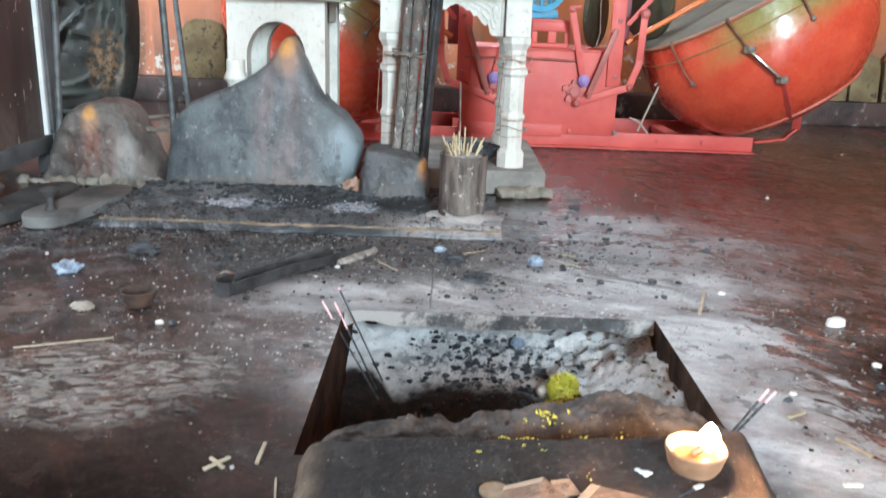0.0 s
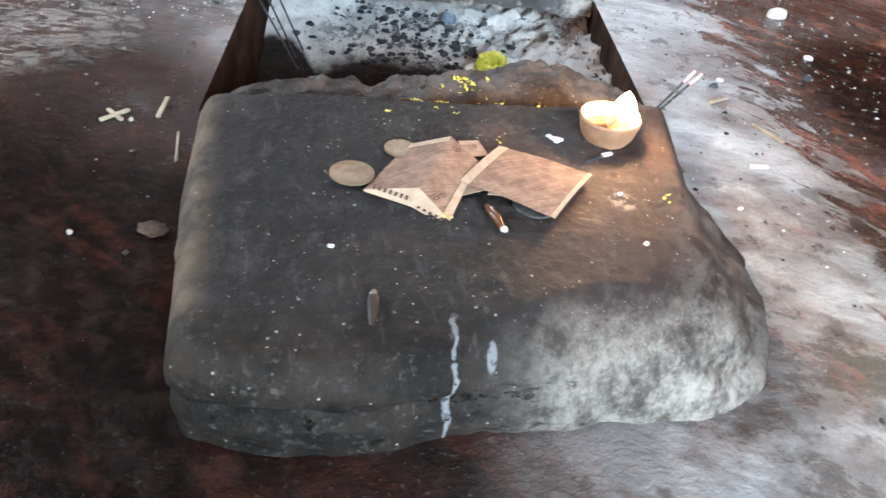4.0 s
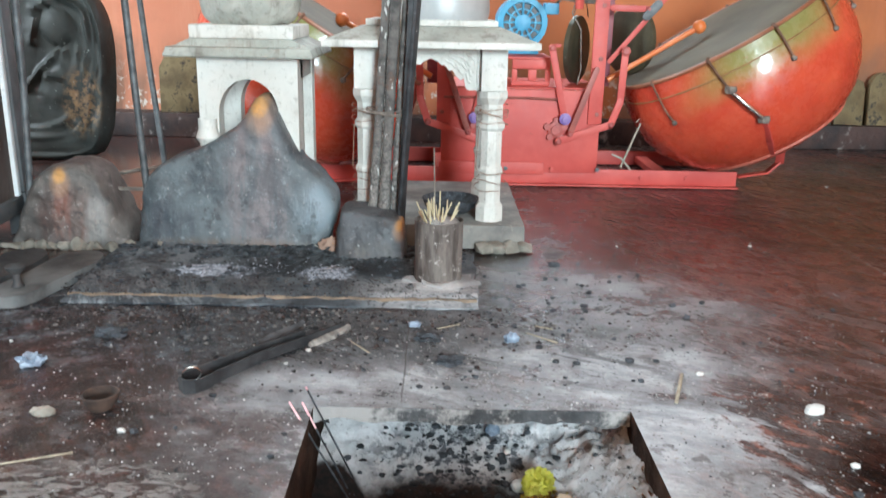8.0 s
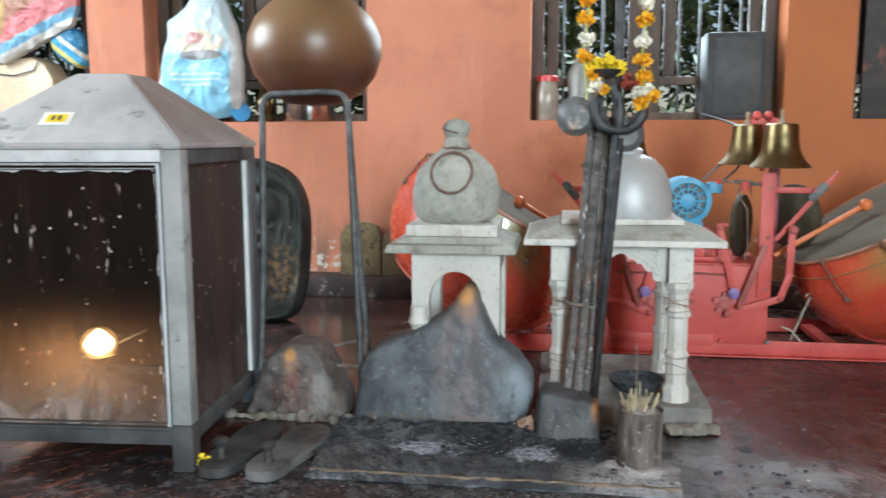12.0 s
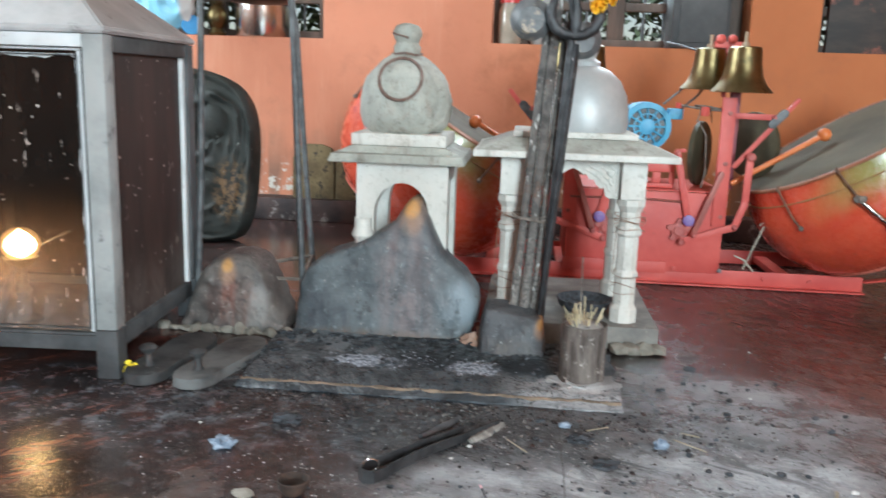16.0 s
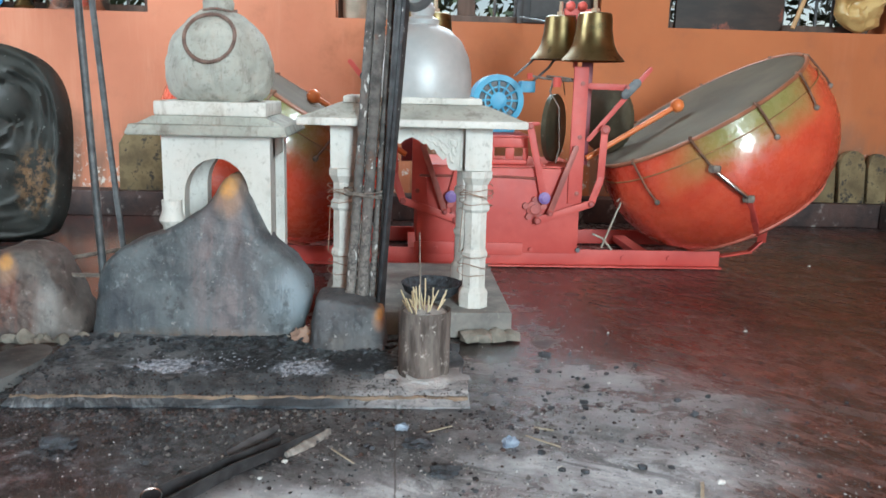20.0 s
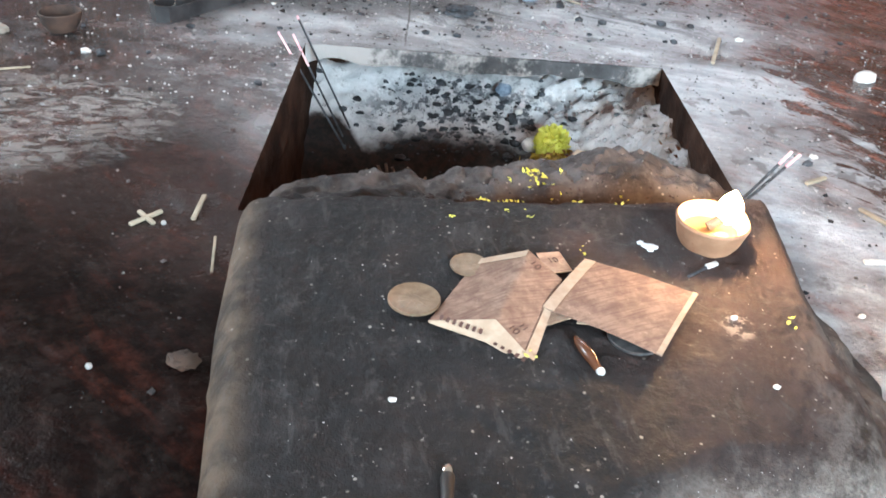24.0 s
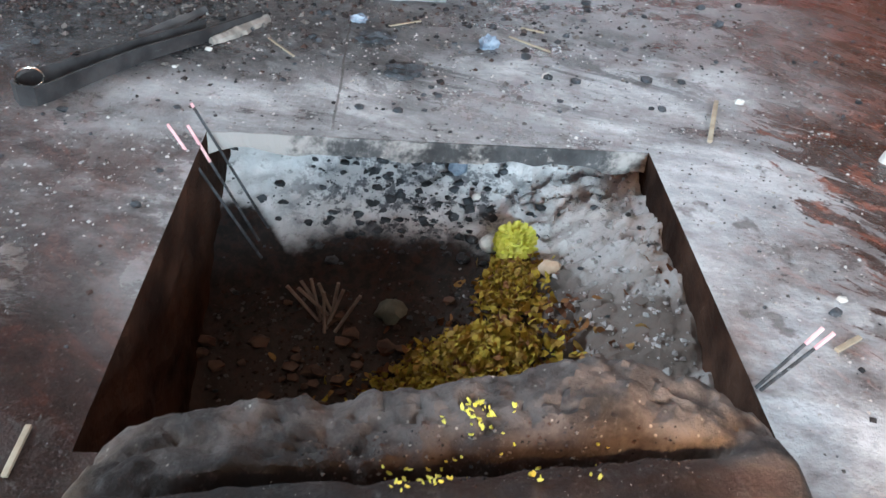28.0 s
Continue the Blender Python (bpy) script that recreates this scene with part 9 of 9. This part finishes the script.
bundle("ochre_sack", [(-2.84, 1.20), (-2.84, 1.42), (-2.42, 1.42), (-2.40, 1.22), (-2.60, 1.17)], 3.00, 0.05, worn("ochre_sacking", (0.34, 0.26, 0.15), (0.46, 0.37, 0.22), 12, 0.8), "limp ochre cloth sack stuffed in the window", "sack", 7.0, 0.03)
kb = Kit("brown_paper_packet", 0.6)
kb_n, kb_f = kb.noise(11, 5, 0.6), kb.noise(70, 4, 0.6)
kb_c = kb.mix(kb.step(kb_n, 0.3, 0.7), (0.30, 0.13, 0.085), (0.44, 0.23, 0.15))
kb_c = kb.mix(kb.step(kb.math("ADD", kb.x, kb.math("MULTIPLY", kb.z, 0.12)), -2.190, -2.182), kb_c, (0.43, 0.31, 0.13))
kb_c = kb.mix(kb.math("MULTIPLY", kb.step(kb.math("SINE", kb.math("MULTIPLY", kb.z, 290.0)), 0.1, 0.4), kb.blot(-2.285, 0, 0.018, 9, 0.3, 1.06, 0.085)), kb_c, (0.10, 0.06, 0.03))
kb.set("Base Color", kb_c)
kb.bump(kb_n, 0.3, 0.004).bump(kb_f, 0.2, 0.001)
bundle("brown_packet", [(-2.46, 1.24), (-2.215, 1.22), (-2.245, 0.965), (-2.47, 0.915)], 2.965, 0.014, kb.mat, "creased brown printed packet in the window", "packet", 9.0, 0.016)
bundle("striped_bag", [(-2.24, 1.24), (-1.935, 1.22), (-1.95, 1.03), (-2.08, 0.972), (-2.275, 0.875), (-2.33, 0.92), (-2.25, 1.0)], 2.950, 0.02, banded("pink_blue_plastic", -2.27, 0.876, 0.47, ((0.0, (0.60, 0.58, 0.54)), (0.040, (0.16, 0.36, 0.52)), (0.075, (0.50, 0.15, 0.16)), (0.16, (0.34, 0.17, 0.12)), (0.25, (0.16, 0.27, 0.15)))), "pink, blue and white striped plastic bag in the window", "bag", 11.0, 0.020)
bundle("teal_bag", [(-2.10, 0.99), (-1.955, 1.03), (-1.925, 0.865), (-1.985, 0.868), (-2.06, 0.91)], 2.985, 0.02, banded("teal_yellow_plastic", -2.06, 0.90, -0.75, ((0.0, (0.55, 0.53, 0.47)), (0.020, (0.03, 0.20, 0.34)), (0.045, (0.50, 0.44, 0.12)), (0.068, (0.03, 0.27, 0.46)), (0.10, (0.56, 0.52, 0.44)), (0.12, (0.02, 0.16, 0.30)))), "teal and yellow printed bag in the window", "bag", 13.0, 0.018)

jc = thing("jerrycan", (-2.245, 3.05, SILL), "cream plastic jerrycan with flaking rust-red label", "jerrycan")
bm = B()
prism(bm, [(-0.125, 0.0), (-0.13, 0.20), (-0.115, 0.25), (-0.05, 0.29), (0.04, 0.30), (0.09, 0.27), (0.125, 0.20), (0.125, 0.0)], -0.07, 0.06, 0.02, pose(-2.218, 3.06, SILL + 0.001) @ Matrix.Diagonal((1.06, 1, 0.86, 1)))
part("body", bm, worn("cream_plastic", (0.58, 0.46, 0.30), (0.68, 0.57, 0.40), 10, 0.45, dirt=(0.30, 0.14, 0.07), dirt_scale=11, dirt_from=0.565), jc)
bm = B()
lathe(bm, [(0, 0.02), (0.025, 0.02), (0.025, 0.0), (0, 0.0)], 16, pose(-2.228, 3.055, SILL + 0.258))
part("cap", bm, M_DARKWOOD, jc)
bm = B()
tube(bm, [(-2.34, 2.984, SILL + 0.21), (-2.30, 2.980, SILL + 0.19), (-2.24, 2.978, SILL + 0.185), (-2.16, 2.982, SILL + 0.205), (-2.14, 2.984, SILL + 0.24)], 0.003, 6)
part("string", bm, M_IRON, jc, "dark string handle")
bm = B()
box(bm, -2.15, -2.06, 2.99, 3.06, SILL + 0.001, SILL + 0.05, 0.006)
solo("wood_block", bm, M_DARKWOOD, "small dark wood block on the sill", "wood block")

ks = Kit("sky_blue_printed_plastic", 0.38)
ks_n, ks_f = ks.noise(9, 5, 0.6), ks.noise(55, 4, 0.6)
ks_c = ks.mix(ks.step(ks_n, 0.3, 0.7), (0.20, 0.48, 0.64), (0.28, 0.58, 0.72))
ks_c = ks.mix(ks.step(ks.math("ADD", ks.z, ks.math("MULTIPLY", ks_n, 0.10)), 0.945, 0.99), ks_c, (0.50, 0.62, 0.66))
ks_c = ks.mix(ks.math("MULTIPLY", ks.blot(-1.46, 0, 0.115, 9, 0.3, 0.955, 0.055), ks.step(ks_n, 0.35, 0.5)), ks_c, (0.66, 0.58, 0.46))
ks_c = ks.mix(ks.blot(-1.475, 0, 0.055, 9, 0.5, 0.968, 0.026), ks_c, (0.58, 0.32, 0.31))
ks_c = ks.mix(ks.blot(-1.45, 0, 0.095, 9, 0.25, 0.905, 0.022), ks_c, (0.24, 0.23, 0.24))
for z in (0.835, 0.815, 0.795):
    ks_c = ks.mix(ks.math("MULTIPLY", ks.math("MULTIPLY", ks.step(ks.math("ABSOLUTE", ks.math("SUBTRACT", ks.z, z)), 0.005, 0.003), ks.blot(-1.47, 0, 0.11 if z > 0.8 else 0.07, 9, 0.2)), 0.7), ks_c, (0.62, 0.70, 0.74))
ks_c = ks.mix(ks.step(ks.math("ADD", ks.x, ks.math("MULTIPLY", ks_n, 0.03)), -1.335, -1.318), ks_c, (0.64, 0.66, 0.66))
ks_c = ks.mix(ks.step(ks.math("ADD", ks.x, ks.math("MULTIPLY", ks_n, 0.04)), -1.585, -1.605), ks_c, (0.62, 0.62, 0.60))
ks.set("Base Color", ks_c)
ks.bump(ks_n, 0.4, 0.006).bump(ks_f, 0.25, 0.001)
bundle("printed_sack", [(-1.655, SILL + 0.012), (-1.64, 0.84), (-1.60, 0.99), (-1.60, 1.04), (-1.53, 1.08), (-1.46, 1.18), (-1.40, 1.17), (-1.335, 1.04), (-1.305, 0.91), (-1.31, SILL + 0.012)], 2.995, 0.05, ks.mat, "sky blue and white printed plastic sack on the sill", "sack", 3.3, 0.018)

bt = thing("lying_bottle", (-1.33, 3.0, SILL), "small plastic bottle with a blue cap lying on the sill", "bottle")
bm = B()
lathe(bm, [(0, 0), (0.035, 0.0), (0.036, 0.03), (0.036, 0.10), (0, 0.12)], 20, pose(-1.325, 3.02, SILL + 0.037, -90, 0, 30))
part("body", bm, worn("cloudy_plastic", (0.55, 0.52, 0.48), (0.62, 0.6, 0.56), 20, 0.3), bt)
bm = B()
lathe(bm, [(0, -0.02), (0.034, -0.02), (0.036, -0.016), (0.036, -0.001), (0, -0.001)], 24, pose(-1.325, 3.02, SILL + 0.037, -90, 0, 30))
part("cap", bm, worn("bright_blue_cap", (0.02, 0.26, 0.60), (0.03, 0.32, 0.66), 20, 0.4), bt)
bm = B()
lathe(bm, [(0, 0), (0.03, 0), (0.034, 0.012), (0.022, 0.03), (0.036, 0.05), (0.04, 0.075), (0.03, 0.10), (0.02, 0.11), (0.026, 0.125), (0.023, 0.126), (0, 0.11)], 24, pose(-1.235, 3.05, SILL))
solo("brass_pot", bm, M_BRASS, "small pale brass pot on the sill", "pot")
bm = B()
lathe(bm, [(0, 0), (0.098, 0), (0.10, 0.004), (0.10, 0.115), (0.106, 0.118), (0.104, 0.12), (0.097, 0.117), (0.097, 0.006), (0, 0.005)], 40, pose(-1.075, 3.09, SILL + 0.001))
solo("steel_pot", bm, M_STEEL, "straight-sided polished steel pot on the sill", "pot")

jar = thing("glass_jar", (-0.148, 3.03, SILL), "dusty glass jar with a red lid on the sill", "jar")
bm = B()
lathe(bm, [(0, 0), (0.038, 0), (0.042, 0.006), (0.042, 0.11), (0.034, 0.132), (0.034, 0.14), (0, 0.14)], 28, pose(-0.148, 3.03, SILL + 0.001))
part("glass", bm, worn("dusty_jar_glass", (0.28, 0.24, 0.19), (0.36, 0.31, 0.25), 20, 0.12), jar)
bm = B()
lathe(bm, [(0.0385, 0), (0.0385, 0.018), (0.036, 0.021), (0, 0.021)], 28, pose(-0.148, 3.03, SILL + 0.141))
part("lid", bm, worn("red_plastic_lid", (0.50, 0.03, 0.03), (0.58, 0.05, 0.05), 20, 0.35), jar)
bm = B()
lathe(bm, [(0, 0), (0.05, 0), (0.055, 0.01), (0.055, 0.17), (0.04, 0.20), (0.025, 0.23), (0.03, 0.26), (0, 0.26)], 28, pose(-0.02, 3.05, SILL + 0.001))
solo("milk_can", bm, worn("dull_aluminium", (0.17, 0.165, 0.155), (0.27, 0.26, 0.245), 12, 0.5, 0.4, dirt=(0.10, 0.095, 0.09), dirt_scale=24, dirt_from=0.58), "dull aluminium can with a narrow neck on the sill", "can")
bm = B()
box(bm, 0.405, 0.60, 2.965, 3.12, SILL + 0.001, SILL + 0.30, 0.008)
tinbox = solo("tin_trunk", bm, worn("black_tin", (0.020, 0.020, 0.021), (0.048, 0.048, 0.049), 6, 0.6, 0.1, dirt=(0.22, 0.22, 0.22), dirt_scale=16, dirt_from=0.64), "tall dented dark tin box on the sill", "tin box")
bm = B()
box(bm, 0.430, 0.585, 2.960, 2.9648, SILL + 0.02, SILL + 0.28, 0.002)
part("front_plate", bm, worn("worn_tin_face", (0.032, 0.031, 0.031), (0.072, 0.070, 0.070), 7, 0.6, 0.1, dirt=(0.05, 0.05, 0.05), dirt_scale=20), tinbox)

# window with the boarded shutter
bm = B()
box(bm, 0.955, 1.335, 3.075, 3.098, SILL + 0.002, HEAD - 0.06, 0.003)
solo("shutter_board", bm, worn("scorched_shutter", (0.020, 0.017, 0.015), (0.05, 0.035, 0.028), 6, 0.6, dirt=(0.22, 0.07, 0.045), dirt_scale=9, dirt_from=0.55, stretch=(1, 1, 3)), "blackened wooden shutter with red paint scars", "shutter")
bundle("plastic_sack", [(1.455, 1.10), (1.47, 0.90), (1.49, 0.72), (1.53, SILL + 0.010), (1.655, SILL + 0.010), (1.655, 1.16), (1.55, 1.18)], 3.0, 0.06, worn("amber_plastic_sack", (0.40, 0.25, 0.09), (0.52, 0.36, 0.15), 14, 0.3, dirt=(0.6, 0.46, 0.25), dirt_scale=22), "crinkled amber plastic sack on the sill", "sack", 6.6, 0.035)
bm = B()
tube(bm, [(1.33, 2.985, SILL + 0.01), (1.47, 3.0, 1.06)], 0.008, 8)
solo("cane", bm, worn("bamboo_cane", (0.42, 0.26, 0.12), (0.52, 0.34, 0.17), 30, 0.5), "bamboo cane leaning in the window", "cane")


# ---- loose grit, built as real grains ----
def grains(name, label, category, material, count, where, small, large, seed, power=3):
    """Thousands of tiny uneven crumbs; where(rnd) gives a place or None."""
    r_ = random.Random(seed)
    verts, faces = [], []
    for i in range(count):
        p = where(r_)
        if p is None:
            continue
        r = small + (large - small) * r_.random() ** power
        k = len(verts)
        a = r_.uniform(0, 6.28)
        for q in range(4):
            s = r * r_.uniform(0.6, 1.25)
            verts.append((p[0] + s * math.cos(a + q * 1.571), p[1] + s * math.sin(a + q * 1.571), p[2] + r * r_.uniform(0.0, 0.25)))
        verts.append((p[0] + r * r_.uniform(-0.3, 0.3), p[1] + r * r_.uniform(-0.3, 0.3), p[2] + r * r_.uniform(0.5, 1.0)))
        verts.append((p[0], p[1], p[2] - r * 0.4))
        for q in range(4):
            faces += [(k + q, k + (q + 1) % 4, k + 4), (k + (q + 1) % 4, k + q, k + 5)]
    me = bpy.data.meshes.new(name)
    me.from_pydata(verts, [], faces)
    me.materials.append(material)
    tagged(new(name, me), label, category, kind="stuff")


def open_floor(x, y):
    if px0 - 0.004 < x < px1 + 0.004 and 0.27 < y < py1 + 0.003:
        return False
    if -0.1 < x < 0.27 and 0.27 < y < 0.66:
        return False
    return not (-0.57 < x < 0.115 and 1.262 < y < 1.8)


def round_the_pit(r_):
    x, y = 0.14 + r_.gauss(0, 0.30), 0.95 + r_.gauss(0, 0.24)
    if x < -0.10 and y < 0.78:
        return None
    return (x, y, 0.0) if open_floor(x, y) and 0.3 < y < 1.56 else None


def over_the_floor(r_):
    x, y = r_.uniform(-1.2, 1.3), r_.uniform(0.2, 2.1)
    return (x, y, 0.0) if open_floor(x, y) and not (y > 1.2 and x < -0.55) and not (y > 1.55 and x < 0.25) else None


def before_hearth(r_):
    x, y = -0.22 + r_.gauss(0, 0.30), 1.285 - abs(r_.gauss(0, 0.09))
    return (x, y, 0.0) if open_floor(x, y) else None


def on_hearth(r_):
    x, y = r_.uniform(-0.55, 0.10), r_.uniform(1.28, 1.40)
    return (x, y, 0.0125)


def on_ash(r_):
    x, y = r_.uniform(px0 + 0.005, 0.15), r_.uniform(0.78, 0.90)
    return in_pit(x, y, 0.0002)


def on_right_slope(r_):
    x, y = px1 - 0.004 - abs(r_.gauss(0, 0.05)), r_.uniform(0.70, 1.02)
    return in_pit(x, y, 0.0002) if x > px0 else None


def on_stone(r_):
    x, y = r_.uniform(-0.03, 0.215), r_.uniform(0.325, 0.575)
    return (x, y, stone_top(x, y) - 0.0001)


def on_ridge(r_):
    x, y = r_.uniform(0.02, 0.20), 0.59 + r_.gauss(0, 0.012)
    return (x, y, stone_top(x, y) - 0.0003) if y < 0.602 else None


ASHES = ((0.36, 0.355, 0.36), (0.28, 0.275, 0.28), (0.20, 0.19, 0.19), (0.07, 0.066, 0.066), (0.33, 0.315, 0.30), (0.44, 0.43, 0.43))
M_GRIT = grit_material("ash_grit", ASHES)
M_GRIT_DARK = grit_material("sooty_grit", ((0.02, 0.02, 0.022), (0.06, 0.05, 0.048), (0.09, 0.08, 0.08), (0.05, 0.032, 0.028), (0.13, 0.12, 0.115), (0.03, 0.025, 0.025)))
M_GRIT_BED = grit_material("burnt_grit", ((0.02, 0.013, 0.012), (0.045, 0.032, 0.028), (0.09, 0.08, 0.08), (0.035, 0.020, 0.016)))
grains("ash_grit", "fine grey ash grit strewn round the pit", "grit", M_GRIT, 9000, round_the_pit, 0.0004, 0.0022, 21)
grains("floor_grit", "dark gritty dirt scattered over the floor", "grit", M_GRIT_DARK, 6500, over_the_floor, 0.0005, 0.0032, 22, 6)
grains("hearth_grit", "black cinder grit along the hearth's front", "grit", M_GRIT_DARK, 4200, before_hearth, 0.0006, 0.0050, 23, 4)
grains("hearth_dust", "grey ash crumbs on the hearth slab", "grit", M_GRIT_DARK, 2200, on_hearth, 0.0005, 0.003, 24)
grains("pit_grit", "crumbled ash on the pit's bed", "grit", M_GRIT_BED, 2200, on_ash, 0.0005, 0.0030, 25)
grains("slope_clods", "crumbled ash clods on the pit's side", "grit", grit_material("ash_clods", ASHES[:3]), 900, on_right_slope, 0.0006, 0.0045, 26)
grains("stone_dust", "fine pale dust on the black stone", "grit", M_GRIT, 800, on_stone, 0.0002, 0.0006, 27, 3)
grains("ridge_grit", "dirt crumbs on the stone's back ridge", "grit", M_GRIT_DARK, 900, on_ridge, 0.0004, 0.0016, 28, 2)
